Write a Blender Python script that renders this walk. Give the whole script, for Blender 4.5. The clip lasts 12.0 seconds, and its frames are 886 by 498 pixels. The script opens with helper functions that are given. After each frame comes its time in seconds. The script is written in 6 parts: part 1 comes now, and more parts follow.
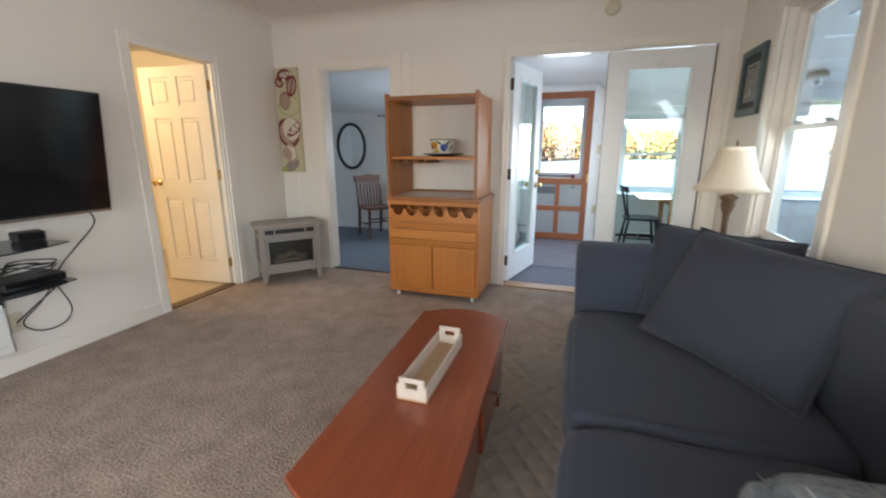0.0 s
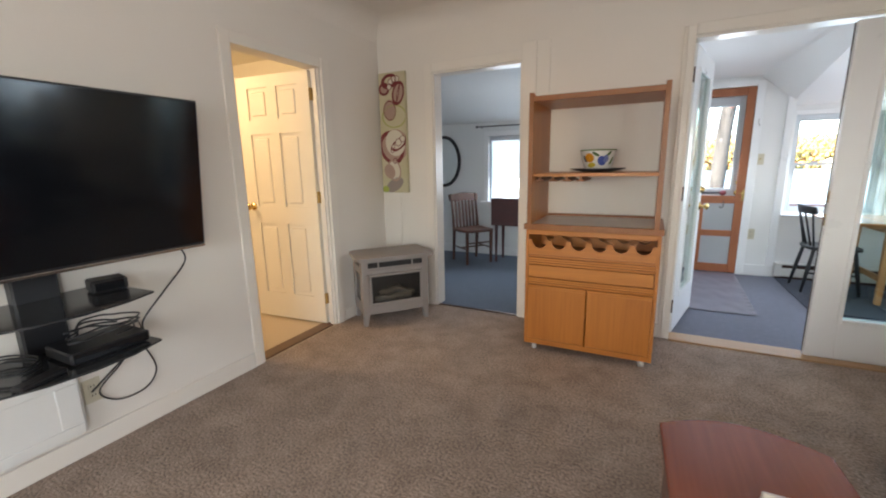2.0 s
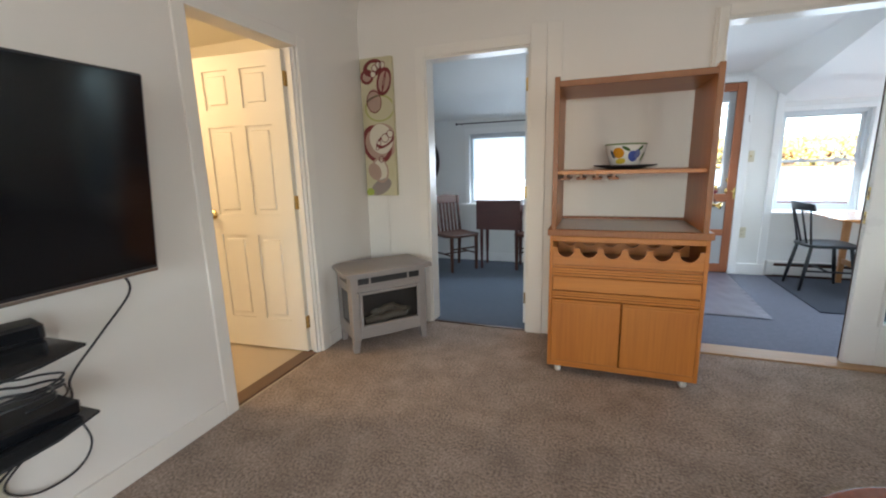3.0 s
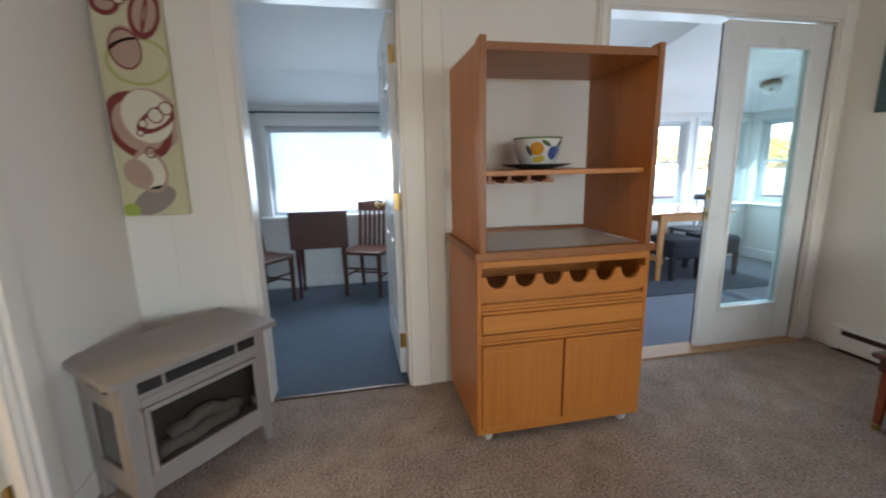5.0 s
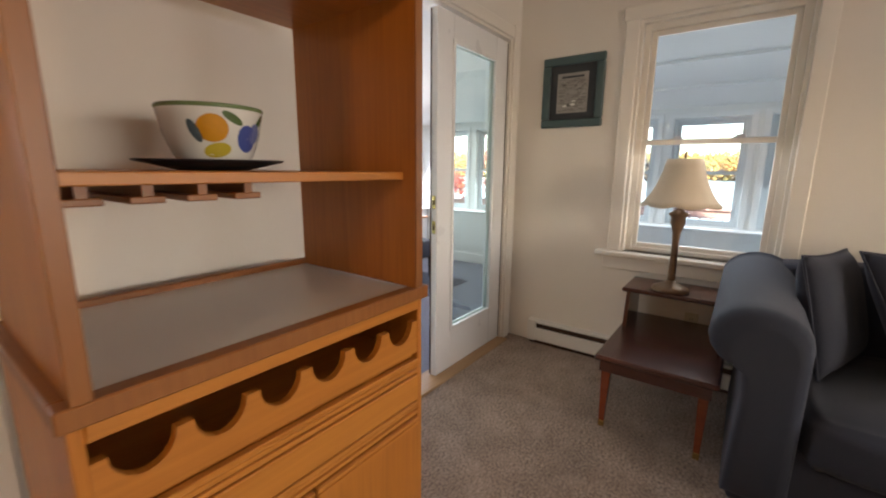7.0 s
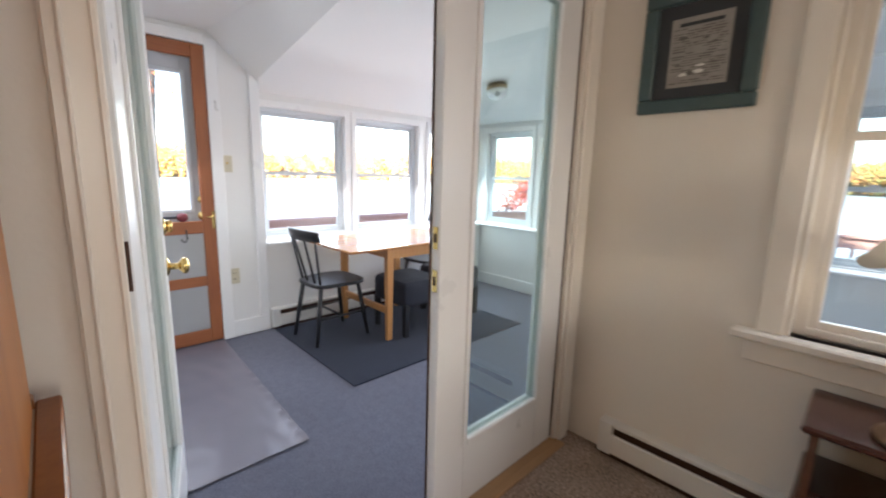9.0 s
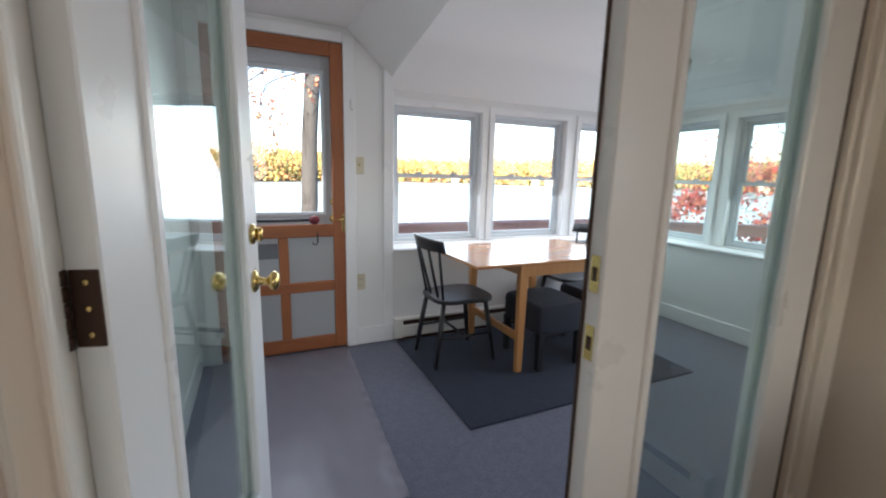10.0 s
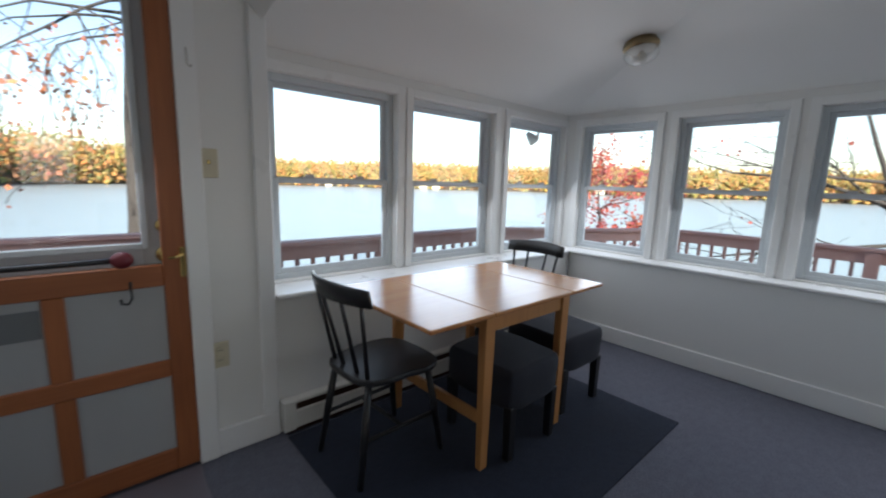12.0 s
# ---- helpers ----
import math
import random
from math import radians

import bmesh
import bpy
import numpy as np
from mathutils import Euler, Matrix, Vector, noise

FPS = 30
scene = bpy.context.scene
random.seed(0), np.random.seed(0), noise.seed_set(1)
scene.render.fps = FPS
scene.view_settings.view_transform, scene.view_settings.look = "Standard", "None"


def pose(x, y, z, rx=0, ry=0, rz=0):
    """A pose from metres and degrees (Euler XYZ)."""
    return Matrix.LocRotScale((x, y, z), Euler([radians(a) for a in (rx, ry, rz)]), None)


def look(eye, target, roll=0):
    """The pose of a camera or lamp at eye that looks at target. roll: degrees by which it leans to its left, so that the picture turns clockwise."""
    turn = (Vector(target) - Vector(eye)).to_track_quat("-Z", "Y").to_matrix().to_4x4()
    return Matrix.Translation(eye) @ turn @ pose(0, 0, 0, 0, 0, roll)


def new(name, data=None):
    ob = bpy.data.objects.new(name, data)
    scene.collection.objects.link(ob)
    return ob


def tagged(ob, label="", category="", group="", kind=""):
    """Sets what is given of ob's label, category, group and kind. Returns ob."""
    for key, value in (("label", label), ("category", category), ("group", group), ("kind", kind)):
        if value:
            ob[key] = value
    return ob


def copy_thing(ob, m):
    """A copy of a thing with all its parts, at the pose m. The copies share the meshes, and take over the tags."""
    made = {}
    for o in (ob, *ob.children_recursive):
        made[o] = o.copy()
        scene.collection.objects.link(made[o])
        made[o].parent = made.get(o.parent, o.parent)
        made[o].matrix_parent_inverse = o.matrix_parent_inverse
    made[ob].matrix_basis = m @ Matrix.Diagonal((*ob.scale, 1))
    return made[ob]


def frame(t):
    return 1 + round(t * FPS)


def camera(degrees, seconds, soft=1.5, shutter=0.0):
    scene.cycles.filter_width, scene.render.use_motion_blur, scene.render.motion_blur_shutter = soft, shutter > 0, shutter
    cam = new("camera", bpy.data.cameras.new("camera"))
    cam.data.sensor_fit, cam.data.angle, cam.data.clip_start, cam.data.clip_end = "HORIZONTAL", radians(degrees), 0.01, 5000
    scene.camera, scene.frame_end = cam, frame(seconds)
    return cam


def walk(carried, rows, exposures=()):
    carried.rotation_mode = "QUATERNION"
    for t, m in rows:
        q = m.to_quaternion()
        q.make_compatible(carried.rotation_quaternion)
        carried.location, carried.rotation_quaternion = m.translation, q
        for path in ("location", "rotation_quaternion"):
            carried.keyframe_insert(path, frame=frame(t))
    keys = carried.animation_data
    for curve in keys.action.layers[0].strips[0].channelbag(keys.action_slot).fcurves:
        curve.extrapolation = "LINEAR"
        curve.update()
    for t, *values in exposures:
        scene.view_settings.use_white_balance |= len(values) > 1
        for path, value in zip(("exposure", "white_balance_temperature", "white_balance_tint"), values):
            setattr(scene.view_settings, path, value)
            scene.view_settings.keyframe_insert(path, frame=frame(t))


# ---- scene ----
cam = camera(94.2, 12.0, soft=2.0, shutter=0.35)
PATH = [
    (0, (0.191, 0.168, 1.27), (-0.411, 2.016, 0.803), 0.0),
    (0.5, (-0.017, 0.264, 1.303), (-0.725, 2.087, 0.882), -0.0),
    (1, (-0.187, 0.374, 1.303), (-0.972, 2.17, 0.907), -0.3),
    (1.5, (-0.409, 0.562, 1.294), (-1.246, 2.338, 0.913), -0.7),
    (2, (-0.638, 0.699, 1.28), (-1.511, 2.453, 0.881), -1.1),
    (2.5, (-0.885, 0.823, 1.287), (-1.703, 2.601, 0.876), -2.0),
    (2.7, (-0.976, 0.877, 1.276), (-1.747, 2.677, 0.873), -1.8),
    (4.3, (-1.651, 1.449, 1.239), (-1.738, 3.405, 0.83), -1.6),
    (4.5, (-1.702, 1.549, 1.244), (-1.677, 3.508, 0.841), -1.4),
    (5, (-1.799, 1.791, 1.24), (-1.415, 3.713, 0.845), -1.2),
    (5.5, (-1.901, 2.01, 1.246), (-1.099, 3.794, 0.829), -2.1),
    (6, (-1.805, 2.22, 1.239), (-0.677, 3.82, 0.832), -1.9),
    (6.5, (-1.639, 2.433, 1.237), (-0.211, 3.775, 0.836), -1.1),
    (6.7, (-1.571, 2.524, 1.232), (-0.029, 3.732, 0.83), -0.9),
    (8.3, (-0.799, 2.85, 1.215), (0.833, 3.951, 0.862), 2.3),
    (8.5, (-0.706, 2.911, 1.223), (0.875, 4.083, 0.866), 1.9),
    (9, (-0.515, 3.067, 1.243), (0.846, 4.489, 0.887), 1.5),
    (9.5, (-0.328, 3.22, 1.241), (0.704, 4.897, 0.892), 2.1),
    (10, (-0.232, 3.43, 1.224), (0.584, 5.222, 0.873), 1.4),
    (10.5, (-0.19, 3.679, 1.233), (0.596, 5.482, 0.873), 1.3),
    (11, (-0.104, 3.934, 1.22), (0.753, 5.705, 0.86), 1.8),
    (11.5, (-0.045, 4.156, 1.221), (0.988, 5.829, 0.857), 2.5),
    (12, (0.011, 4.371, 1.231), (1.321, 5.847, 0.91), 1.7),
]

# ---- light ----
EXPOSURES = [(0.0, 3.26, 6050, 10), (1.0, 3.18, 6350, 13), (2.5, 3.26, 6200, 10), (4.5, 2.86, 5400, 5), (5.5, 3.28, 6350, 10), (6.5, 3.16, 7150, 18), (8.5, 3.26, 6900, 18), (9.5, 2.77, 6600, 17), (10.0, 2.35, 6600, 15), (10.5, 1.97, 6750, 15), (11.0, 1.52, 6700, 14), (12.0, 1.29, 6650, 13)]
walk(cam, [(t, look(eye, target, roll)) for t, eye, target, roll in PATH], EXPOSURES)

SUN_ELEVATION, SUN_AZIMUTH = 24.0, 215.0
world = bpy.data.worlds.new("world")
scene.world = world
world.use_nodes = True
wn = world.node_tree.nodes
sky = wn.new("ShaderNodeTexSky")
sky.sky_type, sky.sun_disc = "NISHITA", False
sky.sun_elevation, sky.sun_rotation = radians(SUN_ELEVATION), radians(SUN_AZIMUTH)
sky.dust_density = 1.0
wn["Background"].inputs["Strength"].default_value = 0.15
world.node_tree.links.new(sky.outputs[0], wn["Background"].inputs["Color"])


def lamp(name, kind, m, power, colour, **settings):
    data = bpy.data.lights.new(name, kind)
    data.energy, data.color = power, colour
    for key, value in settings.items():
        if key == "size":
            data.shape, data.size, data.size_y = "RECTANGLE", *value
        elif key == "radius":
            data.shadow_soft_size = value
        elif key == "angle":
            data.angle = radians(value)
    ob = new(name, data)
    ob.matrix_basis = m
    return ob


lamp("sun", "SUN", pose(0, 0, 30, 90 - SUN_ELEVATION, 0, 180 - SUN_AZIMUTH), 5.0, (1, 0.93, 0.82), angle=0.5)
DAY = (0.88, 0.94, 1.0)
SKYLIGHT = 1.1
for wx in (1.091, 1.952, 2.86):
    lamp("daylight_fill", "AREA", pose(wx, 6.40, 1.2, -52, 0, 0), SKYLIGHT, DAY, size=(0.62, 0.88))
for wy in (6.0, 5.24, 4.485, 3.73, 2.975, 2.22, 1.465):
    lamp("daylight_fill", "AREA", pose(3.22, wy, 1.2, 52, 0, 90), SKYLIGHT, DAY, size=(0.48, 0.88))
lamp("daylight_fill", "AREA", pose(-0.08, 6.17, 1.41, -52, 0, 0), SKYLIGHT, DAY, size=(0.5, 0.85))
lamp("daylight_fill", "AREA", pose(-1.9, 6.20, 1.2, -54, 0, 0), 3.0, DAY, size=(1.3, 0.75))
# Room fill: lamps set in the added, unseen south and back east windows.
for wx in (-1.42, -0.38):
    lamp("daylight_fill", "AREA", pose(wx, -1.83, 1.38, 44, 0, 0), 3.0, (1, 0.97, 0.93), size=(0.8, 1.1))
lamp("daylight_fill", "AREA", pose(1.28, -0.94, 1.38, 52, 0, 90), 6.0, (1, 0.98, 0.95), size=(0.8, 1.1))
lamp("daylight_fill", "AREA", pose(1.242, 2.84, 1.42, 50, 0, 90), 0.65, DAY, size=(0.5, 0.9))
lamp("hall_lamp_light", "POINT", pose(-4.2, 2.3, 2.0), 5.8, (1, 0.71, 0.40), radius=0.12)

# ---- materials ----


def tree_of(name):
    m = bpy.data.materials.new(name)
    m.use_nodes = True
    return m, m.node_tree.nodes, m.node_tree.links, m.node_tree.nodes["Principled BSDF"]


def mixed(nodes, links, fac, a, b, blend="MIX"):
    n = nodes.new("ShaderNodeMix")
    n.data_type, n.blend_type = "RGBA", blend
    for socket, value in ((n.inputs[0], fac), (n.inputs[6], a), (n.inputs[7], b)):
        if isinstance(value, (int, float)):
            socket.default_value = value
        elif isinstance(value, tuple):
            socket.default_value = (*value[:3], 1)
        else:
            links.new(value, socket)
    return n.outputs[2]


def noise_of(nodes, links, scale, detail=4.0, stretch=(1, 1, 1), distort=0.0):
    co = nodes.new("ShaderNodeTexCoord")
    mp = nodes.new("ShaderNodeMapping")
    mp.inputs["Scale"].default_value = stretch
    n = nodes.new("ShaderNodeTexNoise")
    n.inputs["Scale"].default_value, n.inputs["Detail"].default_value = scale, detail
    n.inputs["Distortion"].default_value = distort
    links.new(co.outputs["Object"], mp.inputs[0])
    links.new(mp.outputs[0], n.inputs["Vector"])
    return n.outputs["Fac"]


def ramped(nodes, links, fac, lo, hi, a=(0, 0, 0), b=(1, 1, 1)):
    r = nodes.new("ShaderNodeValToRGB")
    r.color_ramp.elements[0].position, r.color_ramp.elements[1].position = lo, hi
    r.color_ramp.elements[0].color, r.color_ramp.elements[1].color = (*a, 1), (*b, 1)
    links.new(fac, r.inputs[0])
    return r.outputs[0]


def bumped(nodes, links, bsdf, height, strength, distance):
    b = nodes.new("ShaderNodeBump")
    b.inputs["Strength"].default_value, b.inputs["Distance"].default_value = strength, distance
    links.new(height, b.inputs["Height"])
    links.new(b.outputs[0], bsdf.inputs["Normal"])


def shade(c, k):
    return tuple(min(1, v * k) for v in c)


def surface(name, colour, rough=0.5, metal=0.0, wear=0.12, patch=2.5, grain=120.0, bump=0.15, depth=0.002, coat=0.0, second=None, sheen=0.0, spec=0.5):
    """Colour with broad patches and fine grain, and a fine relief."""
    m, nodes, links, bsdf = tree_of(name)
    broad = ramped(nodes, links, noise_of(nodes, links, patch), 0.2, 0.8)
    fine = noise_of(nodes, links, grain, 3)
    c = mixed(nodes, links, broad, second or shade(colour, 1 - wear), colour)
    c = mixed(nodes, links, fine, shade(colour, 1 - wear * 0.8), c)
    links.new(c, bsdf.inputs["Base Color"])
    r = ramped(nodes, links, broad, 0, 1, (rough * 0.85,) * 3, (min(1, rough * 1.12),) * 3)
    links.new(r, bsdf.inputs["Roughness"])
    bsdf.inputs["Metallic"].default_value = metal
    bsdf.inputs["Coat Weight"].default_value = coat
    bsdf.inputs["Sheen Weight"].default_value = sheen
    bsdf.inputs["Specular IOR Level"].default_value = spec
    if bump:
        bumped(nodes, links, bsdf, fine, bump, depth)
    return m


def wood(name, light, dark, rough=0.4, axis=0, scale=6.0, coat=0.0, bump=0.08):
    """Grain that runs along one axis of the mesh, with slow bands of tone."""
    m, nodes, links, bsdf = tree_of(name)
    fine_s, slow_s = [14.0] * 3, [2.5] * 3
    fine_s[axis], slow_s[axis] = 0.6, 0.25
    fine = noise_of(nodes, links, scale, 6, tuple(fine_s), 0.4)
    slow = noise_of(nodes, links, scale * 0.55, 3, tuple(slow_s), 1.0)
    spot = noise_of(nodes, links, 1.6, 2)
    c = mixed(nodes, links, ramped(nodes, links, fine, 0.3, 0.72), dark, light)
    c2 = mixed(nodes, links, ramped(nodes, links, slow, 0.35, 0.7), shade(dark, 1.15), light)
    c = mixed(nodes, links, 0.5, c, c2)
    c = mixed(nodes, links, ramped(nodes, links, spot, 0.3, 0.8), c, mixed(nodes, links, 0.25, c, shade(light, 1.1)))
    links.new(c, bsdf.inputs["Base Color"])
    bsdf.inputs["Roughness"].default_value = rough
    bsdf.inputs["Coat Weight"].default_value = coat
    bsdf.inputs["Coat Roughness"].default_value = 0.18
    bumped(nodes, links, bsdf, fine, bump, 0.002)
    return m


def carpet(name, light, dark, patch, pile, depth, mid=14.0):
    m, nodes, links, bsdf = tree_of(name)
    tuft = noise_of(nodes, links, pile, 4)
    worn = noise_of(nodes, links, patch, 4, distort=0.6)
    steps = noise_of(nodes, links, mid, 3)
    c = mixed(nodes, links, ramped(nodes, links, tuft, 0.34, 0.66), dark, light)
    c = mixed(nodes, links, ramped(nodes, links, worn, 0.35, 0.7, (0.0,) * 3, (0.75,) * 3), c, mixed(nodes, links, 0.6, c, shade(dark, 0.85)))
    c = mixed(nodes, links, ramped(nodes, links, steps, 0.4, 0.7, (0.0,) * 3, (0.25,) * 3), c, shade(light, 1.12))
    links.new(c, bsdf.inputs["Base Color"])
    bsdf.inputs["Roughness"].default_value = 0.95
    bsdf.inputs["Specular IOR Level"].default_value = 0.15
    bsdf.inputs["Sheen Weight"].default_value = 0.15
    add = nodes.new("ShaderNodeMath")
    add.operation = "MULTIPLY_ADD"
    add.inputs[1].default_value = 0.6
    links.new(steps, add.inputs[0])
    links.new(tuft, add.inputs[2])
    bumped(nodes, links, bsdf, add.outputs[0], 0.9, depth)
    return m


def pane_material(name, tint, gloss_rough=0.0, base=0.03):
    m, nodes, links, bsdf = tree_of(name)
    nodes.remove(bsdf)
    clear, gloss = nodes.new("ShaderNodeBsdfTransparent"), nodes.new("ShaderNodeBsdfGlossy")
    clear.inputs[0].default_value = (*tint, 1)
    gloss.inputs["Roughness"].default_value = gloss_rough
    edge, mix = nodes.new("ShaderNodeLayerWeight"), nodes.new("ShaderNodeMixShader")
    power, scale = nodes.new("ShaderNodeMath"), nodes.new("ShaderNodeMath")
    power.operation, scale.operation = "POWER", "MULTIPLY_ADD"
    power.inputs[1].default_value = 4.0
    scale.inputs[1].default_value, scale.inputs[2].default_value = 0.9, base
    edge.inputs["Blend"].default_value = 0.5
    links.new(edge.outputs["Facing"], power.inputs[0])
    links.new(power.outputs[0], scale.inputs[0])
    links.new(scale.outputs[0], mix.inputs[0])
    links.new(clear.outputs[0], mix.inputs[1])
    links.new(gloss.outputs[0], mix.inputs[2])
    links.new(mix.outputs[0], nodes["Material Output"].inputs["Surface"])
    return m


CREAM = surface("cream_wall_paint", (0.80, 0.755, 0.685), 0.62, wear=0.06, patch=1.2, grain=90, bump=0.12, depth=0.003)
CEILING = surface("ceiling_paint", (0.78, 0.735, 0.67), 0.8, wear=0.06, patch=0.9, grain=150, bump=0.25, depth=0.003)
TRIM = surface("cream_trim_gloss", (0.80, 0.755, 0.68), 0.33, wear=0.02, patch=4, grain=60, bump=0.05)
WHITE = surface("white_wall_paint", (0.80, 0.80, 0.785), 0.55, wear=0.05, patch=1.4, grain=80, bump=0.12, depth=0.003)
WHITE_TRIM = surface("white_trim_gloss", (0.82, 0.825, 0.82), 0.3, wear=0.02, patch=5, grain=60, bump=0.05)
DEN_WALL = surface("pale_den_paint", (0.78, 0.79, 0.78), 0.6, wear=0.05, patch=1.3, grain=80, bump=0.12, depth=0.003)
HALL_WALL = surface("warm_hall_paint", (0.80, 0.745, 0.62), 0.6, wear=0.06, patch=1.3, grain=80)
VINYL = surface("window_vinyl", (0.62, 0.665, 0.695), 0.4, wear=0.03, patch=6, grain=40, bump=0.03)
DOOR_GREY = surface("grey_door_paint", (0.55, 0.57, 0.60), 0.5, wear=0.08, patch=3, grain=60)
CARPET = carpet("taupe_pile_carpet", (0.50, 0.385, 0.305), (0.165, 0.120, 0.092), 5.0, 84, 0.012, 8.0)
BLUE_CARPET = carpet("blue_loop_carpet", (0.115, 0.150, 0.200), (0.060, 0.082, 0.118), 1.1, 190, 0.003, 30)
PORCH_CARPET = carpet("slate_porch_carpet", (0.150, 0.158, 0.205), (0.094, 0.101, 0.135), 1.0, 150, 0.002, 22)
NAVY_RUG = carpet("navy_rug_weave", (0.019, 0.029, 0.056), (0.009, 0.014, 0.028), 1.6, 170, 0.002, 30)
MAT_PILE = surface("shiny_grey_vinyl", (0.165, 0.158, 0.195), 0.34, wear=0.05, patch=3, grain=14, bump=0.10, depth=0.006)
VINYL_FLOOR = surface("beige_vinyl_floor", (0.52, 0.42, 0.30), 0.35, wear=0.12, patch=4, grain=40)
OAK = wood("oak_veneer", (0.50, 0.182, 0.028), (0.32, 0.102, 0.015), 0.38, 2, 5)
OAK_X = wood("oak_veneer_across", (0.53, 0.202, 0.034), (0.35, 0.117, 0.018), 0.38, 0, 5)
OAK_EDGE = wood("oak_edge_band", (0.30, 0.110, 0.026), (0.20, 0.068, 0.016), 0.4, 2, 6)
PINE = wood("pine_table_wood", (0.60, 0.285, 0.11), (0.44, 0.175, 0.062), 0.22, 0, 4, coat=0.5, bump=0.03)
PINE_LEG = wood("pine_leg_wood", (0.56, 0.275, 0.10), (0.42, 0.18, 0.058), 0.35, 2, 5)
CEDAR = wood("stained_screen_door_wood", (0.38, 0.128, 0.044), (0.22, 0.066, 0.024), 0.42, 2, 6)
CEDAR_X = wood("stained_screen_rail_wood", (0.38, 0.128, 0.044), (0.22, 0.066, 0.024), 0.42, 0, 6)
CHERRY = wood("cherry_table_wood", (0.27, 0.062, 0.022), (0.165, 0.032, 0.011), 0.24, 1, 5, coat=0.4, bump=0.04)
MAHOGANY = wood("mahogany_wood", (0.105, 0.036, 0.025), (0.050, 0.018, 0.014), 0.25, 1, 6, coat=0.4)
DARK_CHAIR = wood("walnut_chair_wood", (0.110, 0.042, 0.022), (0.052, 0.018, 0.010), 0.4, 2, 7)
RED_DESK = wood("red_mahogany_desk", (0.085, 0.018, 0.015), (0.045, 0.010, 0.009), 0.32, 0, 6, coat=0.2)
WHITEWASH = wood("whitewashed_tray_wood", (0.62, 0.54, 0.46), (0.42, 0.34, 0.27), 0.65, 1, 9)
TRAY_BASE = wood("bare_tray_wood", (0.50, 0.34, 0.20), (0.36, 0.23, 0.13), 0.7, 1, 9)
THRESHOLD = wood("threshold_oak", (0.46, 0.29, 0.15), (0.30, 0.17, 0.08), 0.5, 0, 6)
DECK = wood("red_deck_stain", (0.46, 0.280, 0.240), (0.36, 0.200, 0.170), 0.7, 0, 4)
BLACK = surface("black_paint", (0.020, 0.021, 0.024), 0.38, wear=0.25, patch=8, grain=50, bump=0.05)
BLACK_PLASTIC = surface("black_plastic", (0.016, 0.016, 0.018), 0.35, wear=0.2, patch=8, grain=80, bump=0.03)
SCREEN = surface("tv_screen_glass", (0.005, 0.006, 0.008), 0.12, wear=0.1, patch=2, grain=10, bump=0)
SMOKED = surface("smoked_glass_shelf", (0.035, 0.037, 0.040), 0.12, wear=0.1, patch=6, grain=20, bump=0)
SOFA = surface("slate_blue_sofa_cloth", (0.048, 0.056, 0.080), 0.9, wear=0.22, patch=3.0, grain=420, bump=0.3, depth=0.002, sheen=0.08, spec=0.2)
PILLOW = surface("charcoal_pillow_cloth", (0.042, 0.047, 0.066), 0.92, wear=0.2, patch=4, grain=420, bump=0.3, depth=0.002, sheen=0.06, spec=0.2)
STOOL_CLOTH = surface("charcoal_stool_cloth", (0.036, 0.039, 0.051), 0.9, wear=0.2, patch=4, grain=350, bump=0.25, sheen=0.06, spec=0.2)
STOVE = surface("grey_stove_enamel", (0.30, 0.265, 0.242), 0.45, wear=0.12, patch=5, grain=90, bump=0.06)
STOVE_DARK = surface("stove_firebox_black", (0.018, 0.016, 0.015), 0.5, wear=0.2, patch=6, grain=50)
LOG = surface("ceramic_log", (0.15, 0.12, 0.09), 0.85, wear=0.5, patch=9, grain=40, bump=0.6, depth=0.01)
BRASS = surface("polished_brass", (0.72, 0.52, 0.20), 0.22, 1.0, wear=0.1, patch=20, grain=60, bump=0.02)
BRONZE = surface("aged_bronze", (0.25, 0.155, 0.090), 0.38, 0.5, wear=0.35, patch=22, grain=60, bump=0.1)
DARK_METAL = surface("dark_hinge_metal", (0.085, 0.045, 0.030), 0.4, 0.6, wear=0.3, patch=20, grain=60)
CHROME = surface("bright_metal", (0.65, 0.64, 0.62), 0.25, 1.0, wear=0.1, patch=10, grain=60, bump=0.02)
IVORY = surface("ivory_plastic", (0.62, 0.57, 0.43), 0.4, wear=0.06, patch=10, grain=40, bump=0.02)
PLASTIC_WHITE = surface("white_enamel", (0.76, 0.75, 0.71), 0.4, wear=0.06, patch=3, grain=50, bump=0.03)
SHADE_CLOTH = surface("cream_lampshade_cloth", (0.66, 0.57, 0.44), 0.85, wear=0.06, patch=6, grain=300, bump=0.2)
LAMINATE = surface("grey_laminate", (0.62, 0.58, 0.54), 0.32, wear=0.012, patch=3, grain=260, bump=0.01)
TEAL = surface("teal_frame_paint", (0.065, 0.115, 0.118), 0.45, wear=0.3, patch=12, grain=90)
NIGHT_MAT = surface("dark_mount_board", (0.042, 0.048, 0.055), 0.8, wear=0.15, patch=8, grain=120)
QUILT = surface("taupe_quilted_cloth", (0.34, 0.285, 0.235), 0.92, wear=0.18, patch=3, grain=300, bump=0.2, sheen=0.1)
MIRROR = surface("mirror_silver", (0.86, 0.87, 0.86), 0.02, 1.0, wear=0.01, patch=2, grain=10, bump=0)
MAROON = surface("maroon_rubber", (0.16, 0.012, 0.022), 0.5, wear=0.2, patch=20, grain=80)
SCREEN_MESH = surface("backing_panel_grey", (0.40, 0.41, 0.42), 0.65, wear=0.12, patch=3, grain=240, bump=0.15)
PANE = pane_material("window_pane", (0.95, 0.97, 0.97))
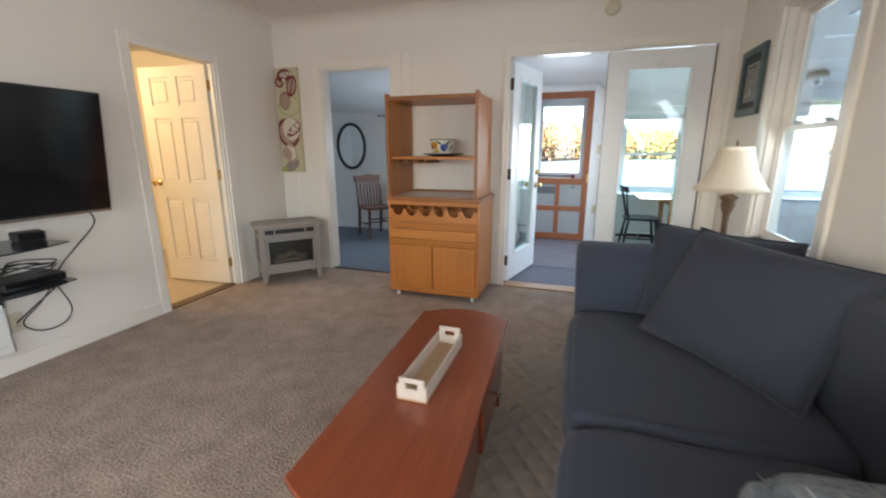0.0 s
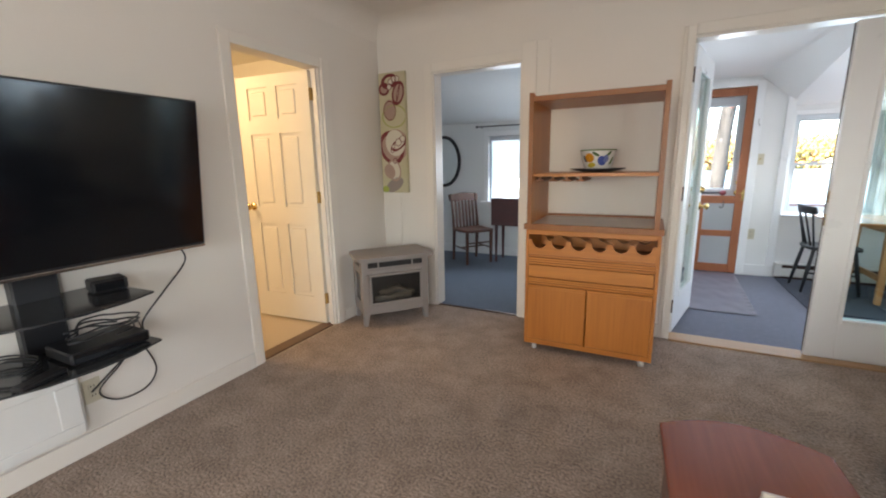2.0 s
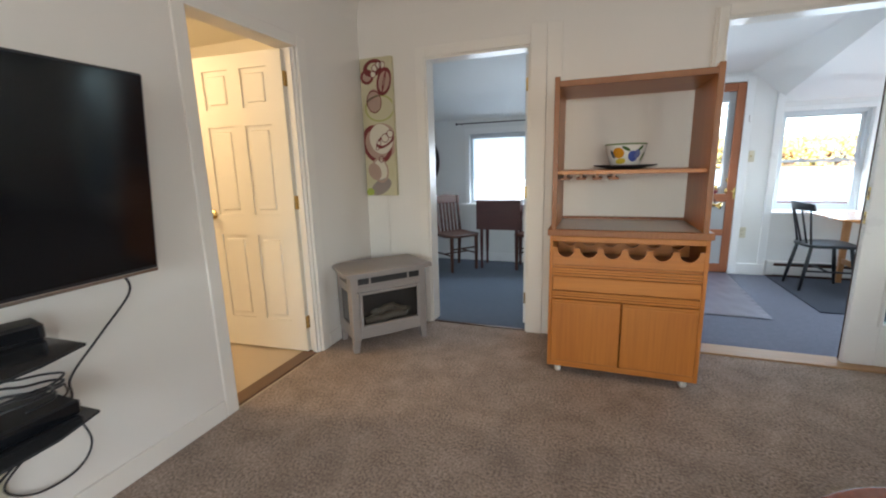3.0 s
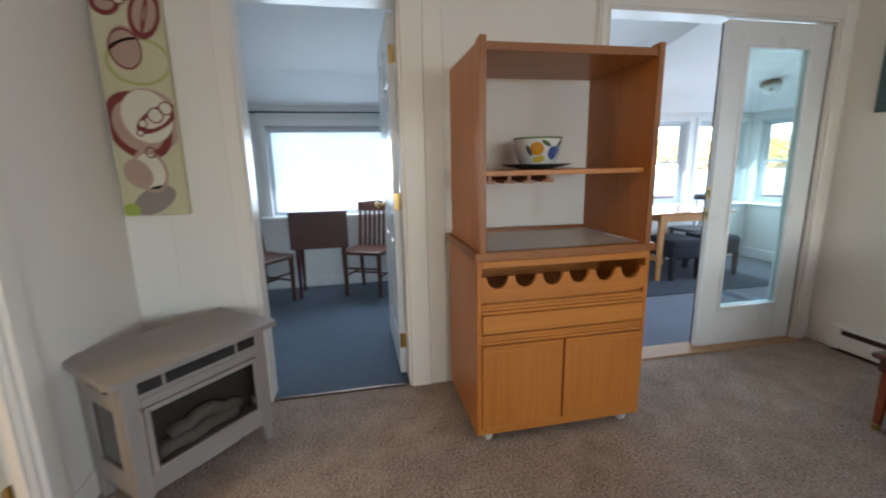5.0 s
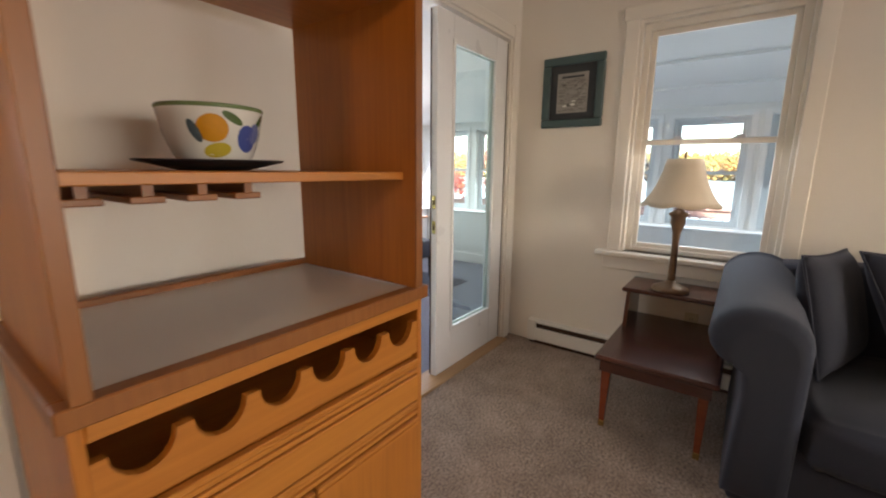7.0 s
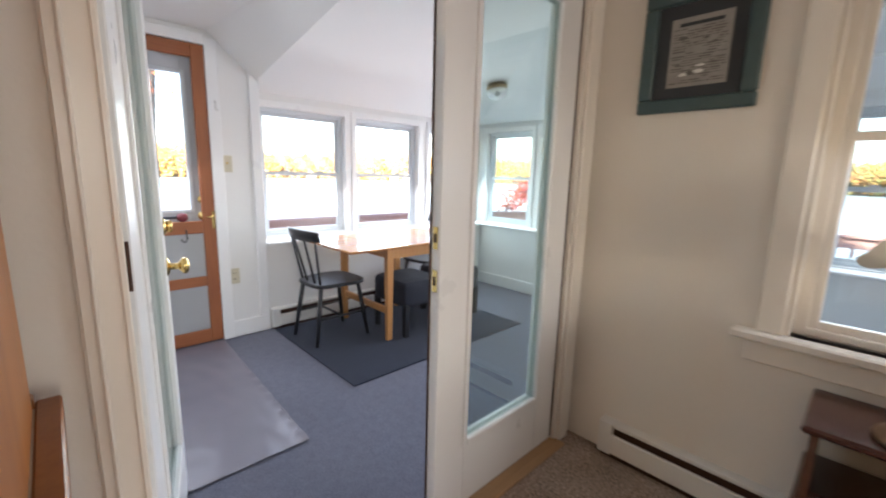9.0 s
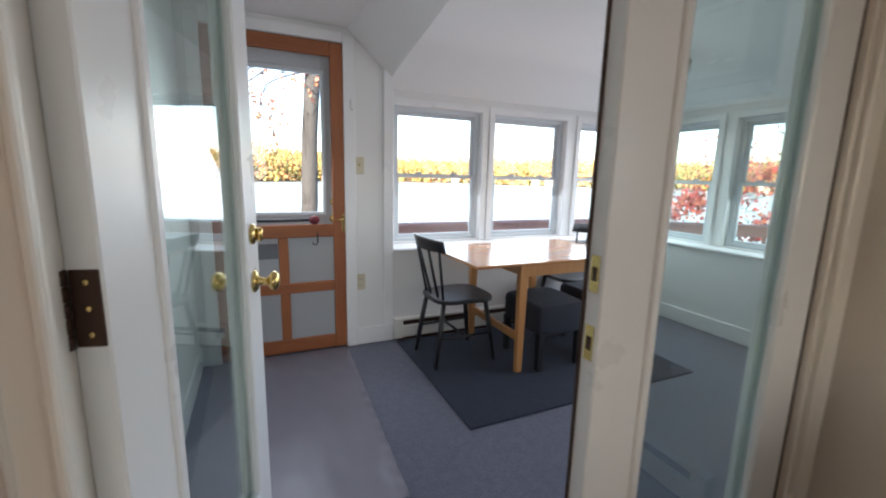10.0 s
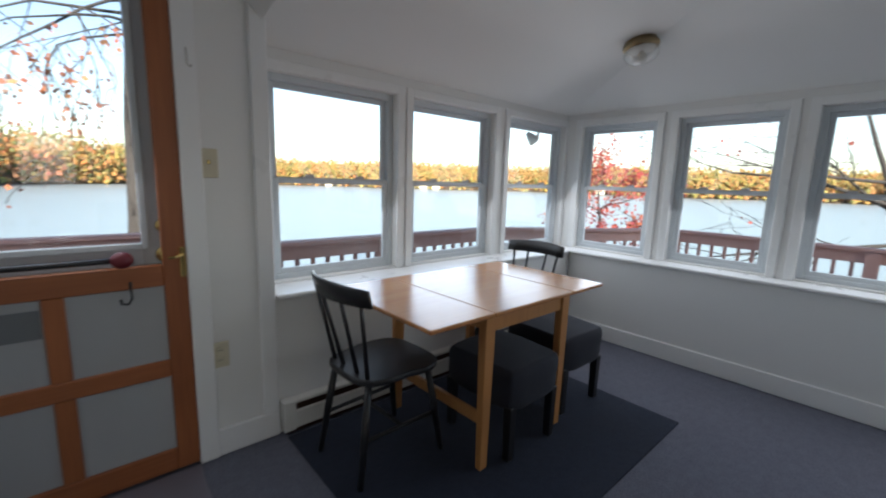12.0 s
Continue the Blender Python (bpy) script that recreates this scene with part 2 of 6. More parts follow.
OLD_PANE = pane_material("old_tinted_pane", (0.78, 0.84, 0.86), 0.0, 0.06)
DOOR_PANE = pane_material("door_pane", (0.83, 0.92, 0.90), 0.0, 0.09)
FROST = pane_material("lamp_glass", (0.90, 0.90, 0.89), 0.12, 0.12)
BARK = surface("grey_bark", (0.078, 0.070, 0.064), 0.9, wear=0.5, patch=5, grain=24, bump=0.8, depth=0.02)

# ---- building blocks ----


def box(bm, x0, x1, y0, y1, z0, z1, bevel=0.0, m=None, segs=1):
    made = bmesh.ops.create_cube(bm, size=1)["verts"]
    for v in made:
        v.co = Vector((x0 + (v.co.x + 0.5) * (x1 - x0), y0 + (v.co.y + 0.5) * (y1 - y0), z0 + (v.co.z + 0.5) * (z1 - z0)))
    if m is not None:
        bmesh.ops.transform(bm, matrix=m, verts=made)
    if bevel:
        edges = list({e for v in made for e in v.link_edges})
        bmesh.ops.bevel(bm, geom=edges, offset=bevel, segments=segs, profile=0.5, affect="EDGES")
    return bm


def one_box(*a, **k):
    return box(bmesh.new(), *a, **k)


def tube(bm, points, radius, sides=8, cap=True):
    """A round bar along points; radius is a number or one for each point."""
    pts = [Vector(p) for p in points]
    rads = [radius] * len(pts) if isinstance(radius, (int, float)) else radius
    rings, side = [], None
    for i, p in enumerate(pts):
        d = (pts[min(i + 1, len(pts) - 1)] - pts[max(i - 1, 0)]).normalized()
        if side is None:
            side = d.cross(Vector((0, 0, 1)) if abs(d.z) < 0.9 else Vector((1, 0, 0))).normalized()
        side = (side - d * side.dot(d)).normalized()
        up = d.cross(side)
        rings.append([bm.verts.new(p + rads[i] * (math.cos(a) * side + math.sin(a) * up)) for a in (2 * math.pi * k / sides for k in range(sides))])
    for a, b in zip(rings, rings[1:]):
        for k in range(sides):
            bm.faces.new((a[k], a[(k + 1) % sides], b[(k + 1) % sides], b[k]))
    if cap:
        bm.faces.new(rings[0][::-1])
        bm.faces.new(rings[-1])
    return bm


def lathe(bm, profile, sides=24, at=(0, 0, 0), lobes=0, lobe=0.0):
    """Turns (radius, height) pairs about z."""
    rings = []
    for r, z in profile:
        ring = []
        for k in range(sides):
            a = 2 * math.pi * k / sides
            rr = r * (1 + lobe * math.cos(lobes * a)) if lobes else r
            ring.append(bm.verts.new((at[0] + rr * math.cos(a), at[1] + rr * math.sin(a), at[2] + z)))
        rings.append(ring)
    for a, b in zip(rings, rings[1:]):
        for k in range(sides):
            bm.faces.new((a[k], a[(k + 1) % sides], b[(k + 1) % sides], b[k]))
    bm.faces.new(rings[0][::-1])
    bm.faces.new(rings[-1])
    return bm


def prism(bm, outline, depth, m=None):
    """A flat outline in x and z, given its thickness along y."""
    a = [bm.verts.new((x, 0, z)) for x, z in outline]
    b = [bm.verts.new((x, depth, z)) for x, z in outline]
    n = len(a)
    bm.faces.new(a)
    bm.faces.new(b[::-1])
    for i in range(n):
        bm.faces.new((a[i], b[i], b[(i + 1) % n], a[(i + 1) % n]))
    bmesh.ops.recalc_face_normals(bm, faces=bm.faces)
    if m is not None:
        bmesh.ops.transform(bm, matrix=m, verts=a + b)
    return bm


def part(name, bm, material, parent=None, label="", smooth=False, m=None):
    me = bpy.data.meshes.new(name)
    if smooth:
        for f in bm.faces:
            f.smooth = True
    bm.to_mesh(me)
    bm.free()
    me.materials.append(material)
    ob = new(name, me)
    if parent is not None:
        ob.parent = parent
    if m is not None:
        ob.matrix_basis = m
    if label:
        tagged(ob, label)
    return ob


def thing(name, label, category, m=None, group=""):
    ob = tagged(new(name), label, category, group)
    if m is not None:
        ob.matrix_basis = m
    return ob


def structure(name, bm, material, label, category, smooth=False):
    return tagged(part(name, bm, material, smooth=smooth), label, category, kind="structure")


def wall_y(bm, x0, x1, y0, y1, z0, z1, holes):
    """A wall along x from y0 to y1 in thickness, with holes (x0, x1, z0, z1) sorted along x."""
    x = x0
    for a, b, c, d in holes:
        if a > x:
            box(bm, x, a, y0, y1, z0, z1)
        if c > z0:
            box(bm, a, b, y0, y1, z0, c)
        if d < z1:
            box(bm, a, b, y0, y1, d, z1)
        x = b
    if x < x1:
        box(bm, x, x1, y0, y1, z0, z1)
    return bm


def wall_x(bm, x0, x1, y0, y1, z0, z1, holes):
    y = y0
    for a, b, c, d in holes:
        if a > y:
            box(bm, x0, x1, y, a, z0, z1)
        if c > z0:
            box(bm, x0, x1, a, b, z0, c)
        if d < z1:
            box(bm, x0, x1, a, b, d, z1)
        y = b
    if y < y1:
        box(bm, x0, x1, y, y1, z0, z1)
    return bm


# ---- the shell: living room, hall, den, porch ----
W, E, N, S, TOP = -2.88, 1.25, 3.97, -1.8, 2.5
LIVING_WIN = (2.455, 3.225, 0.735, 2.065)
# Unseen east opening, added to hold a fill lamp.
ADDED_BACK_WIN = (-1.40, -0.48, 0.75, 2.0)
structure("wall_west", wall_x(bmesh.new(), W - 0.12, W, S - 0.12, N, -0.05, 2.7, [(2.465, 3.215, -0.05, 2.0)]), CREAM, "cream painted plaster wall with a doorway", "wall")
structure("wall_north", wall_y(bmesh.new(), W - 0.12, E + 0.12, N, N + 0.12, -0.05, 2.7, [(-2.335, -1.56, -0.05, 2.045), (-0.47, 1.13, -0.05, 2.06)]), CREAM, "cream painted wall with two doorways", "wall")
structure("wall_east", wall_x(bmesh.new(), E, E + 0.12, S - 0.12, N, -0.05, 2.7, [ADDED_BACK_WIN, LIVING_WIN]), CREAM, "cream painted wall with two sash windows, unseen ones added", "wall")
# Two openings added out of view for the south fill lamps.
ADDED_SOUTH_WINDOWS = [-1.42, -0.38]
structure("wall_south", wall_y(bmesh.new(), W, E, S - 0.12, S, -0.05, 2.7, [(x - 0.46, x + 0.46, 0.75, 2.0) for x in ADDED_SOUTH_WINDOWS]), CREAM, "cream painted wall with two sash windows, unseen ones added", "wall")
structure("ceiling", one_box(W, E, S, N, TOP, TOP + 0.1), CEILING, "cream plaster ceiling with rounded edges", "ceiling")


def cove(bm, a, b, inward, r=0.16):
    """The rounded plaster edge between a wall and the ceiling, from a to b."""
    a, b, inward = Vector(a), Vector(b), Vector(inward)
    rows = []
    for p in (a, b):
        row = [bm.verts.new(p + Vector((0, 0, TOP - r * (1 - math.sin(t)))) + inward * r * (1 - math.cos(t))) for t in (math.pi / 2 * k / 7 for k in range(8))]
        rows.append(row)
    n = len(rows[0])
    for k in range(n - 1):
        bm.faces.new((rows[0][k], rows[0][k + 1], rows[1][k + 1], rows[1][k]))
    return bm


bm = bmesh.new()
cove(bm, (W, S, 0), (W, N, 0), (1, 0, 0))
cove(bm, (E, S, 0), (E, N, 0), (-1, 0, 0))
cove(bm, (W, N, 0), (E, N, 0), (0, -1, 0))
cove(bm, (W, S, 0), (E, S, 0), (0, 1, 0))
bmesh.ops.recalc_face_normals(bm, faces=bm.faces)
structure("trim_cove", bm, CREAM, "rounded cream plaster cove under the ceiling", "trim", True)
structure("floor", one_box(W, E, S, N + 0.02, -0.1, 0.0), CARPET, "taupe deep pile carpet with worn footprints", "floor")

# the hall beyond the west doorway
structure("floor_hall", one_box(-5.6, W, 0.9, 4.6, -0.1, -0.004), VINYL_FLOOR, "beige vinyl hall floor", "floor")
bm = bmesh.new()
box(bm, -5.72, -5.6, 0.78, 4.72, -0.1, 2.7)
box(bm, -5.6, W - 0.12, 0.78, 0.9, -0.1, 2.7)
structure("wall_hall", bm, HALL_WALL, "warm cream hall walls", "wall")
structure("wall_hall_end", one_box(-5.6, W - 0.12, 4.05, 4.085, -0.1, 2.7), HALL_WALL, "warm cream hall end wall", "wall")
structure("ceiling_hall", one_box(-5.6, W - 0.12, 0.9, 4.05, 2.4, 2.5), HALL_WALL, "warm cream hall ceiling", "ceiling")

# the den beyond the middle doorway
DEN_Y, DEN_W, DEN_E = 6.27, -4.6, -0.74
structure("floor_den", one_box(DEN_W, DEN_E, N + 0.02, DEN_Y, -0.1, -0.006), BLUE_CARPET, "blue-grey loop carpet in the den", "floor")
structure("wall_den_north", wall_y(bmesh.new(), DEN_W - 0.1, DEN_E, DEN_Y, DEN_Y + 0.12, -0.1, 2.6, [(-2.67, -1.16, 0.77, 1.66)]), DEN_WALL, "pale painted den wall with a wide window", "wall")
structure("wall_den_west", one_box(DEN_W - 0.1, DEN_W, N + 0.12, DEN_Y, -0.1, 2.6), DEN_WALL, "pale painted den side wall", "wall")
structure("wall_den_south", wall_y(bmesh.new(), DEN_W, DEN_E, N + 0.123, N + 0.135, -0.1, 2.6, [(-2.335, -1.56, -0.1, 2.045)]), DEN_WALL, "pale painted den wall round the doorway", "wall")
bm = bmesh.new()
prism(bm, [(N + 0.12, 2.42), (DEN_Y, 1.845), (DEN_Y, 1.93), (N + 0.12, 2.5)], DEN_E - DEN_W, Matrix(((0, 1, 0, DEN_W), (1, 0, 0, 0), (0, 0, 1, 0), (0, 0, 0, 1))))
structure("ceiling_den", bm, DEN_WALL, "sloping pale den ceiling", "ceiling")

# the porch that wraps round the corner
PN, PE, PW, PS = 6.26, 3.13, -0.60, 0.6
NV, EV, LEDGE = 6.45, 3.27, 0.67
NORTH_WINDOWS = [1.091, 1.952, 2.86]
EAST_WINDOWS = [6.0, 5.24, 4.485, 3.73, 2.975, 2.22, 1.465]
NW, EW, WZ0, WZ1 = 0.375, 0.308, 0.705, 1.73
structure("floor_porch", one_box(PW, EV, N + 0.02, NV, -0.1, -0.002), PORCH_CARPET, "slate grey flat porch carpet", "floor")
structure("floor_porch_side", one_box(E + 0.12, EV, PS, N + 0.02, -0.1, -0.002), PORCH_CARPET, "slate grey flat carpet in the side porch", "floor")
bm = wall_y(bmesh.new(), PW - 0.12, 0.66, PN, NV + 0.14, -0.1, 2.45, [(-0.48, 0.315, -0.1, 2.035)])
box(bm, 0.66, EV, PN, NV, -0.1, LEDGE)
wall_y(bm, 0.66, EV + 0.14, NV, NV + 0.14, -0.1, 2.45, [(x - NW, x + NW, WZ0, WZ1) for x in NORTH_WINDOWS])
structure("wall_porch_north", bm, WHITE, "white painted porch wall with sash windows", "wall")
bm = wall_x(bmesh.new(), EV, EV + 0.14, PS, NV, -0.1, 2.1, [(y - EW, y + EW, WZ0, WZ1) for y in EAST_WINDOWS[::-1]])
box(bm, PE, EV, PS, PN, -0.1, LEDGE)
structure("wall_porch_east", bm, WHITE, "white painted porch wall with sash windows", "wall")
structure("wall_porch_west", one_box(PW - 0.12, PW, N + 0.12, PN, -0.1, 2.45), WHITE, "white painted porch end wall", "wall")
structure("wall_porch_south", one_box(E + 0.12, EV + 0.14, PS - 0.12, PS, -0.1, 2.6), WHITE, "white painted end of the side porch", "wall")
structure("wall_porch_inner", wall_y(bmesh.new(), PW, E + 0.12, N + 0.123, N + 0.135, -0.1, 2.4, [(-0.47, 1.13, -0.1, 2.06)]), WHITE, "white painted wall round the french doors", "wall")
structure("wall_porch_side", wall_x(bmesh.new(), E + 0.123, E + 0.135, PS, N + 0.135, -0.1, 2.6, [LIVING_WIN]), WHITE, "white painted wall of the side porch", "wall")
AX, LOW, HIGH, BAY = 0.64, 1.83, 2.27, 2.13


def slab(bm, corners, thick=0.08):
    low = [bm.verts.new(c) for c in corners]
    top = [bm.verts.new((x, y, z + thick)) for x, y, z in corners]
    n = len(low)
    bm.faces.new(low)
    bm.faces.new(top[::-1])
    for k in range(n):
        bm.faces.new((low[k], top[k], top[(k + 1) % n], low[(k + 1) % n]))
    return bm


bm = bmesh.new()
slab(bm, [(AX, N + 0.12, HIGH), (E + 0.12, N + 0.12, HIGH), (EV, NV, LOW), (AX, NV, LOW)])
slab(bm, [(E + 0.12, N + 0.12, HIGH), (E + 0.12, PS, HIGH), (EV, PS, LOW), (EV, NV, LOW)])
slab(bm, [(PW, N + 0.12, HIGH + 0.02), (AX - 0.06, N + 0.12, HIGH + 0.02), (AX - 0.30, PN, BAY), (PW, PN, BAY)])
slab(bm, [(AX - 0.062, N + 0.12, HIGH + 0.02), (AX + 0.004, N + 0.12, HIGH), (AX + 0.004, NV, LOW), (AX - 0.05, NV, LOW + 0.06), (AX - 0.302, PN, BAY)])
bmesh.ops.recalc_face_normals(bm, faces=bm.faces)
structure("ceiling_porch", bm, WHITE, "white sloping porch ceiling with a raised bay over the door", "ceiling")
bm = bmesh.new()
for px in (1.85, 2.32, 2.8):
    z = HIGH - (HIGH - LOW) * (px - E - 0.12) / (EV - E - 0.12)
    box(bm, px - 0.02, px + 0.02, PS, 3.9, z - 0.016, z + 0.004)
structure("trim_porch_ceiling", bm, WHITE_TRIM, "white battens on the side porch ceiling", "trim")
# Unseen gable with a long south eave, added to shade deck and living room.
bm = bmesh.new()
prism(bm, [(-5.6, 2.72), (4.3, 2.72), (4.3, 2.85), (0.6, 5.6), (-5.6, 2.85)], 8.6, Matrix(((0, 1, 0, -6.6), (1, 0, 0, 0), (0, 0, 1, 0), (0, 0, 0, 1))))
structure("roof", bm, DARK_METAL, "unseen dark gabled roof, shaped to block the low sun", "roof")

# baseboards, casings and sills
bm = bmesh.new()
for a in ((W, W + 0.014, S, 2.39), (W, W + 0.014, 3.30, N), ):
    box(bm, *a, 0, 0.10, 0.003)
for a in ((W + 0.014, -2.405), (-1.33, -0.50)):
    box(bm, *a, N - 0.014, N, 0, 0.10, 0.003)
box(bm, E - 0.014, E, S, 2.7, 0, 0.10, 0.003)
structure("baseboard", bm, TRIM, "cream painted wooden baseboard", "baseboard")
bm = bmesh.new()
box(bm, W - 0.002, W + 0.012, 2.395, 2.465, 0, 2.07, 0.003)
box(bm, W - 0.002, W + 0.016, 3.215, 3.295, 0, 2.07, 0.003)
box(bm, W - 0.002, W + 0.012, 2.465, 3.215, 2.0, 2.07, 0.003)
box(bm, W - 0.125, W - 0.001, 3.195, 3.217, 0, 2.0, 0.002)
box(bm, W - 0.125, W - 0.001, 2.463, 2.477, 0, 2.0, 0.002)
box(bm, W - 0.05, W - 0.015, 3.177, 3.195, 0, 1.995, 0.002)
structure("trim_hall_door", bm, TRIM, "cream painted door casing and jamb", "trim")
bm = bmesh.new()
box(bm, -2.405, -2.335, N - 0.016, N + 0.002, 0, 2.115, 0.003)
box(bm, -1.56, -1.45, N - 0.018, N + 0.002, 0, 2.17, 0.003)
box(bm, -1.45, -1.35, N - 0.010, N + 0.002, 0, 2.17, 0.003)
box(bm, -2.335, -1.56, N - 0.016, N + 0.002, 2.045, 2.115, 0.003)
box(bm, -2.337, -2.32, N, N + 0.135, 0, 2.045, 0.002)
box(bm, -1.575, -1.558, N, N + 0.135, 0, 2.045, 0.002)
box(bm, -2.32, -1.575, N, N + 0.135, 2.03, 2.047, 0.002)
structure("trim_den_door", bm, TRIM, "cream painted door casing", "trim")
bm = bmesh.new()
box(bm, -0.50, -0.43, N - 0.016, N + 0.002, 0, 2.12, 0.004)
box(bm, 1.13, 1.205, N - 0.018, N + 0.002, 0, 2.14, 0.004)
box(bm, -0.43, 1.13, N - 0.016, N + 0.002, 2.06, 2.13, 0.004)
box(bm, -0.472, -0.45, N + 0.003, N + 0.135, 0, 2.06, 0.002)
box(bm, -0.482, -0.474, N - 0.024, N - 0.012, 0, 2.12, 0.003)
box(bm, -0.442, -0.430, N - 0.022, N - 0.012, 0, 2.06, 0.003)
box(bm, 1.114, 1.132, N, N + 0.135, 0, 2.06, 0.002)
box(bm, -0.45, 1.114, N, N + 0.135, 2.045, 2.062, 0.002)
structure("trim_french_doors", bm, TRIM, "cream painted double door casing", "trim")
structure("trim_threshold", one_box(-0.43, 1.13, N - 0.05, N + 0.11, -0.01, 0.012, 0.004), THRESHOLD, "oak threshold strip under the french doors", "threshold")
structure("trim_hall_threshold", one_box(W - 0.125, W - 0.02, 2.465, 3.215, -0.01, 0.006, 0.003), wood("brown_threshold", (0.16, 0.09, 0.05), (0.09, 0.05, 0.03), 0.5, 1), "brown threshold strip at the hall door", "threshold")
bm = bmesh.new()
box(bm, -2.335, -1.56, N + 0.005, N + 0.03, -0.01, 0.008, 0.003)
structure("trim_carpet_strip", bm, DARK_METAL, "thin metal carpet strip at the den door", "threshold")
bm = bmesh.new()
a, b, c, d = LIVING_WIN
box(bm, E - 0.02, E + 0.002, a - 0.075, a, c, d, 0.004)
box(bm, E - 0.02, E + 0.002, b, b + 0.075, c, d, 0.004)
box(bm, E - 0.022, E + 0.002, a - 0.085, b + 0.085, d, d + 0.075, 0.004)
box(bm, E - 0.055, E + 0.05, a - 0.14, b + 0.14, c - 0.032, c, 0.006)
box(bm, E - 0.018, E + 0.002, a - 0.10, b + 0.10, c - 0.115, c - 0.032, 0.004)
for q in ((a, a + 0.018), (b - 0.018, b)):
    box(bm, E, E + 0.135, *q, c, d, 0.002)
box(bm, E, E + 0.135, a + 0.018, b - 0.018, d - 0.018, d, 0.002)
structure("trim_living_window", bm, TRIM, "cream painted window casing and sill", "trim")
bm = bmesh.new()
box(bm, 0.66, PE - 0.035, PN - 0.03, NV + 0.05, LEDGE, LEDGE + 0.024, 0.006)
box(bm, PE - 0.03, EV + 0.05, PS, NV + 0.05, LEDGE, LEDGE + 0.024, 0.006)
structure("trim_porch_sill", bm, WHITE_TRIM, "white painted ledge under the porch windows", "sill")
bm = bmesh.new()
for x in NORTH_WINDOWS:
    for q in ((x - NW - 0.05, x - NW + 0.002), (x + NW - 0.002, x + NW + 0.05)):
        box(bm, *q, NV - 0.014, NV + 0.002, LEDGE + 0.024, 1.78, 0.004)
    box(bm, x - NW, x + NW, NV - 0.014, NV + 0.002, WZ1, 1.78, 0.004)
for y in EAST_WINDOWS:
    for q in ((y - EW - 0.05, y - EW + 0.002), (y + EW - 0.002, y + EW + 0.05)):
        box(bm, EV - 0.014, EV + 0.002, *q, LEDGE + 0.024, 1.78, 0.004)
    box(bm, EV - 0.014, EV + 0.002, y - EW, y + EW, WZ1, 1.78, 0.004)
structure("trim_porch_windows", bm, WHITE_TRIM, "white painted porch window casings", "trim")
bm = bmesh.new()
box(bm, PE - 0.016, PE, PS, PN, 0, 0.125, 0.004)
box(bm, 0.39, 0.655, PN - 0.018, PN, 0, 0.125, 0.004)
box(bm, PW, PW + 0.016, N + 0.135, PN, 0, 0.125, 0.004)
box(bm, 0.315, 0.39, PN - 0.024, PN, 0, 2.08, 0.004)
box(bm, -0.555, -0.48, PN - 0.024, PN, 0, 2.08, 0.004)
box(bm, -0.48, 0.315, PN - 0.024, PN, 2.035, 2.10, 0.004)
box(bm, 0.585, 0.655, PN - 0.018, PN, 0.125, 1.95, 0.004)
structure("baseboard_porch", bm, WHITE_TRIM, "white porch baseboard and door trim", "baseboard")
box_den = bmesh.new()
for q in ((-2.73, -2.67), (-1.16, -1.10)):
    box(box_den, *q, DEN_Y - 0.016, DEN_Y, 0.72, 1.66, 0.004)
box(box_den, -2.73, -1.10, DEN_Y - 0.016, DEN_Y, 1.66, 1.73, 0.004)
box(box_den, -2.78, -1.05, DEN_Y - 0.05, DEN_Y + 0.06, 0.735, 0.765, 0.006)
box(box_den, DEN_W, DEN_E, DEN_Y - 0.014, DEN_Y, 0, 0.11, 0.003)
structure("trim_den", box_den, WHITE_TRIM, "white den window casing and baseboard", "trim")


# ---- windows and doors ----


def sash_window(name, half, z0, z1, m, material, label, depth=0.11, locks=2, glass=PANE):
    """A double-hung window: x across, y outwards from the room face, z up."""
    win = tagged(thing(name, label, "window", m), kind="structure")
    mid = (z0 + z1) / 2
    f = 0.035
    bm = bmesh.new()
    box(bm, -half, -half + f, 0.045, depth, z0, z1, 0.003)
    box(bm, half - f, half, 0.045, depth, z0, z1, 0.003)
    box(bm, -half + f, half - f, 0.045, depth, z1 - f, z1, 0.003)
    box(bm, -half + f, half - f, 0.045, depth, z0, z0 + f * 0.8, 0.003)
    part("window_frame", bm, material, win)
    for kind, a, b, y in (("lower_sash", z0 + f * 0.8, mid + 0.012, 0.062), ("upper_sash", mid - 0.012, z1 - f, 0.088)):
        w, s = half - f, 0.028
        bm = bmesh.new()
        box(bm, -w, -w + s, y - 0.011, y + 0.011, a, b, 0.003)
        box(bm, w - s, w, y - 0.011, y + 0.011, a, b, 0.003)
        box(bm, -w + s, w - s, y - 0.011, y + 0.011, a, a + s, 0.003)
        box(bm, -w + s, w - s, y - 0.011, y + 0.011, b - s, b, 0.003)
        sash = part(kind, bm, material, win)
        pane = part("pane", one_box(-w + s - 0.004, w - s + 0.004, y - 0.002, y + 0.002, a + s - 0.004, b - s + 0.004), glass, sash)
        pane.visible_shadow = False
        if kind == "lower_sash":
            for x in ((-half * 0.4, half * 0.4) if locks == 2 else (0,)):
                bm = bmesh.new()
                box(bm, x - 0.03, x + 0.03, y - 0.012, y + 0.012, b, b + 0.010, 0.003)
                box(bm, x - 0.018, x + 0.025, y - 0.022, y + 0.006, b + 0.010, b + 0.020, 0.004)
                part("sash_lock", bm, DOOR_GREY, sash, "grey metal sash lock")
    return win


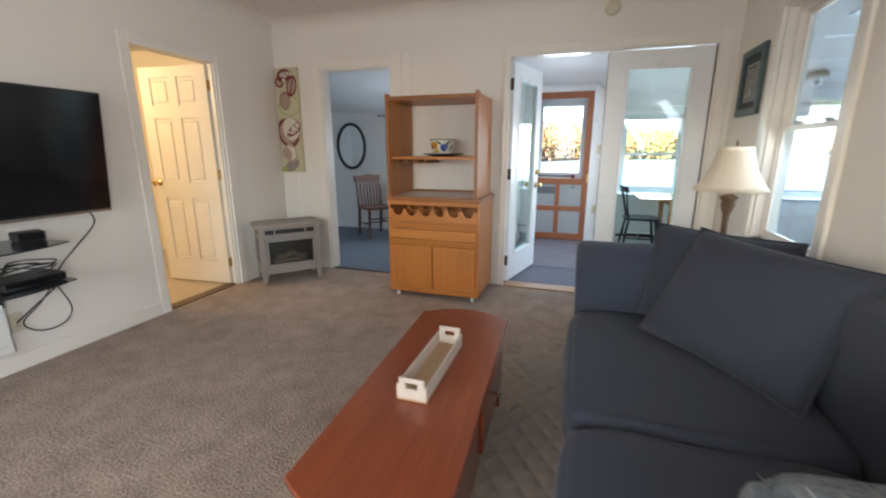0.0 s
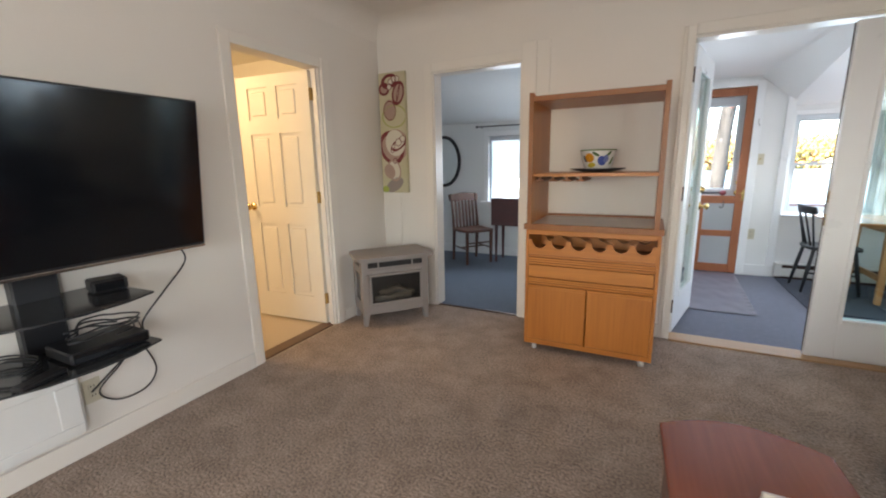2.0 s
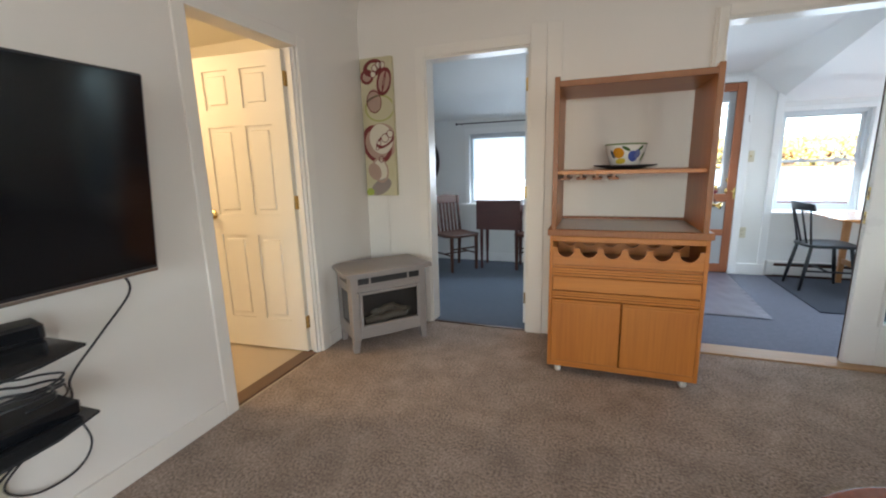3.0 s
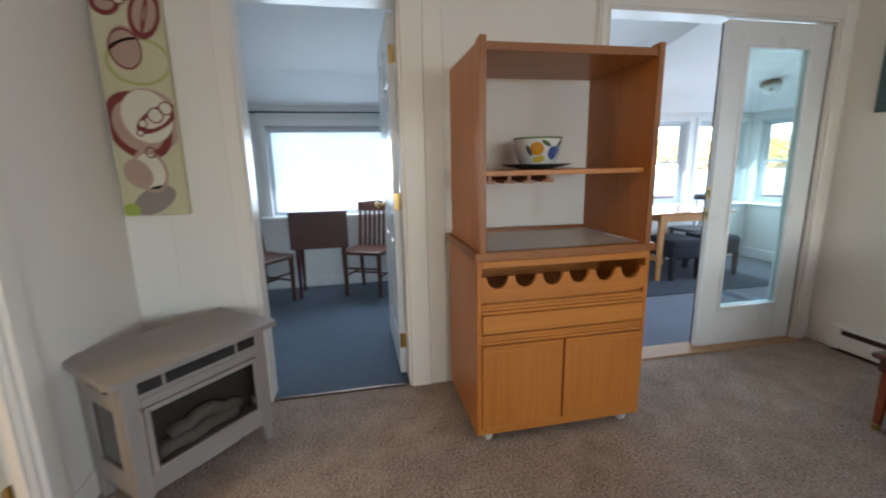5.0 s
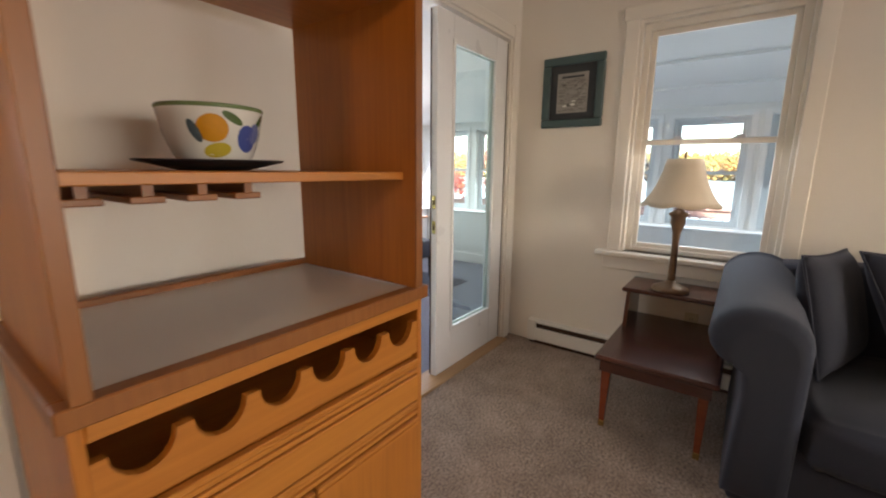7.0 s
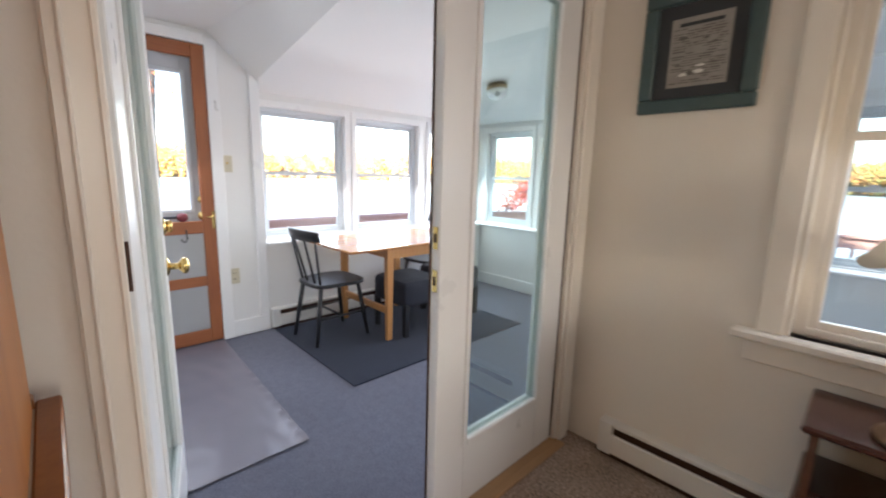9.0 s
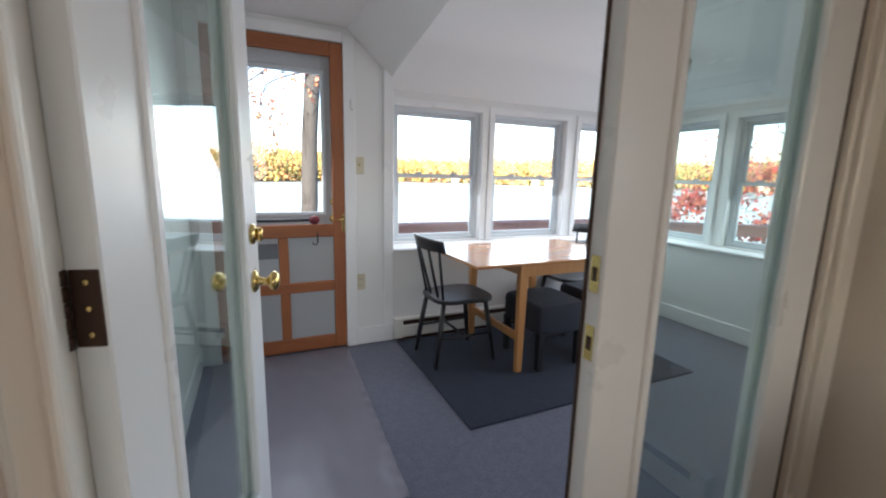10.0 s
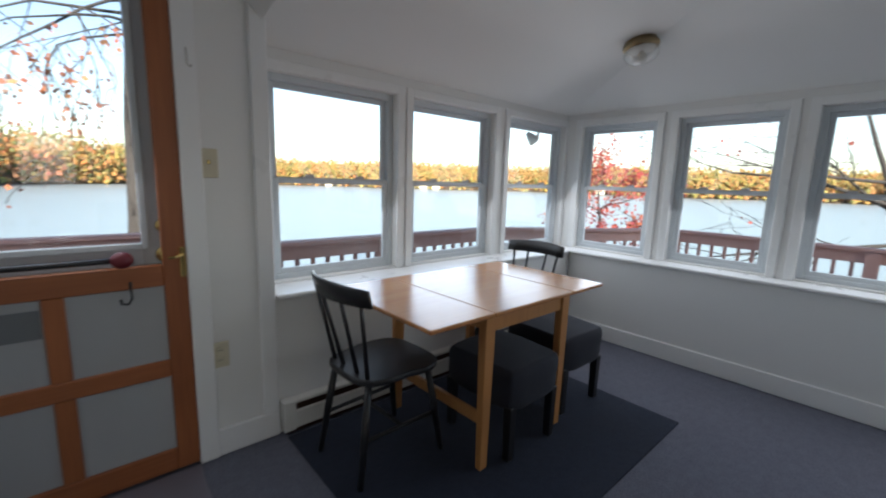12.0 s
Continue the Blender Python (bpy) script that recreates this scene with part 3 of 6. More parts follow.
first = sash_window("window_1", NW, WZ0, WZ1, pose(NORTH_WINDOWS[0], NV, 0), VINYL, "white vinyl double-hung porch window over the lake")
for i, x in enumerate(NORTH_WINDOWS[1:]):
    copy_thing(first, pose(x, NV, 0)).name = f"window_{i + 2}"
first = sash_window("window_4", EW, WZ0, WZ1, pose(EV, EAST_WINDOWS[0], 0, 0, 0, -90), VINYL, "white vinyl double-hung porch window towards the trees")
for i, y in enumerate(EAST_WINDOWS[1:]):
    copy_thing(first, pose(EV, y, 0, 0, 0, -90)).name = f"window_{i + 5}"
sash_window("window_11", 0.367, 0.738, 2.047, pose(E, 2.84, 0, 0, 0, -90), TRIM, "cream double-hung window between room and porch", 0.12, 2, OLD_PANE)
# Unseen windows added around the fill lamps.
for i, x in enumerate(ADDED_SOUTH_WINDOWS):
    sash_window(f"window_{13 + i}", 0.46, 0.75, 2.0, pose(x, S, 0, 0, 0, 180), TRIM, "added cream double-hung window, unseen, for room fill light")
sash_window("window_15", 0.46, 0.75, 2.0, pose(E, -0.94, 0, 0, 0, -90), TRIM, "added cream double-hung window, unseen, for side fill light")
den_window = tagged(thing("window_12", "wide white fixed den window with bright daylight", "window", pose(-1.915, DEN_Y, 0)), kind="structure")
bm = bmesh.new()
box(bm, -0.755, -0.715, 0.045, 0.11, 0.77, 1.66, 0.003)
box(bm, 0.715, 0.755, 0.045, 0.11, 0.77, 1.66, 0.003)
box(bm, -0.715, 0.715, 0.045, 0.11, 0.77, 0.81, 0.003)
box(bm, -0.715, 0.715, 0.045, 0.11, 1.62, 1.66, 0.003)
part("window_frame", bm, VINYL, den_window)
pane = part("pane", one_box(-0.72, 0.72, 0.075, 0.080, 0.805, 1.625), PANE, den_window)
pane.visible_shadow = False


def door_knob(parent, m):
    bm = bmesh.new()
    lathe(bm, [(0.033, 0), (0.033, 0.004), (0.026, 0.010), (0.012, 0.014), (0.011, 0.036), (0.018, 0.042), (0.027, 0.050), (0.029, 0.058), (0.024, 0.066), (0.010, 0.071)], 20)
    return part("door_knob", bm, BRASS, parent, "polished brass door knob", True, m)


def hinge(parent, m, material=BRASS):
    bm = bmesh.new()
    tube(bm, [(0, 0, -0.045), (0, 0, 0.045)], 0.007, 10)
    box(bm, -0.03, 0, 0.0, 0.003, -0.044, 0.044)
    box(bm, 0, 0.03, 0.0, 0.003, -0.044, 0.044)
    return part("hinge", bm, material, parent, "", False, m)


def panel_door(name, m, label, width=0.72, height=2.03, material=None, hinges=(0.22, 1.05, 1.82)):
    """A six-panel leaf: hinge edge at x = 0, thickness along y from 0 to 0.036."""
    material = material or HALL_WALL
    door = tagged(thing(name, label, "door", m), kind="structure")
    xs = [0.0, 0.11, width / 2 - 0.045, width / 2 + 0.045, width - 0.11, width]
    zs = [0.012, 0.23, 0.83, 0.97, 1.55, 1.66, 1.90, height]
    bm = bmesh.new()
    for a, b in ((0, 1), (2, 3), (4, 5)):
        box(bm, xs[a], xs[b], 0, 0.036, zs[0], zs[-1])
    for a, b in ((0, 1), (2, 3), (4, 5), (6, 7)):
        for p, q in ((1, 2), (3, 4)):
            box(bm, xs[p], xs[q], 0, 0.036, zs[a], zs[b])
    part("leaf", bm, material, door)
    for a, b in ((1, 2), (3, 4), (5, 6)):
        for p, q in ((1, 2), (3, 4)):
            bm = one_box(xs[p], xs[q], 0.010, 0.026, zs[a], zs[b])
            box(bm, xs[p] + 0.03, xs[q] - 0.03, 0.003, 0.033, zs[a] + 0.03, zs[b] - 0.03, 0.007)
            part("panel", bm, material, door)
    door_knob(door, pose(width - 0.06, 0.0, 0.97, 90, 0, 0))
    door_knob(door, pose(width - 0.06, 0.036, 0.97, -90, 0, 0))
    for z in hinges:
        hinge(door, pose(-0.006, -0.004, z))
        part("hinge_plate", one_box(-0.003, 0.0005, 0.003, 0.033, z - 0.045, z + 0.045, 0.001), BRASS, door)
    return door


panel_door("door_1", pose(-2.957, 3.195, 0, 0, 0, 184), "open cream six-panel hall door with brass knob", 0.72, 1.99)
panel_door("door_2", pose(-1.576, N + 0.14, 0, 0, 0, 90.5), "open white six-panel den door with brass knob", 0.76, 2.02, WHITE_TRIM)


def glass_door(name, m, label, width=0.755, height=2.035):
    door = tagged(thing(name, label, "door", m), kind="structure")
    s, lo, hi = 0.145, 0.27, height - 0.135
    bm = bmesh.new()
    box(bm, 0, s, 0, 0.042, 0.014, height, 0.003)
    box(bm, width - s, width, 0, 0.042, 0.014, height, 0.003)
    box(bm, s, width - s, 0, 0.042, 0.014, lo, 0.003)
    box(bm, s, width - s, 0, 0.042, hi, height, 0.003)
    part("leaf", bm, WHITE_TRIM, door)
    bm = bmesh.new()
    for y0, y1 in ((-0.008, 0.012), (0.030, 0.050)):
        box(bm, s - 0.012, s + 0.012, y0, y1, lo - 0.012, hi + 0.012, 0.004)
        box(bm, width - s - 0.012, width - s + 0.012, y0, y1, lo - 0.012, hi + 0.012, 0.004)
        box(bm, s + 0.012, width - s - 0.012, y0, y1, lo - 0.012, lo + 0.012, 0.004)
        box(bm, s + 0.012, width - s - 0.012, y0, y1, hi - 0.012, hi + 0.012, 0.004)
    part("glazing_bead", bm, WHITE_TRIM, door)
    pane = part("pane", one_box(s, width - s, 0.018, 0.024, lo, hi), DOOR_PANE, door, "greenish clear door pane")
    pane.visible_shadow = False
    return door


left_leaf = glass_door("door_3", pose(-0.41, N + 0.085, 0, 0, 0, 76.5), "open white french door with brass knob")
door_knob(left_leaf, pose(0.69, 0.0, 0.905, 90, 0, 0))
door_knob(left_leaf, pose(0.69, 0.042, 0.905, -90, 0, 0))
for y, rx in ((0.0, 90), (0.042, -90)):
    bm = bmesh.new()
    lathe(bm, [(0.030, 0), (0.030, 0.005), (0.022, 0.012), (0.008, 0.014)], 20)
    box(bm, -0.006, 0.006, -0.020, 0.020, 0.013, 0.030, 0.004)
    part("thumb_turn", bm, BRASS, left_leaf, "brass deadbolt thumb turn", True, pose(0.69, y, 1.045, rx, 0, 0))
for z in (0.22, 1.05, 1.84):
    plate = part("hinge_plate", one_box(-0.0035, 0.0005, 0.003, 0.036, z - 0.05, z + 0.05, 0.001), DARK_METAL, left_leaf, "dark bronze hinge plate")
    for k in (-2, -1, 0, 1, 2):
        bm = bmesh.new()
        tube(bm, [(-0.008, 0.042, z + k * 0.0205 - 0.0094), (-0.008, 0.042, z + k * 0.0205 + 0.0094)], 0.0075, 12)
        part("knuckle", bm, DARK_METAL, plate, "", True)
    for k in (-0.034, 0.0, 0.034):
        bm = bmesh.new()
        lathe(bm, [(0.0045, 0), (0.0035, 0.0012), (0.0008, 0.0014)], 10)
        part("screw", bm, BRASS, plate, "", True, pose(-0.0035, 0.018, z + k, 0, -90, 0))
right_leaf = glass_door("door_4", pose(1.110, N + 0.062, 0, 0, 0, 180), "closed white french door with a full glass pane")
for z in (0.905, 1.045):
    bm = bmesh.new()
    box(bm, 0.7545, 0.7565, 0.010, 0.032, z - 0.036, z + 0.036)
    part("strike_plate", bm, BRASS, right_leaf, "brass strike plate in the door edge")
    part("strike_hole", one_box(0.7555, 0.7572, 0.015, 0.027, z - 0.014, z + 0.014), DARK_METAL, right_leaf)
for z, y in ((0.06, 0.0), (1.99, 0.0), (1.85, 0.0)):
    part("flush_bolt", one_box(0.72, 0.748, -0.006, 0.002, z - 0.04, z + 0.04, 0.002), DARK_METAL, right_leaf)

# Dark strips put where the gaps along the leaf edges lie in shade.
part("gap_shade", one_box(-0.0025, 0.006, 0.037, 0.0432, 0.02, 2.03), DARK_METAL, right_leaf, "dark strip standing for the shaded hinge gap")
part("gap_shade", one_box(0.751, 0.759, -0.004, 0.003, 0.02, 2.03), DARK_METAL, right_leaf, "dark strip standing for the shaded gap at the meeting edge")

# the outer door with a glazed upper half, and the wooden screen door before it
outer = tagged(thing("door_5", "grey outer porch door with a large glass light", "door", pose(-0.48, PN + 0.06, 0)), kind="structure")
bm = bmesh.new()
box(bm, 0, 0.14, 0, 0.045, 0, 2.03, 0.003)
box(bm, 0.665, 0.795, 0, 0.045, 0, 2.03, 0.003)
box(bm, 0.14, 0.665, 0, 0.045, 0, 0.96, 0.003)
box(bm, 0.14, 0.665, 0, 0.045, 1.85, 2.03, 0.003)
for x0, x1 in ((0.10, 0.37), (0.43, 0.70)):
    for z0, z1 in ((0.14, 0.43), (0.52, 0.80)):
        box(bm, x0, x1, -0.010, 0.002, z0, z1, 0.006)
part("leaf", bm, DOOR_GREY, outer)
bm = bmesh.new()
box(bm, 0.12, 0.145, -0.014, 0.0, 0.94, 1.87, 0.004)
box(bm, 0.66, 0.685, -0.014, 0.0, 0.94, 1.87, 0.004)
box(bm, 0.145, 0.66, -0.014, 0.0, 0.94, 0.965, 0.004)
box(bm, 0.145, 0.66, -0.014, 0.0, 1.845, 1.87, 0.004)
part("glazing_bead", bm, VINYL, outer)
pane = part("pane", one_box(0.14, 0.665, 0.020, 0.025, 0.96, 1.85), PANE, outer)
pane.visible_shadow = False
door_knob(outer, pose(0.735, 0.0, 0.915, 90, 0, 0))
bm = bmesh.new()
lathe(bm, [(0.028, 0), (0.028, 0.006), (0.02, 0.014), (0.008, 0.016)], 18)
box(bm, -0.006, 0.006, -0.018, 0.018, 0.014, 0.03, 0.003)
part("thumb_turn", bm, BRASS, outer, "brass deadbolt thumb turn", True, pose(0.735, 0, 1.03, 90, 0, 0))

screen = tagged(thing("door_6", "orange-stained wooden screen door with grey panels", "door", pose(-0.48, PN - 0.012, 0)), kind="structure")
bm = bmesh.new()
box(bm, 0, 0.08, 0, 0.03, 0.01, 2.03, 0.004)
box(bm, 0.715, 0.795, 0, 0.03, 0.01, 2.03, 0.004)
part("stile", bm, CEDAR, screen)
for z0, z1 in ((0.01, 0.105), (0.425, 0.495), (0.80, 0.885), (1.945, 2.03)):
    part("rail", one_box(0.08, 0.715, 0.001, 0.029, z0, z1, 0.004), CEDAR_X, screen)
for z0, z1 in ((0.105, 0.425), (0.495, 0.80)):
    part("muntin", one_box(0.365, 0.425, 0.003, 0.027, z0, z1, 0.003), CEDAR, screen)
for x0, x1 in ((0.08, 0.365), (0.425, 0.715)):
    for z0, z1 in ((0.105, 0.425), (0.495, 0.80)):
        part("panel", one_box(x0, x1, 0.014, 0.018, z0, z1), SCREEN_MESH, screen, "grey screen cloth panel")
bm = bmesh.new()
box(bm, 0.77, 0.79, -0.012, 0.0, 0.83, 0.95, 0.003)
tube(bm, [(0.78, -0.01, 0.92), (0.75, -0.035, 0.915), (0.73, -0.035, 0.915)], 0.006, 8)
part("latch", bm, BRASS, screen, "brass screen door latch")
part("corner_guard", one_box(-0.022, 0.022, -0.02, 0.0, 0.18, 0.235, 0.004), DOOR_GREY, screen, "grey rubber bumper on the stile")
part("mail_flap", one_box(0.085, 0.360, 0.011, 0.0135, 0.665, 0.765), surface("dark_flap", (0.16, 0.17, 0.18), 0.7, patch=4), screen, "dark flap behind the screen cloth")


# ---- living room ----


def television():
    tv = thing("television", "large black flat television mounted on the wall", "television", pose(W + 0.083, 1.408, 1.265, 0, 6.5, 0))
    bm = bmesh.new()
    box(bm, 0.055, 0.10, -0.665, 0.665, -0.365, 0.36, 0.006)
    part("casing", bm, BLACK_PLASTIC, tv)
    part("screen", one_box(0.099, 0.102, -0.655, 0.655, -0.348, 0.351), SCREEN, tv, "dark glossy screen")
    bm = bmesh.new()
    box(bm, -0.055, 0.055, -0.25, 0.25, -0.22, 0.22, 0.004)
    part("wall_bracket", bm, BLACK_PLASTIC, tv)
    part("lip", one_box(0.092, 0.106, -0.66, 0.66, -0.372, -0.358, 0.002), CHROME, tv)


television()


def media_shelf():
    unit = thing("media_shelf", "black wall column with two smoked glass shelves", "shelf", pose(W, 1.40, 0))
    bm = bmesh.new()
    box(bm, 0.0, 0.06, -0.075, 0.075, 0.40, 0.93, 0.008)
    part("column", bm, BLACK_PLASTIC, unit)
    for z in (0.765, 0.545):
        bm = bmesh.new()
        prism(bm, [(0.0, -0.25), (0.0, 0.25), (0.18, 0.262), (0.355, 0.27), (0.405, 0.14), (0.42, 0.0), (0.405, -0.14), (0.355, -0.27), (0.18, -0.262)], 0.008, Matrix(((1, 0, 0, 0.01), (0, 0, 1, 0), (0, 1, 0, z), (0, 0, 0, 1))))
        part("glass_shelf", bm, SMOKED, unit, "smoked glass shelf")
        part("shelf_clamp", one_box(0.0, 0.10, -0.085, 0.085, z - 0.03, z - 0.001, 0.004), BLACK_PLASTIC, unit)


media_shelf()
box_thing = thing("router_box", "small black plastic box on the upper shelf", "router", pose(W + 0.15, 1.60, 0.774, 0, 0, -12))
part("casing", one_box(-0.05, 0.05, -0.065, 0.065, 0, 0.055, 0.008), BLACK_PLASTIC, box_thing)
part("front_panel", one_box(0.049, 0.052, -0.05, 0.05, 0.01, 0.045), SCREEN, box_thing)
rec = thing("cable_box", "black cable television box on the lower shelf", "cable box", pose(W + 0.23, 1.50, 0.554))
part("casing", one_box(-0.10, 0.11, -0.14, 0.14, 0.004, 0.05, 0.006), BLACK_PLASTIC, rec)
part("front_panel", one_box(0.109, 0.113, -0.13, 0.13, 0.01, 0.044), SCREEN, rec)
remote = thing("remote_control", "black remote control lying on the shelf", "remote", pose(W + 0.36, 1.26, 0.554, 0, 0, 20))
part("body", one_box(-0.025, 0.025, -0.08, 0.08, 0, 0.02, 0.006), BLACK_PLASTIC, remote)


def cable(name, points, radius, label, material=BLACK_PLASTIC, steps=10):
    """A slack cable that passes smoothly through the points."""
    pts = [Vector(p) for p in points]
    line = []
    for i in range(len(pts) - 1):
        p0, p1, p2, p3 = pts[max(i - 1, 0)], pts[i], pts[i + 1], pts[min(i + 2, len(pts) - 1)]
        for k in range(steps):
            t = k / steps
            line.append(0.5 * ((2 * p1) + (p2 - p0) * t + (2 * p0 - 5 * p1 + 4 * p2 - p3) * t * t + (3 * p1 - p0 - 3 * p2 + p3) * t ** 3))
    line.append(pts[-1])
    return tagged(part(name, tube(bmesh.new(), line, radius, 6), material, smooth=True), label, "cable")


cx = W + 0.02
cable("power_cable", [(cx + 0.04, 1.92, 0.93), (cx + 0.02, 2.00, 0.87), (cx, 2.02, 0.79), (cx, 1.90, 0.67), (cx, 1.78, 0.55), (cx, 1.76, 0.46), (cx, 1.62, 0.36), (cx, 1.52, 0.29)], 0.0045, "black power cable hanging from the television")
cable("coax_cable", [(cx + 0.05, 1.62, 0.57), (cx + 0.03, 1.72, 0.50), (cx, 1.66, 0.38), (cx, 1.55, 0.28), (cx, 1.62, 0.20), (cx, 1.74, 0.20), (cx, 1.80, 0.28), (cx, 1.76, 0.42), (cx + 0.05, 1.68, 0.54)], 0.004, "black cable looping below the shelf")
cable("thin_cable", [(cx + 0.1, 1.40, 0.55), (cx + 0.05, 1.48, 0.50), (cx + 0.02, 1.6, 0.48), (cx + 0.02, 1.74, 0.50), (cx + 0.08, 1.72, 0.57)], 0.003, "thin grey cable looping under the shelf", DARK_METAL)
coil = []
for k in range(46):
    a = k * 0.42
    r = 0.085 + 0.018 * math.sin(k * 1.7)
    coil.append((W + 0.23 + r * 0.9 * math.cos(a), 1.53 + r * 1.4 * math.sin(a), 0.618 + 0.0012 * k + 0.010 * math.sin(k * 0.9)))
cable("coiled_cable", coil, 0.004, "coil of black cable on the cable box", steps=4)
coil = [(W + 0.17 + 0.10 * math.cos(k * 0.5), 1.24 + (0.075 + 0.012 * math.sin(k)) * math.sin(k * 0.5), 0.562 + 0.001 * k) for k in range(34)]
cable("coiled_cable", coil, 0.004, "coil of black cable on the glass shelf", steps=4)

panel = thing("wall_panel_heater", "white panelled box fixed low on the wall", "heater", pose(W + 0.014, 1.10, 0.14))
part("body", one_box(0, 0.045, -0.37, 0.37, 0, 0.29, 0.005), PLASTIC_WHITE, panel)
bm = bmesh.new()
for a in ((-0.36, 0.36, 0.0, 0.05), (-0.36, 0.36, 0.24, 0.288), (-0.36, -0.28, 0.05, 0.24), (0.28, 0.36, 0.05, 0.24)):
    box(bm, 0.045, 0.053, a[0], a[1], a[2] + 0.001, a[3], 0.003)
part("face_frame", bm, PLASTIC_WHITE, panel)


def outlet(m, label, slots=True):
    o = thing("outlet" if slots else "light_switch", label, "outlet" if slots else "switch", m)
    part("cover_plate", one_box(-0.035, 0.035, -0.007, 0, -0.0575, 0.0575, 0.003), IVORY, o)
    if slots:
        for z in (-0.022, 0.022):
            bm = one_box(-0.016, 0.016, -0.010, -0.006, z - 0.014, z + 0.014, 0.003)
            part("socket", bm, IVORY, o)
            bm = bmesh.new()
            for x in (-0.006, 0.006):
                box(bm, x - 0.0015, x + 0.0015, -0.0108, -0.0098, z - 0.004, z + 0.006)
            part("slot", bm, BLACK_PLASTIC, o)
    else:
        part("toggle", one_box(-0.005, 0.005, -0.02, -0.006, -0.004, 0.012, 0.002), BRASS, o)
    return o


outlet(pose(W, 1.53, 0.29, 0, 0, 90), "ivory wall outlet behind loose cables")
outlet(pose(0.416, PN - 0.0, 0.466), "ivory porch wall outlet")
outlet(pose(0.414, PN - 0.0, 1.278), "ivory porch light switch", False)
outlet(pose(E, 2.80, 0.36, 0, 0, -90), "cream wall outlet behind the end table")
outlet(pose(PW, 4.75, 0.42, 0, 0, 90), "white outlet low on the porch wall")


def stove():
    s = thing("electric_stove", "grey electric stove heater with ceramic logs", "heater", pose(-2.563, 3.548, 0, 0, 0, 49.5))
    w, d = 0.28, 0.17
    bm = bmesh.new()
    for x in (-w + 0.03, w - 0.03):
        for y in (-d + 0.03, d - 0.03):
            q = bmesh.new()
            verts = box(q, x - 0.028, x + 0.028, y - 0.028, y + 0.028, 0, 0.13, 0.004).verts
            for v in verts:
                if v.co.z < 0.06:
                    v.co.x, v.co.y = x + (v.co.x - x) * 0.65 + (0.012 if x > 0 else -0.012), y + (v.co.y - y) * 0.65
            part("leg", q, STOVE, s)
    bm.free()
    part("back_panel", one_box(-w, w, d - 0.02, d, 0.10, 0.545, 0.004), STOVE, s)
    bm = bmesh.new()
    box(bm, -w, -w + 0.055, -d, -d + 0.03, 0.10, 0.545, 0.004)
    box(bm, w - 0.055, w, -d, -d + 0.03, 0.10, 0.545, 0.004)
    box(bm, -w + 0.055, w - 0.055, -d, -d + 0.03, 0.10, 0.175, 0.003)
    box(bm, -w + 0.055, w - 0.055, -d, -d + 0.03, 0.435, 0.47, 0.003)
    box(bm, -w + 0.055, w - 0.055, -d + 0.006, -d + 0.03, 0.47, 0.545)
    part("front_frame", bm, STOVE, s)
    for sx in (-1, 1):
        x0, x1 = sorted((sx * w, sx * (w - 0.02)))
        bm = bmesh.new()
        box(bm, x0, x1, -d + 0.03, -d + 0.085, 0.10, 0.545)
        box(bm, x0, x1, d - 0.085, d - 0.02, 0.10, 0.545)
        box(bm, x0, x1, -d + 0.085, d - 0.085, 0.10, 0.19)
        box(bm, x0, x1, -d + 0.085, d - 0.085, 0.43, 0.545)
        part("side_frame", bm, STOVE, s)
    part("floor_plate", one_box(-w + 0.02, w - 0.02, -d + 0.03, d - 0.02, 0.13, 0.16), STOVE, s)
    bm = bmesh.new()
    arc = [(-0.23, 0.12), (-0.23, 0.09)] + [(0.23 * math.sin(t), 0.115 - 0.0 * t - 0.0 + 0.018 * (1 - math.cos(t * 2)) / 2 - 0.02) for t in (-1.2, -0.8, -0.4, 0, 0.4, 0.8, 1.2)] + [(0.23, 0.09), (0.23, 0.12)]
    prism(bm, arc[:2] + sorted(arc[2:-2]) + arc[-2:], 0.02, pose(0, -d + 0.004, 0))
    part("apron", bm, STOVE, s)
    bm = bmesh.new()
    slab(bm, [(-w - 0.035, -d - 0.04, 0.555), (w + 0.035, -d - 0.04, 0.555), (w + 0.05, -d + 0.0, 0.555), (w + 0.03, d + 0.02, 0.555), (-w - 0.03, d + 0.02, 0.555), (-w - 0.05, -d + 0.0, 0.555)], 0.022)
    slab(bm, [(-w - 0.01, -d - 0.015, 0.543), (w + 0.01, -d - 0.015, 0.543), (w + 0.01, d + 0.01, 0.543), (-w - 0.01, d + 0.01, 0.543)], 0.013)
    bmesh.ops.recalc_face_normals(bm, faces=bm.faces)
    part("top", bm, STOVE, s)
    for x0, x1 in ((-0.235, -0.15), (-0.135, 0.135), (0.15, 0.235)):
        part("vent", one_box(x0, x1, -d + 0.001, -d + 0.008, 0.488, 0.528), STOVE_DARK, s, "dark vent slot")
    part("firebox", one_box(-w + 0.03, w - 0.03, -d + 0.10, d - 0.03, 0.16, 0.43), STOVE_DARK, s)
    bm = bmesh.new()
    for a, b, r in (((-0.17, -0.10, 0.20), (0.14, -0.11, 0.215), 0.028), ((-0.12, -0.09, 0.24), (0.05, -0.12, 0.29), 0.026), ((0.17, -0.09, 0.22), (0.0, -0.11, 0.28), 0.024)):
        tube(bm, [Vector(a).lerp(Vector(b), k / 5) + Vector((0, 0, 0.008 * math.sin(k * 2.3))) for k in range(6)], [r * (1 + 0.12 * math.sin(k * 3.1)) for k in range(6)], 9)
    part("log", bm, LOG, s, "grey-brown ceramic fire logs", True)
    bm = bmesh.new()
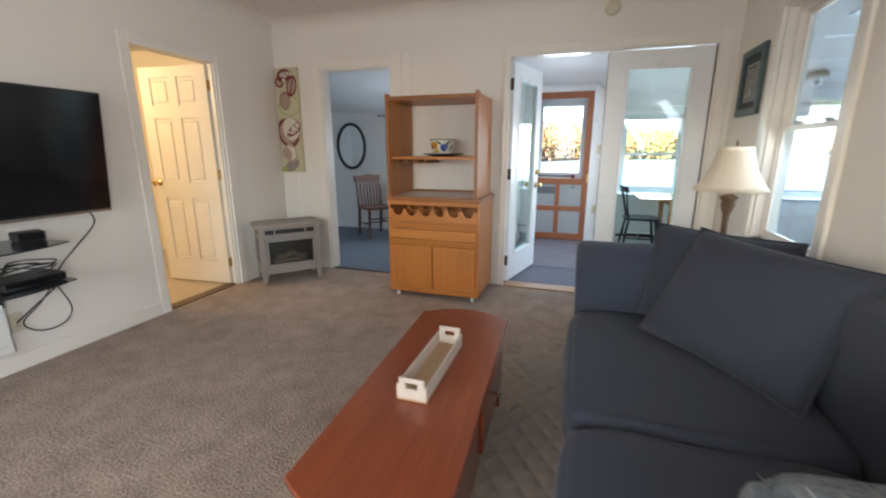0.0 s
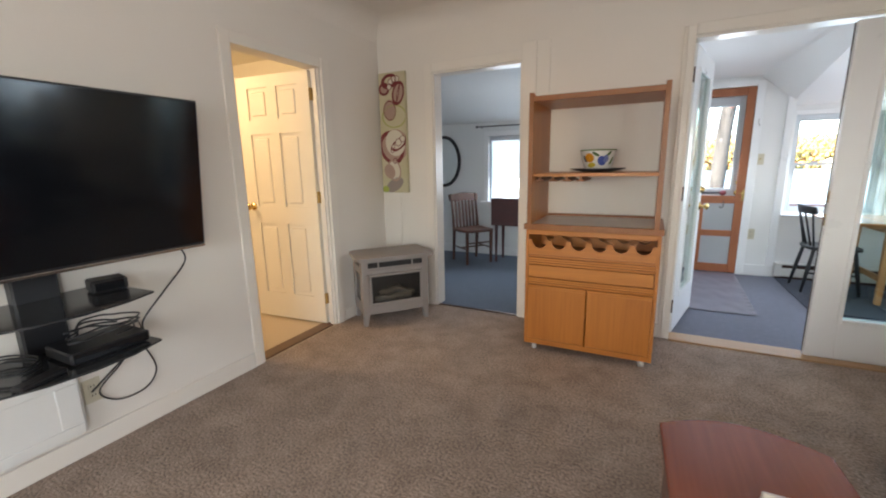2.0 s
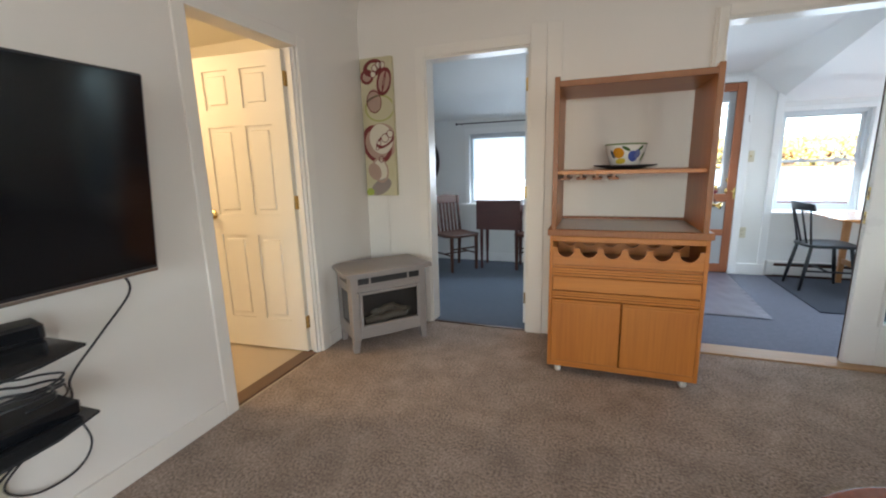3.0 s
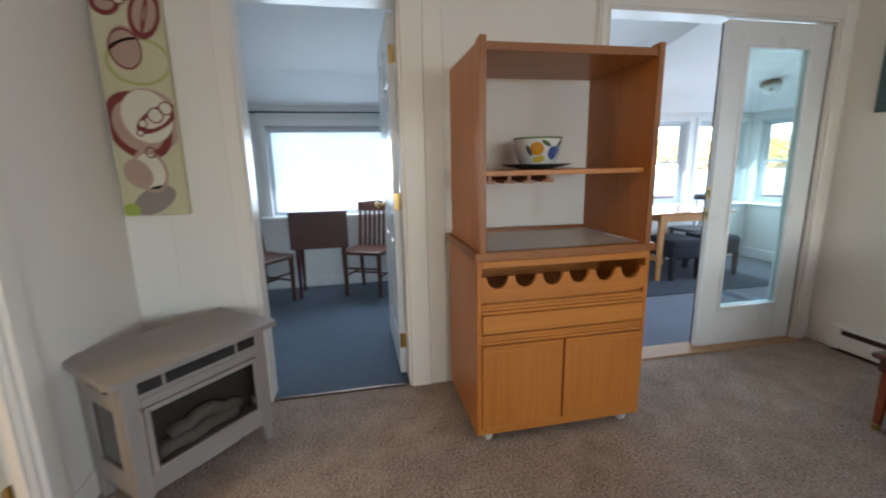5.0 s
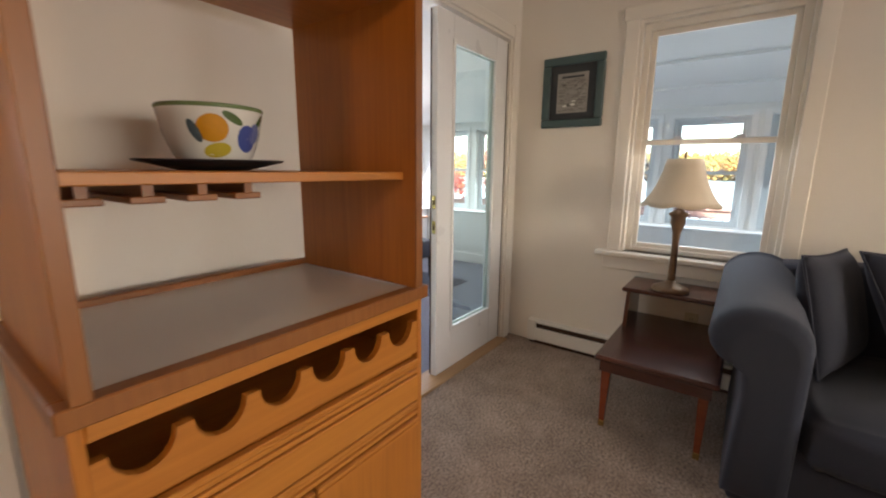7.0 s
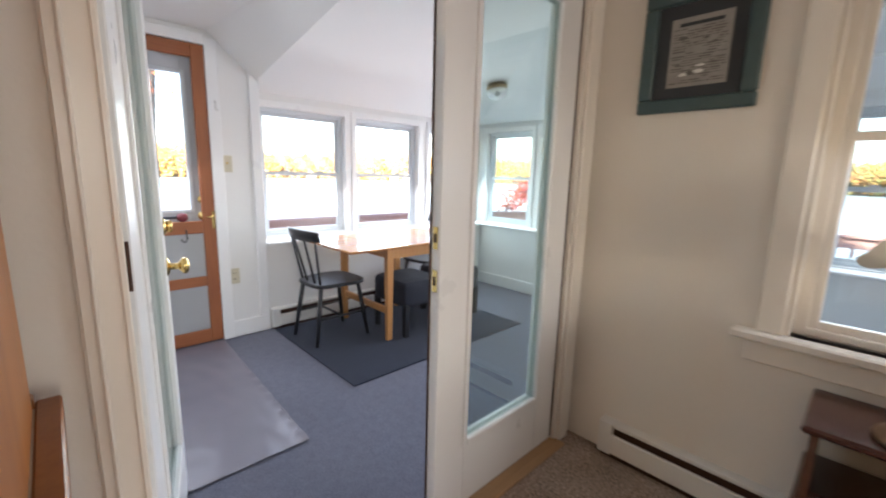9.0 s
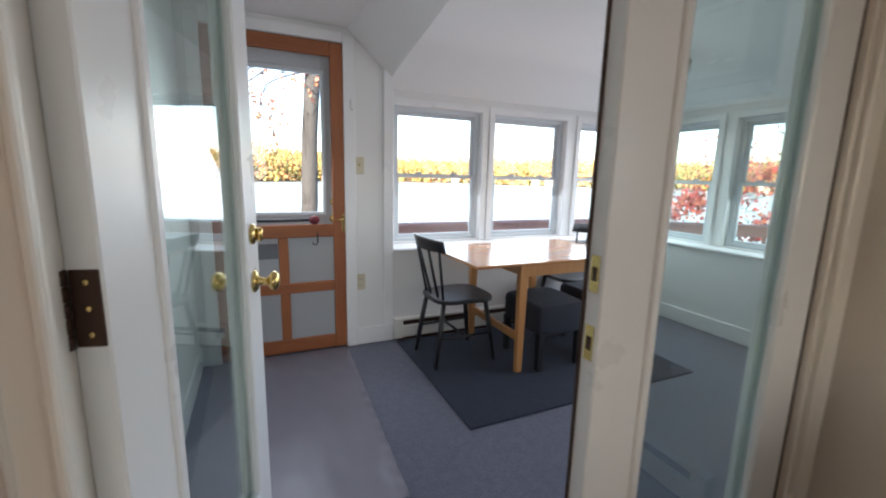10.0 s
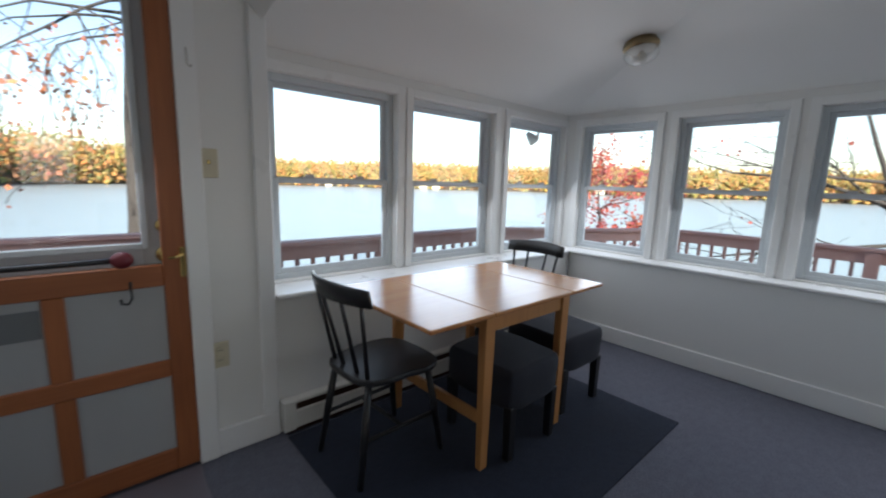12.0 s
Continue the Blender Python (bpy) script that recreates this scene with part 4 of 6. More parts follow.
    box(bm, -w + 0.055, -w + 0.075, -d - 0.012, -d + 0.006, 0.175, 0.435, 0.004)
    box(bm, w - 0.075, w - 0.055, -d - 0.012, -d + 0.006, 0.175, 0.435, 0.004)
    box(bm, -w + 0.075, w - 0.075, -d - 0.012, -d + 0.006, 0.175, 0.195, 0.004)
    box(bm, -w + 0.075, w - 0.075, -d - 0.012, -d + 0.006, 0.415, 0.435, 0.004)
    dr = part("door", bm, STOVE, s)
    part("pane", one_box(-w + 0.075, w - 0.075, -d - 0.003, -d, 0.195, 0.415), PANE, dr)
    bm = bmesh.new()
    tube(bm, [(-w + 0.04, -d - 0.006, 0.44), (-w + 0.04, -d - 0.02, 0.43), (-w + 0.04, -d - 0.02, 0.39)], 0.007, 8)
    part("handle", bm, STOVE, dr)
    for sx in (-1, 1):
        x0, x1 = sorted((sx * (w - 0.012), sx * (w - 0.008)))
        for k in (-0.055, 0.0, 0.055):
            v0, v1 = sorted((sx * (w + 0.001), sx * (w - 0.006)))
            part("vent", one_box(v0, v1, k - 0.022, k + 0.022, 0.488, 0.520), STOVE_DARK, s)
        part("side_pane", one_box(x0, x1, -d + 0.085, d - 0.085, 0.19, 0.43), SMOKED, s)


stove()


def canvas():
    art = thing("canvas_painting", "tall canvas painting of red and cream flower shapes", "painting", pose(-2.723, N, 1.562))
    cream = surface("canvas_cream_paint", (0.66, 0.60, 0.42), 0.75, wear=0.25, patch=6, grain=160, bump=0.3, second=(0.52, 0.50, 0.22))
    red = surface("canvas_red_paint", (0.22, 0.030, 0.028), 0.6, wear=0.35, patch=14, grain=160, bump=0.3)
    rose = surface("canvas_rose_paint", (0.50, 0.34, 0.26), 0.7, wear=0.25, patch=14, grain=160, bump=0.3)
    pale = surface("canvas_pale_paint", (0.72, 0.67, 0.54), 0.7, wear=0.12, patch=14, grain=160, bump=0.3)
    part("canvas", one_box(-0.135, 0.135, -0.04, 0, -0.52, 0.52, 0.004), cream, art)

    def oval(name, x, z, rx, rz, mat, ring=0.0, turn=0.0, off=0.0):
        bm = bmesh.new()
        n = 28
        o, i = [], []
        for k in range(n):
            a = 2 * math.pi * k / n
            for lst, s in ((o, 1.0), (i, max(0.001, 1 - ring / min(rx, rz)) if ring else 0.001)):
                px, pz = rx * s * math.cos(a), rz * s * math.sin(a)
                c, sn = math.cos(turn), math.sin(turn)
                lst.append(bm.verts.new((min(0.133, max(-0.133, x + px * c - pz * sn)), -0.0405 - off, min(0.518, max(-0.518, z + px * sn + pz * c)))))
        for k in range(n):
            bm.faces.new((o[k], o[(k + 1) % n], i[(k + 1) % n], i[k]))
        bmesh.ops.recalc_face_normals(bm, faces=bm.faces)
        part(name, bm, mat, art)

    oval("petal", -0.075, 0.385, 0.055, 0.052, rose, 0, 0, 0.001)
    oval("petal_outline", -0.075, 0.385, 0.058, 0.055, red, 0.02, 0, 0.002)
    oval("petal_outline", -0.02, 0.445, 0.085, 0.062, red, 0.026, 0.2, 0.0025)
    for px, pz in ((-0.02, 0.40), (-0.005, 0.44), (0.03, 0.46), (0.06, 0.46)):
        oval("petal", px, pz, 0.024, 0.026, pale, 0, 0, 0.003)
        oval("petal_outline", px, pz, 0.026, 0.028, red, 0.006, 0, 0.0035)
    oval("petal", 0.07, 0.34, 0.055, 0.095, rose, 0, -0.25, 0.004)
    oval("petal_outline", 0.07, 0.34, 0.062, 0.102, red, 0.016, -0.25, 0.0045)
    oval("petal_outline", 0.07, 0.34, 0.010, 0.085, red, 0.006, -0.25, 0.005)
    oval("petal", -0.025, 0.21, 0.06, 0.085, rose, 0, 0, 0.001)
    oval("petal_outline", -0.025, 0.20, 0.065, 0.085, red, 0.007, 0.1, 0.0015)
    oval("petal_outline", 0.02, 0.15, 0.13, 0.10, surface("canvas_green_paint", (0.46, 0.47, 0.16), 0.7, wear=0.2, patch=12, grain=160), 0.012, 0, 0.001)
    oval("petal", 0.02, -0.10, 0.14, 0.14, rose, 0, 0.3, 0.001)
    oval("petal_outline", -0.02, -0.12, 0.125, 0.155, red, 0.030, 0.5, 0.0015)
    oval("petal", 0.02, -0.08, 0.10, 0.115, pale, 0, 0.3, 0.002)
    oval("petal_outline", 0.06, -0.09, 0.10, 0.045, red, 0.016, 0.55, 0.003)
    for px, pz, r in ((0.055, -0.075, 0.032), (0.10, -0.045, 0.028), (0.0, -0.11, 0.018), (-0.015, -0.15, 0.014)):
        oval("petal", px, pz, r, r, pale, 0, 0, 0.004)
        oval("petal_outline", px, pz, r + 0.002, r + 0.002, red, 0.006, 0, 0.0045)
    oval("petal", 0.0, -0.32, 0.07, 0.10, pale, 0, 0.2, 0.002)
    oval("petal_outline", 0.0, -0.32, 0.072, 0.10, rose, 0.014, 0.2, 0.003)
    oval("petal_outline", 0.015, -0.235, 0.024, 0.026, red, 0.006, 0, 0.004)
    oval("petal", -0.05, -0.33, 0.055, 0.07, rose, 0, 0.5, 0.0025)
    oval("petal", 0.0, -0.45, 0.10, 0.055, surface("canvas_grey_paint", (0.33, 0.27, 0.24), 0.7, wear=0.25, patch=12, grain=160), 0, 0.5, 0.002)
    oval("petal", -0.10, -0.49, 0.035, 0.03, surface("canvas_lime_paint", (0.40, 0.46, 0.08), 0.7, wear=0.2, patch=12, grain=160), 0, 0, 0.003)


canvas()
cable("lamp_cord", [(-2.69, N - 0.004, 1.06), (-2.688, N - 0.004, 0.85), (-2.692, N - 0.004, 0.60), (-2.69, N - 0.004, 0.30)], 0.0035, "white cord running down the wall", TRIM)


def hutch():
    h = thing("oak_hutch", "oak kitchen hutch with wine rack on castors", "cabinet", pose(-1.345, 3.364, 0))
    w, d, t = 0.80, 0.53, 0.02
    zb, zt = 0.055, 0.855
    part("side_panel", one_box(0, t, 0.0, d, zb, zt, 0.002), OAK, h)
    part("side_panel", one_box(w - t, w, 0.0, d, zb, zt, 0.002), OAK, h)
    part("bottom_board", one_box(t, w - t, 0.004, d, zb, zb + 0.035), OAK_X, h)
    part("back_panel", one_box(t, w - t, d - 0.012, d, zb + 0.035, zt), OAK_X, h)
    part("rack_board", one_box(t, w - t, 0.02, d - 0.012, 0.665, 0.68), OAK_X, h)
    bm = bmesh.new()
    box(bm, -0.012, w + 0.012, -0.016, 0.022, zt, 0.892, 0.003)
    box(bm, -0.012, 0.018, 0.022, d + 0.005, zt, 0.892, 0.003)
    box(bm, w - 0.018, w + 0.012, 0.022, d + 0.005, zt, 0.892, 0.003)
    box(bm, 0.018, w - 0.018, d - 0.018, d + 0.005, zt, 0.905, 0.003)
    part("top_rim", bm, OAK_EDGE, h, "darker oak edge round the worktop")
    part("worktop", one_box(0.018, w - 0.018, 0.022, d - 0.018, zt, 0.888), LAMINATE, h, "grey laminate worktop")
    part("rail", one_box(t, w - t, -0.004, 0.016, 0.822, zt - 0.002, 0.003), OAK_X, h, "pale oak front rail")
    n, cx0, step, r = 6, t + 0.070, (w - 2 * t - 0.14) / 5, 0.048
    outline = [(t, 0.686), (w - t, 0.686), (w - t, 0.785)]
    for k in range(n - 1, -1, -1):
        c = cx0 + k * step
        outline += [(c + r * math.cos(a), 0.785 - r * 1.12 * math.sin(a)) for a in (math.pi * q / 10 for q in range(11))]
    outline.append((t, 0.785))
    bm = bmesh.new()
    prism(bm, outline, 0.018, pose(0, 0.002, 0))
    part("wine_rack", bm, OAK_X, h, "oak wine rack with round notches")
    bm = bmesh.new()
    prism(bm, outline, 0.014, pose(0, 0.36, 0.0))
    part("wine_rack", bm, OAK_X, h)
    for k in range(3):
        z = 0.668 + 0.0 - k * 0.016
        part("groove_strip", one_box(t, w - t, -0.003 + 0.003 * (k % 2), 0.016, z - 0.014, z + 0.014 - 0.014, 0.002), OAK_X, h)
    part("drawer_front", one_box(t + 0.003, w - t - 0.003, -0.006, 0.016, 0.535, 0.618, 0.003), OAK_X, h)
    for k in range(3):
        z = 0.528 - k * 0.015
        part("groove_strip", one_box(t, w - t, -0.002 + 0.003 * (k % 2), 0.016, z - 0.013, z, 0.002), OAK_X, h)
    for x0, x1 in ((t + 0.002, w / 2 - 0.004), (w / 2 + 0.004, w - t - 0.002)):
        dr = part("door", one_box(x0, x1, -0.006, 0.014, 0.095, 0.480, 0.003), OAK, h)
        for k in range(2):
            part("groove_strip", one_box(x0, x1, -0.010, -0.006, 0.455 + 0.014 * k, 0.465 + 0.014 * k, 0.001), OAK_X, dr)
    for x in (0.06, w - 0.06):
        for y in (0.05, d - 0.06):
            bm = bmesh.new()
            lathe(bm, [(0.001, -0.013), (0.024, -0.013), (0.026, 0), (0.024, 0.013), (0.001, 0.013)], 14)
            bmesh.ops.transform(bm, matrix=pose(x, y, 0.026, 0, 90, 20), verts=bm.verts)
            c = part("castor", bm, PLASTIC_WHITE, h, "small white castor", True)
            part("fork", one_box(x - 0.018, x + 0.018, y - 0.012, y + 0.012, 0.045, 0.056), CHROME, c)
    # the open upper shelves
    x0, x1, y0, y1, z0, z1 = 0.010, w - 0.020, 0.0, 0.50, 0.892, 1.705
    for a in (x0, x1 - 0.022):
        bm = bmesh.new()
        prism(bm, [(y0 - 0.012, z0 + 0.0), (y1, z0 + 0.0), (y1, z1 - 0.012), (y0 + 0.05, z1 - 0.012), (y0 + 0.03, z1), (y0 - 0.012, z1)], 0.022, Matrix(((0, 1, 0, a), (1, 0, 0, 0), (0, 0, 1, 0), (0, 0, 0, 1))))
        part("upright", bm, OAK, h)
        part("edge_band", one_box(a - 0.003, a + 0.025, y0 - 0.018, y0 - 0.011, z0, z1 + 0.002, 0.002), OAK_EDGE, h)
    part("top_board", one_box(x0 + 0.022, x1 - 0.022, y0 + 0.002, y1, z1 - 0.045, z1 - 0.024), OAK_X, h)
    part("top_edge", one_box(x0 + 0.022, x1 - 0.022, y0 - 0.012, y0 + 0.002, z1 - 0.05, z1 - 0.018, 0.002), OAK_EDGE, h)
    part("shelf", one_box(x0 + 0.022, x1 - 0.022, y0 + 0.03, y1, 1.195, 1.216, 0.002), OAK_X, h)
    for k in range(4):
        x = x0 + 0.06 + k * 0.085
        bm = one_box(x - 0.008, x + 0.008, 0.05, 0.36, 1.176, 1.195)
        box(bm, x - 0.026, x + 0.026, 0.05, 0.36, 1.164, 1.176, 0.002)
        part("stemware_rail", bm, OAK_EDGE, h)


hutch()
bowl_at = (-0.953, 3.68, 1.2165)
plate = thing("black_plate", "black square-rimmed serving plate under the bowl", "plate", pose(*bowl_at, 0, 0, 12))
bm = bmesh.new()
lathe(bm, [(0.08, 0), (0.09, 0.003), (0.165, 0.020), (0.168, 0.024), (0.085, 0.010), (0.001, 0.009)], 32, lobes=4, lobe=0.07)
part("dish", bm, BLACK, plate, "", True)
bowl = thing("fruit_bowl", "white ceramic bowl painted with fruit and leaves", "bowl", pose(bowl_at[0], bowl_at[1], bowl_at[2] + 0.0101))
bm = bmesh.new()
PROFILE = [(0.066, 0), (0.070, 0.004), (0.086, 0.025), (0.102, 0.070), (0.111, 0.115), (0.114, 0.132), (0.111, 0.134), (0.106, 0.115), (0.096, 0.070), (0.078, 0.028), (0.001, 0.014)]
lathe(bm, PROFILE, 40)
part("bowl_wall", bm, surface("bowl_glaze", (0.78, 0.76, 0.70), 0.2, wear=0.05, patch=12, grain=40, bump=0.03), bowl, "", True)
bm = bmesh.new()
lathe(bm, [(0.1138, 0.126), (0.1155, 0.131), (0.1135, 0.135), (0.1105, 0.135), (0.110, 0.130)], 40)
part("rim", bm, surface("bowl_rim_glaze", (0.20, 0.28, 0.12), 0.25, patch=12), bowl, "green glazed rim", True)


def on_bowl(name, angle, z, ra, rz, colour, turn=0.0):
    """A painted fruit or leaf that follows the bowl's outer face."""
    bm = bmesh.new()
    rings = []
    for s in (0.02, 0.5, 1.0):
        ring = []
        for k in range(20):
            a = 2 * math.pi * k / 20
            u, v = s * ra * math.cos(a), s * rz * math.sin(a)
            u, v = u * math.cos(turn) - v * math.sin(turn), u * math.sin(turn) + v * math.cos(turn)
            h = min(0.124, max(0.008, z + v))
            for (r0, h0), (r1, h1) in zip(PROFILE, PROFILE[1:6]):
                if h0 <= h <= h1:
                    rr = r0 + (r1 - r0) * (h - h0) / (h1 - h0) + 0.0006
            b = radians(angle) + u / rr
            ring.append(bm.verts.new((rr * math.cos(b), rr * math.sin(b), h)))
        rings.append(ring)
    for p, q in zip(rings, rings[1:]):
        for k in range(20):
            bm.faces.new((p[k], p[(k + 1) % 20], q[(k + 1) % 20], q[k]))
    part(name, bm, surface("bowl_" + name + "_glaze", colour, 0.25, wear=0.3, patch=30, grain=80, bump=0.03), bowl, "", True)


for base in (0, 180):
    on_bowl("orange_fruit", base + 245, 0.082, 0.033, 0.030, (0.75, 0.33, 0.02))
    on_bowl("plum", base + 290, 0.062, 0.026, 0.032, (0.09, 0.13, 0.42), 0.5)
    on_bowl("plum_shade", base + 303, 0.075, 0.020, 0.024, (0.20, 0.24, 0.50), 0.2)
    on_bowl("leaf", base + 268, 0.105, 0.026, 0.009, (0.10, 0.17, 0.05), -0.5)
    on_bowl("leaf", base + 312, 0.105, 0.024, 0.009, (0.09, 0.16, 0.05), 0.7)
    on_bowl("leaf", base + 225, 0.075, 0.010, 0.026, (0.10, 0.14, 0.16), 0.4)
    on_bowl("lemon", base + 250, 0.035, 0.028, 0.016, (0.72, 0.55, 0.06), 0.2)
    on_bowl("leaf", base + 330, 0.06, 0.010, 0.028, (0.16, 0.24, 0.08), -0.3)


def coffee_table():
    c = thing("coffee_table", "long cherry wood coffee table with bowed ends", "coffee table", pose(-0.297, 1.52, 0, 0, 0, 2.6))
    hw, hl, bow = 0.225, 0.60, 0.085

    def top_outline(grow):
        pts = []
        for sy in (1, -1):
            for k in range(13):
                u = -1 + 2 * k / 12
                pts.append((sy * (hw + grow) * u, sy * (hl + grow + bow * (1 - u * u))))
        return pts
    bm = bmesh.new()
    outline = [(x, y) for x, y in top_outline(0)[:13]] + [(x, y) for x, y in top_outline(0)[13:]]
    slab(bm, [(x, y, 0.408) for x, y in outline], 0.022)
    bmesh.ops.recalc_face_normals(bm, faces=bm.faces)
    bmesh.ops.bevel(bm, geom=[e for e in bm.edges if abs(e.verts[0].co.z - e.verts[1].co.z) < 0.001], offset=0.005, segments=2, profile=0.5, affect="EDGES")
    part("tabletop", bm, CHERRY, c)
    for sx in (-1, 1):
        x0, x1 = sorted((sx * (hw - 0.012), sx * (hw - 0.032)))
        part("side_panel", one_box(x0, x1, -0.50, 0.50, 0.15, 0.408, 0.003), CHERRY, c)
    for sy in (-1, 1):
        y0, y1 = sorted((sy * 0.50, sy * 0.48))
        part("end_panel", one_box(-hw + 0.032, hw - 0.032, y0, y1, 0.15, 0.408, 0.003), CHERRY, c)
    part("bottom_shelf", one_box(-hw + 0.032, hw - 0.032, -0.48, 0.48, 0.15, 0.168), CHERRY, c)
    for sx in (-1, 1):
        for sy in (-1, 1):
            bm = bmesh.new()
            box(bm, sx * 0.19 - 0.02, sx * 0.19 + 0.02, sy * 0.475 - 0.02, sy * 0.475 + 0.02, 0, 0.16, 0.004)
            part("leg", bm, CHERRY, c)
    dr = part("drawer_front", one_box(hw - 0.012, hw - 0.002, -0.10, 0.42, 0.19, 0.385, 0.003), CHERRY, c)
    bm = bmesh.new()
    lathe(bm, [(0.006, 0), (0.006, 0.012), (0.014, 0.018), (0.015, 0.024), (0.006, 0.030)], 14)
    part("knob", bm, CHROME, dr, "small bright metal knob", True, pose(hw - 0.002, 0.15, 0.29, 0, 90, 0))


coffee_table()


def tray():
    t = thing("wooden_tray", "whitewashed long wooden tray on the coffee table", "tray", pose(-0.300, 1.55, 0.4305, 0, 0, 0))
    a, b, h, k = 0.056, 0.225, 0.07, 0.009
    part("base", one_box(-a, a, -b, b, 0, 0.009, 0.002), TRAY_BASE, t, "bare tan wooden base")
    for sx in (-1, 1):
        x0, x1 = sorted((sx * a, sx * (a - k)))
        part("side", one_box(x0, x1, -b, b, 0.009, h - 0.012, 0.002), WHITEWASH, t)
    for sy in (-1, 1):
        y0, y1 = sorted((sy * b, sy * (b - k)))
        bm = one_box(-a + k, a - k, y0, y1, 0.009, 0.045)
        box(bm, -a + k, -0.022, y0, y1, 0.045, 0.066)
        box(bm, 0.022, a - k, y0, y1, 0.045, 0.066)
        box(bm, -a + k, a - k, y0, y1, 0.066, 0.085, 0.002)
        part("handle_end", bm, WHITEWASH, t)


tray()


def soft_box(bm, x0, x1, y0, y1, z0, z1, puff=0.03, n=10, sag=0.0, seed=0.0, edge=0.25):
    """A stuffed cushion: a subdivided box that bulges and rounds off."""
    made = bmesh.ops.create_cube(bm, size=2)["verts"]
    geom = list({e for v in made for e in v.link_edges})
    bmesh.ops.subdivide_edges(bm, edges=geom, cuts=n, use_grid_fill=True)
    c, s = Vector(((x0 + x1) / 2, (y0 + y1) / 2, (z0 + z1) / 2)), Vector(((x1 - x0) / 2, (y1 - y0) / 2, (z1 - z0) / 2))
    for v in bm.verts:
        p = v.co.copy()
        if max(abs(p.x), abs(p.y), abs(p.z)) > 1.001:
            continue
        v.tag = True
        q = Vector([math.copysign(1 - (1 - abs(k)) ** (1 + edge * 2), k) if abs(k) < 1 else k for k in p])
        m = [q.x, q.y, q.z]
        r = sum(abs(k) ** 8 for k in m) ** (1 / 8)
        u = q / r if r > 1 else q
        bulge = puff * (1 - p.x ** 2 * (abs(p.x) < 1)) * (1 - p.y ** 2 * (abs(p.y) < 1)) * (1 - p.z ** 2 * (abs(p.z) < 1))
        d = u.normalized() * bulge
        nz = noise.noise(Vector((u.x * 1.6 + seed, u.y * 1.6, u.z * 1.6 + seed))) * 0.012
        v.co = c + Vector((u.x * s.x, u.y * s.y, u.z * s.z)) + d * 1.0 + u.normalized() * nz - Vector((0, 0, sag * (1 - p.x ** 2) * (1 - p.y ** 2) * (p.z > 0)))
    return bm


def pillow(name, m, label, w, h, t, seed, material):
    """A throw pillow: a pinched square that stands in x and z."""
    n = 18
    bm = bmesh.new()
    grid = {}
    for side in (-1, 1):
        for i in range(n + 1):
            for j in range(n + 1):
                u, v = -1 + 2 * i / n, -1 + 2 * j / n
                if side == 1 and (i in (0, n) or j in (0, n)):
                    grid[side, i, j] = grid[-1, i, j]
                    continue
                pinch = 1 - 0.055 * (1 - v * v) * abs(u) ** 3
                pinch2 = 1 - 0.055 * (1 - u * u) * abs(v) ** 3
                thick = t * ((1 - u ** 4) * (1 - v ** 4)) ** 0.55
                wob = 0.010 * noise.noise(Vector((u * 2 + seed, v * 2, side * 3.0)))
                grid[side, i, j] = bm.verts.new((u * w * pinch, side * (thick + wob * (1 - u * u) * (1 - v * v)), v * h * pinch2))
    for side in (-1, 1):
        for i in range(n):
            for j in range(n):
                f = [grid[side, i, j], grid[side, i + 1, j], grid[side, i + 1, j + 1], grid[side, i, j + 1]]
                bm.faces.new(f if side < 0 else f[::-1])
    edge = [grid[-1, i, 0].co.copy() for i in range(n + 1)] + [grid[-1, n, j].co.copy() for j in range(1, n + 1)] + [grid[-1, i, n].co.copy() for i in range(n - 1, -1, -1)] + [grid[-1, 0, j].co.copy() for j in range(n - 1, 0, -1)]
    th = thing(name, label, "pillow", m)
    part("cover", bm, material, th, "", True)
    bm = bmesh.new()
    tube(bm, edge + [edge[0]], 0.005, 6, False)
    part("piping", bm, material, th, "", True)
    return th


SY0, SY1, SX0, SX1 = 0.12, 2.60, 0.20, 1.14


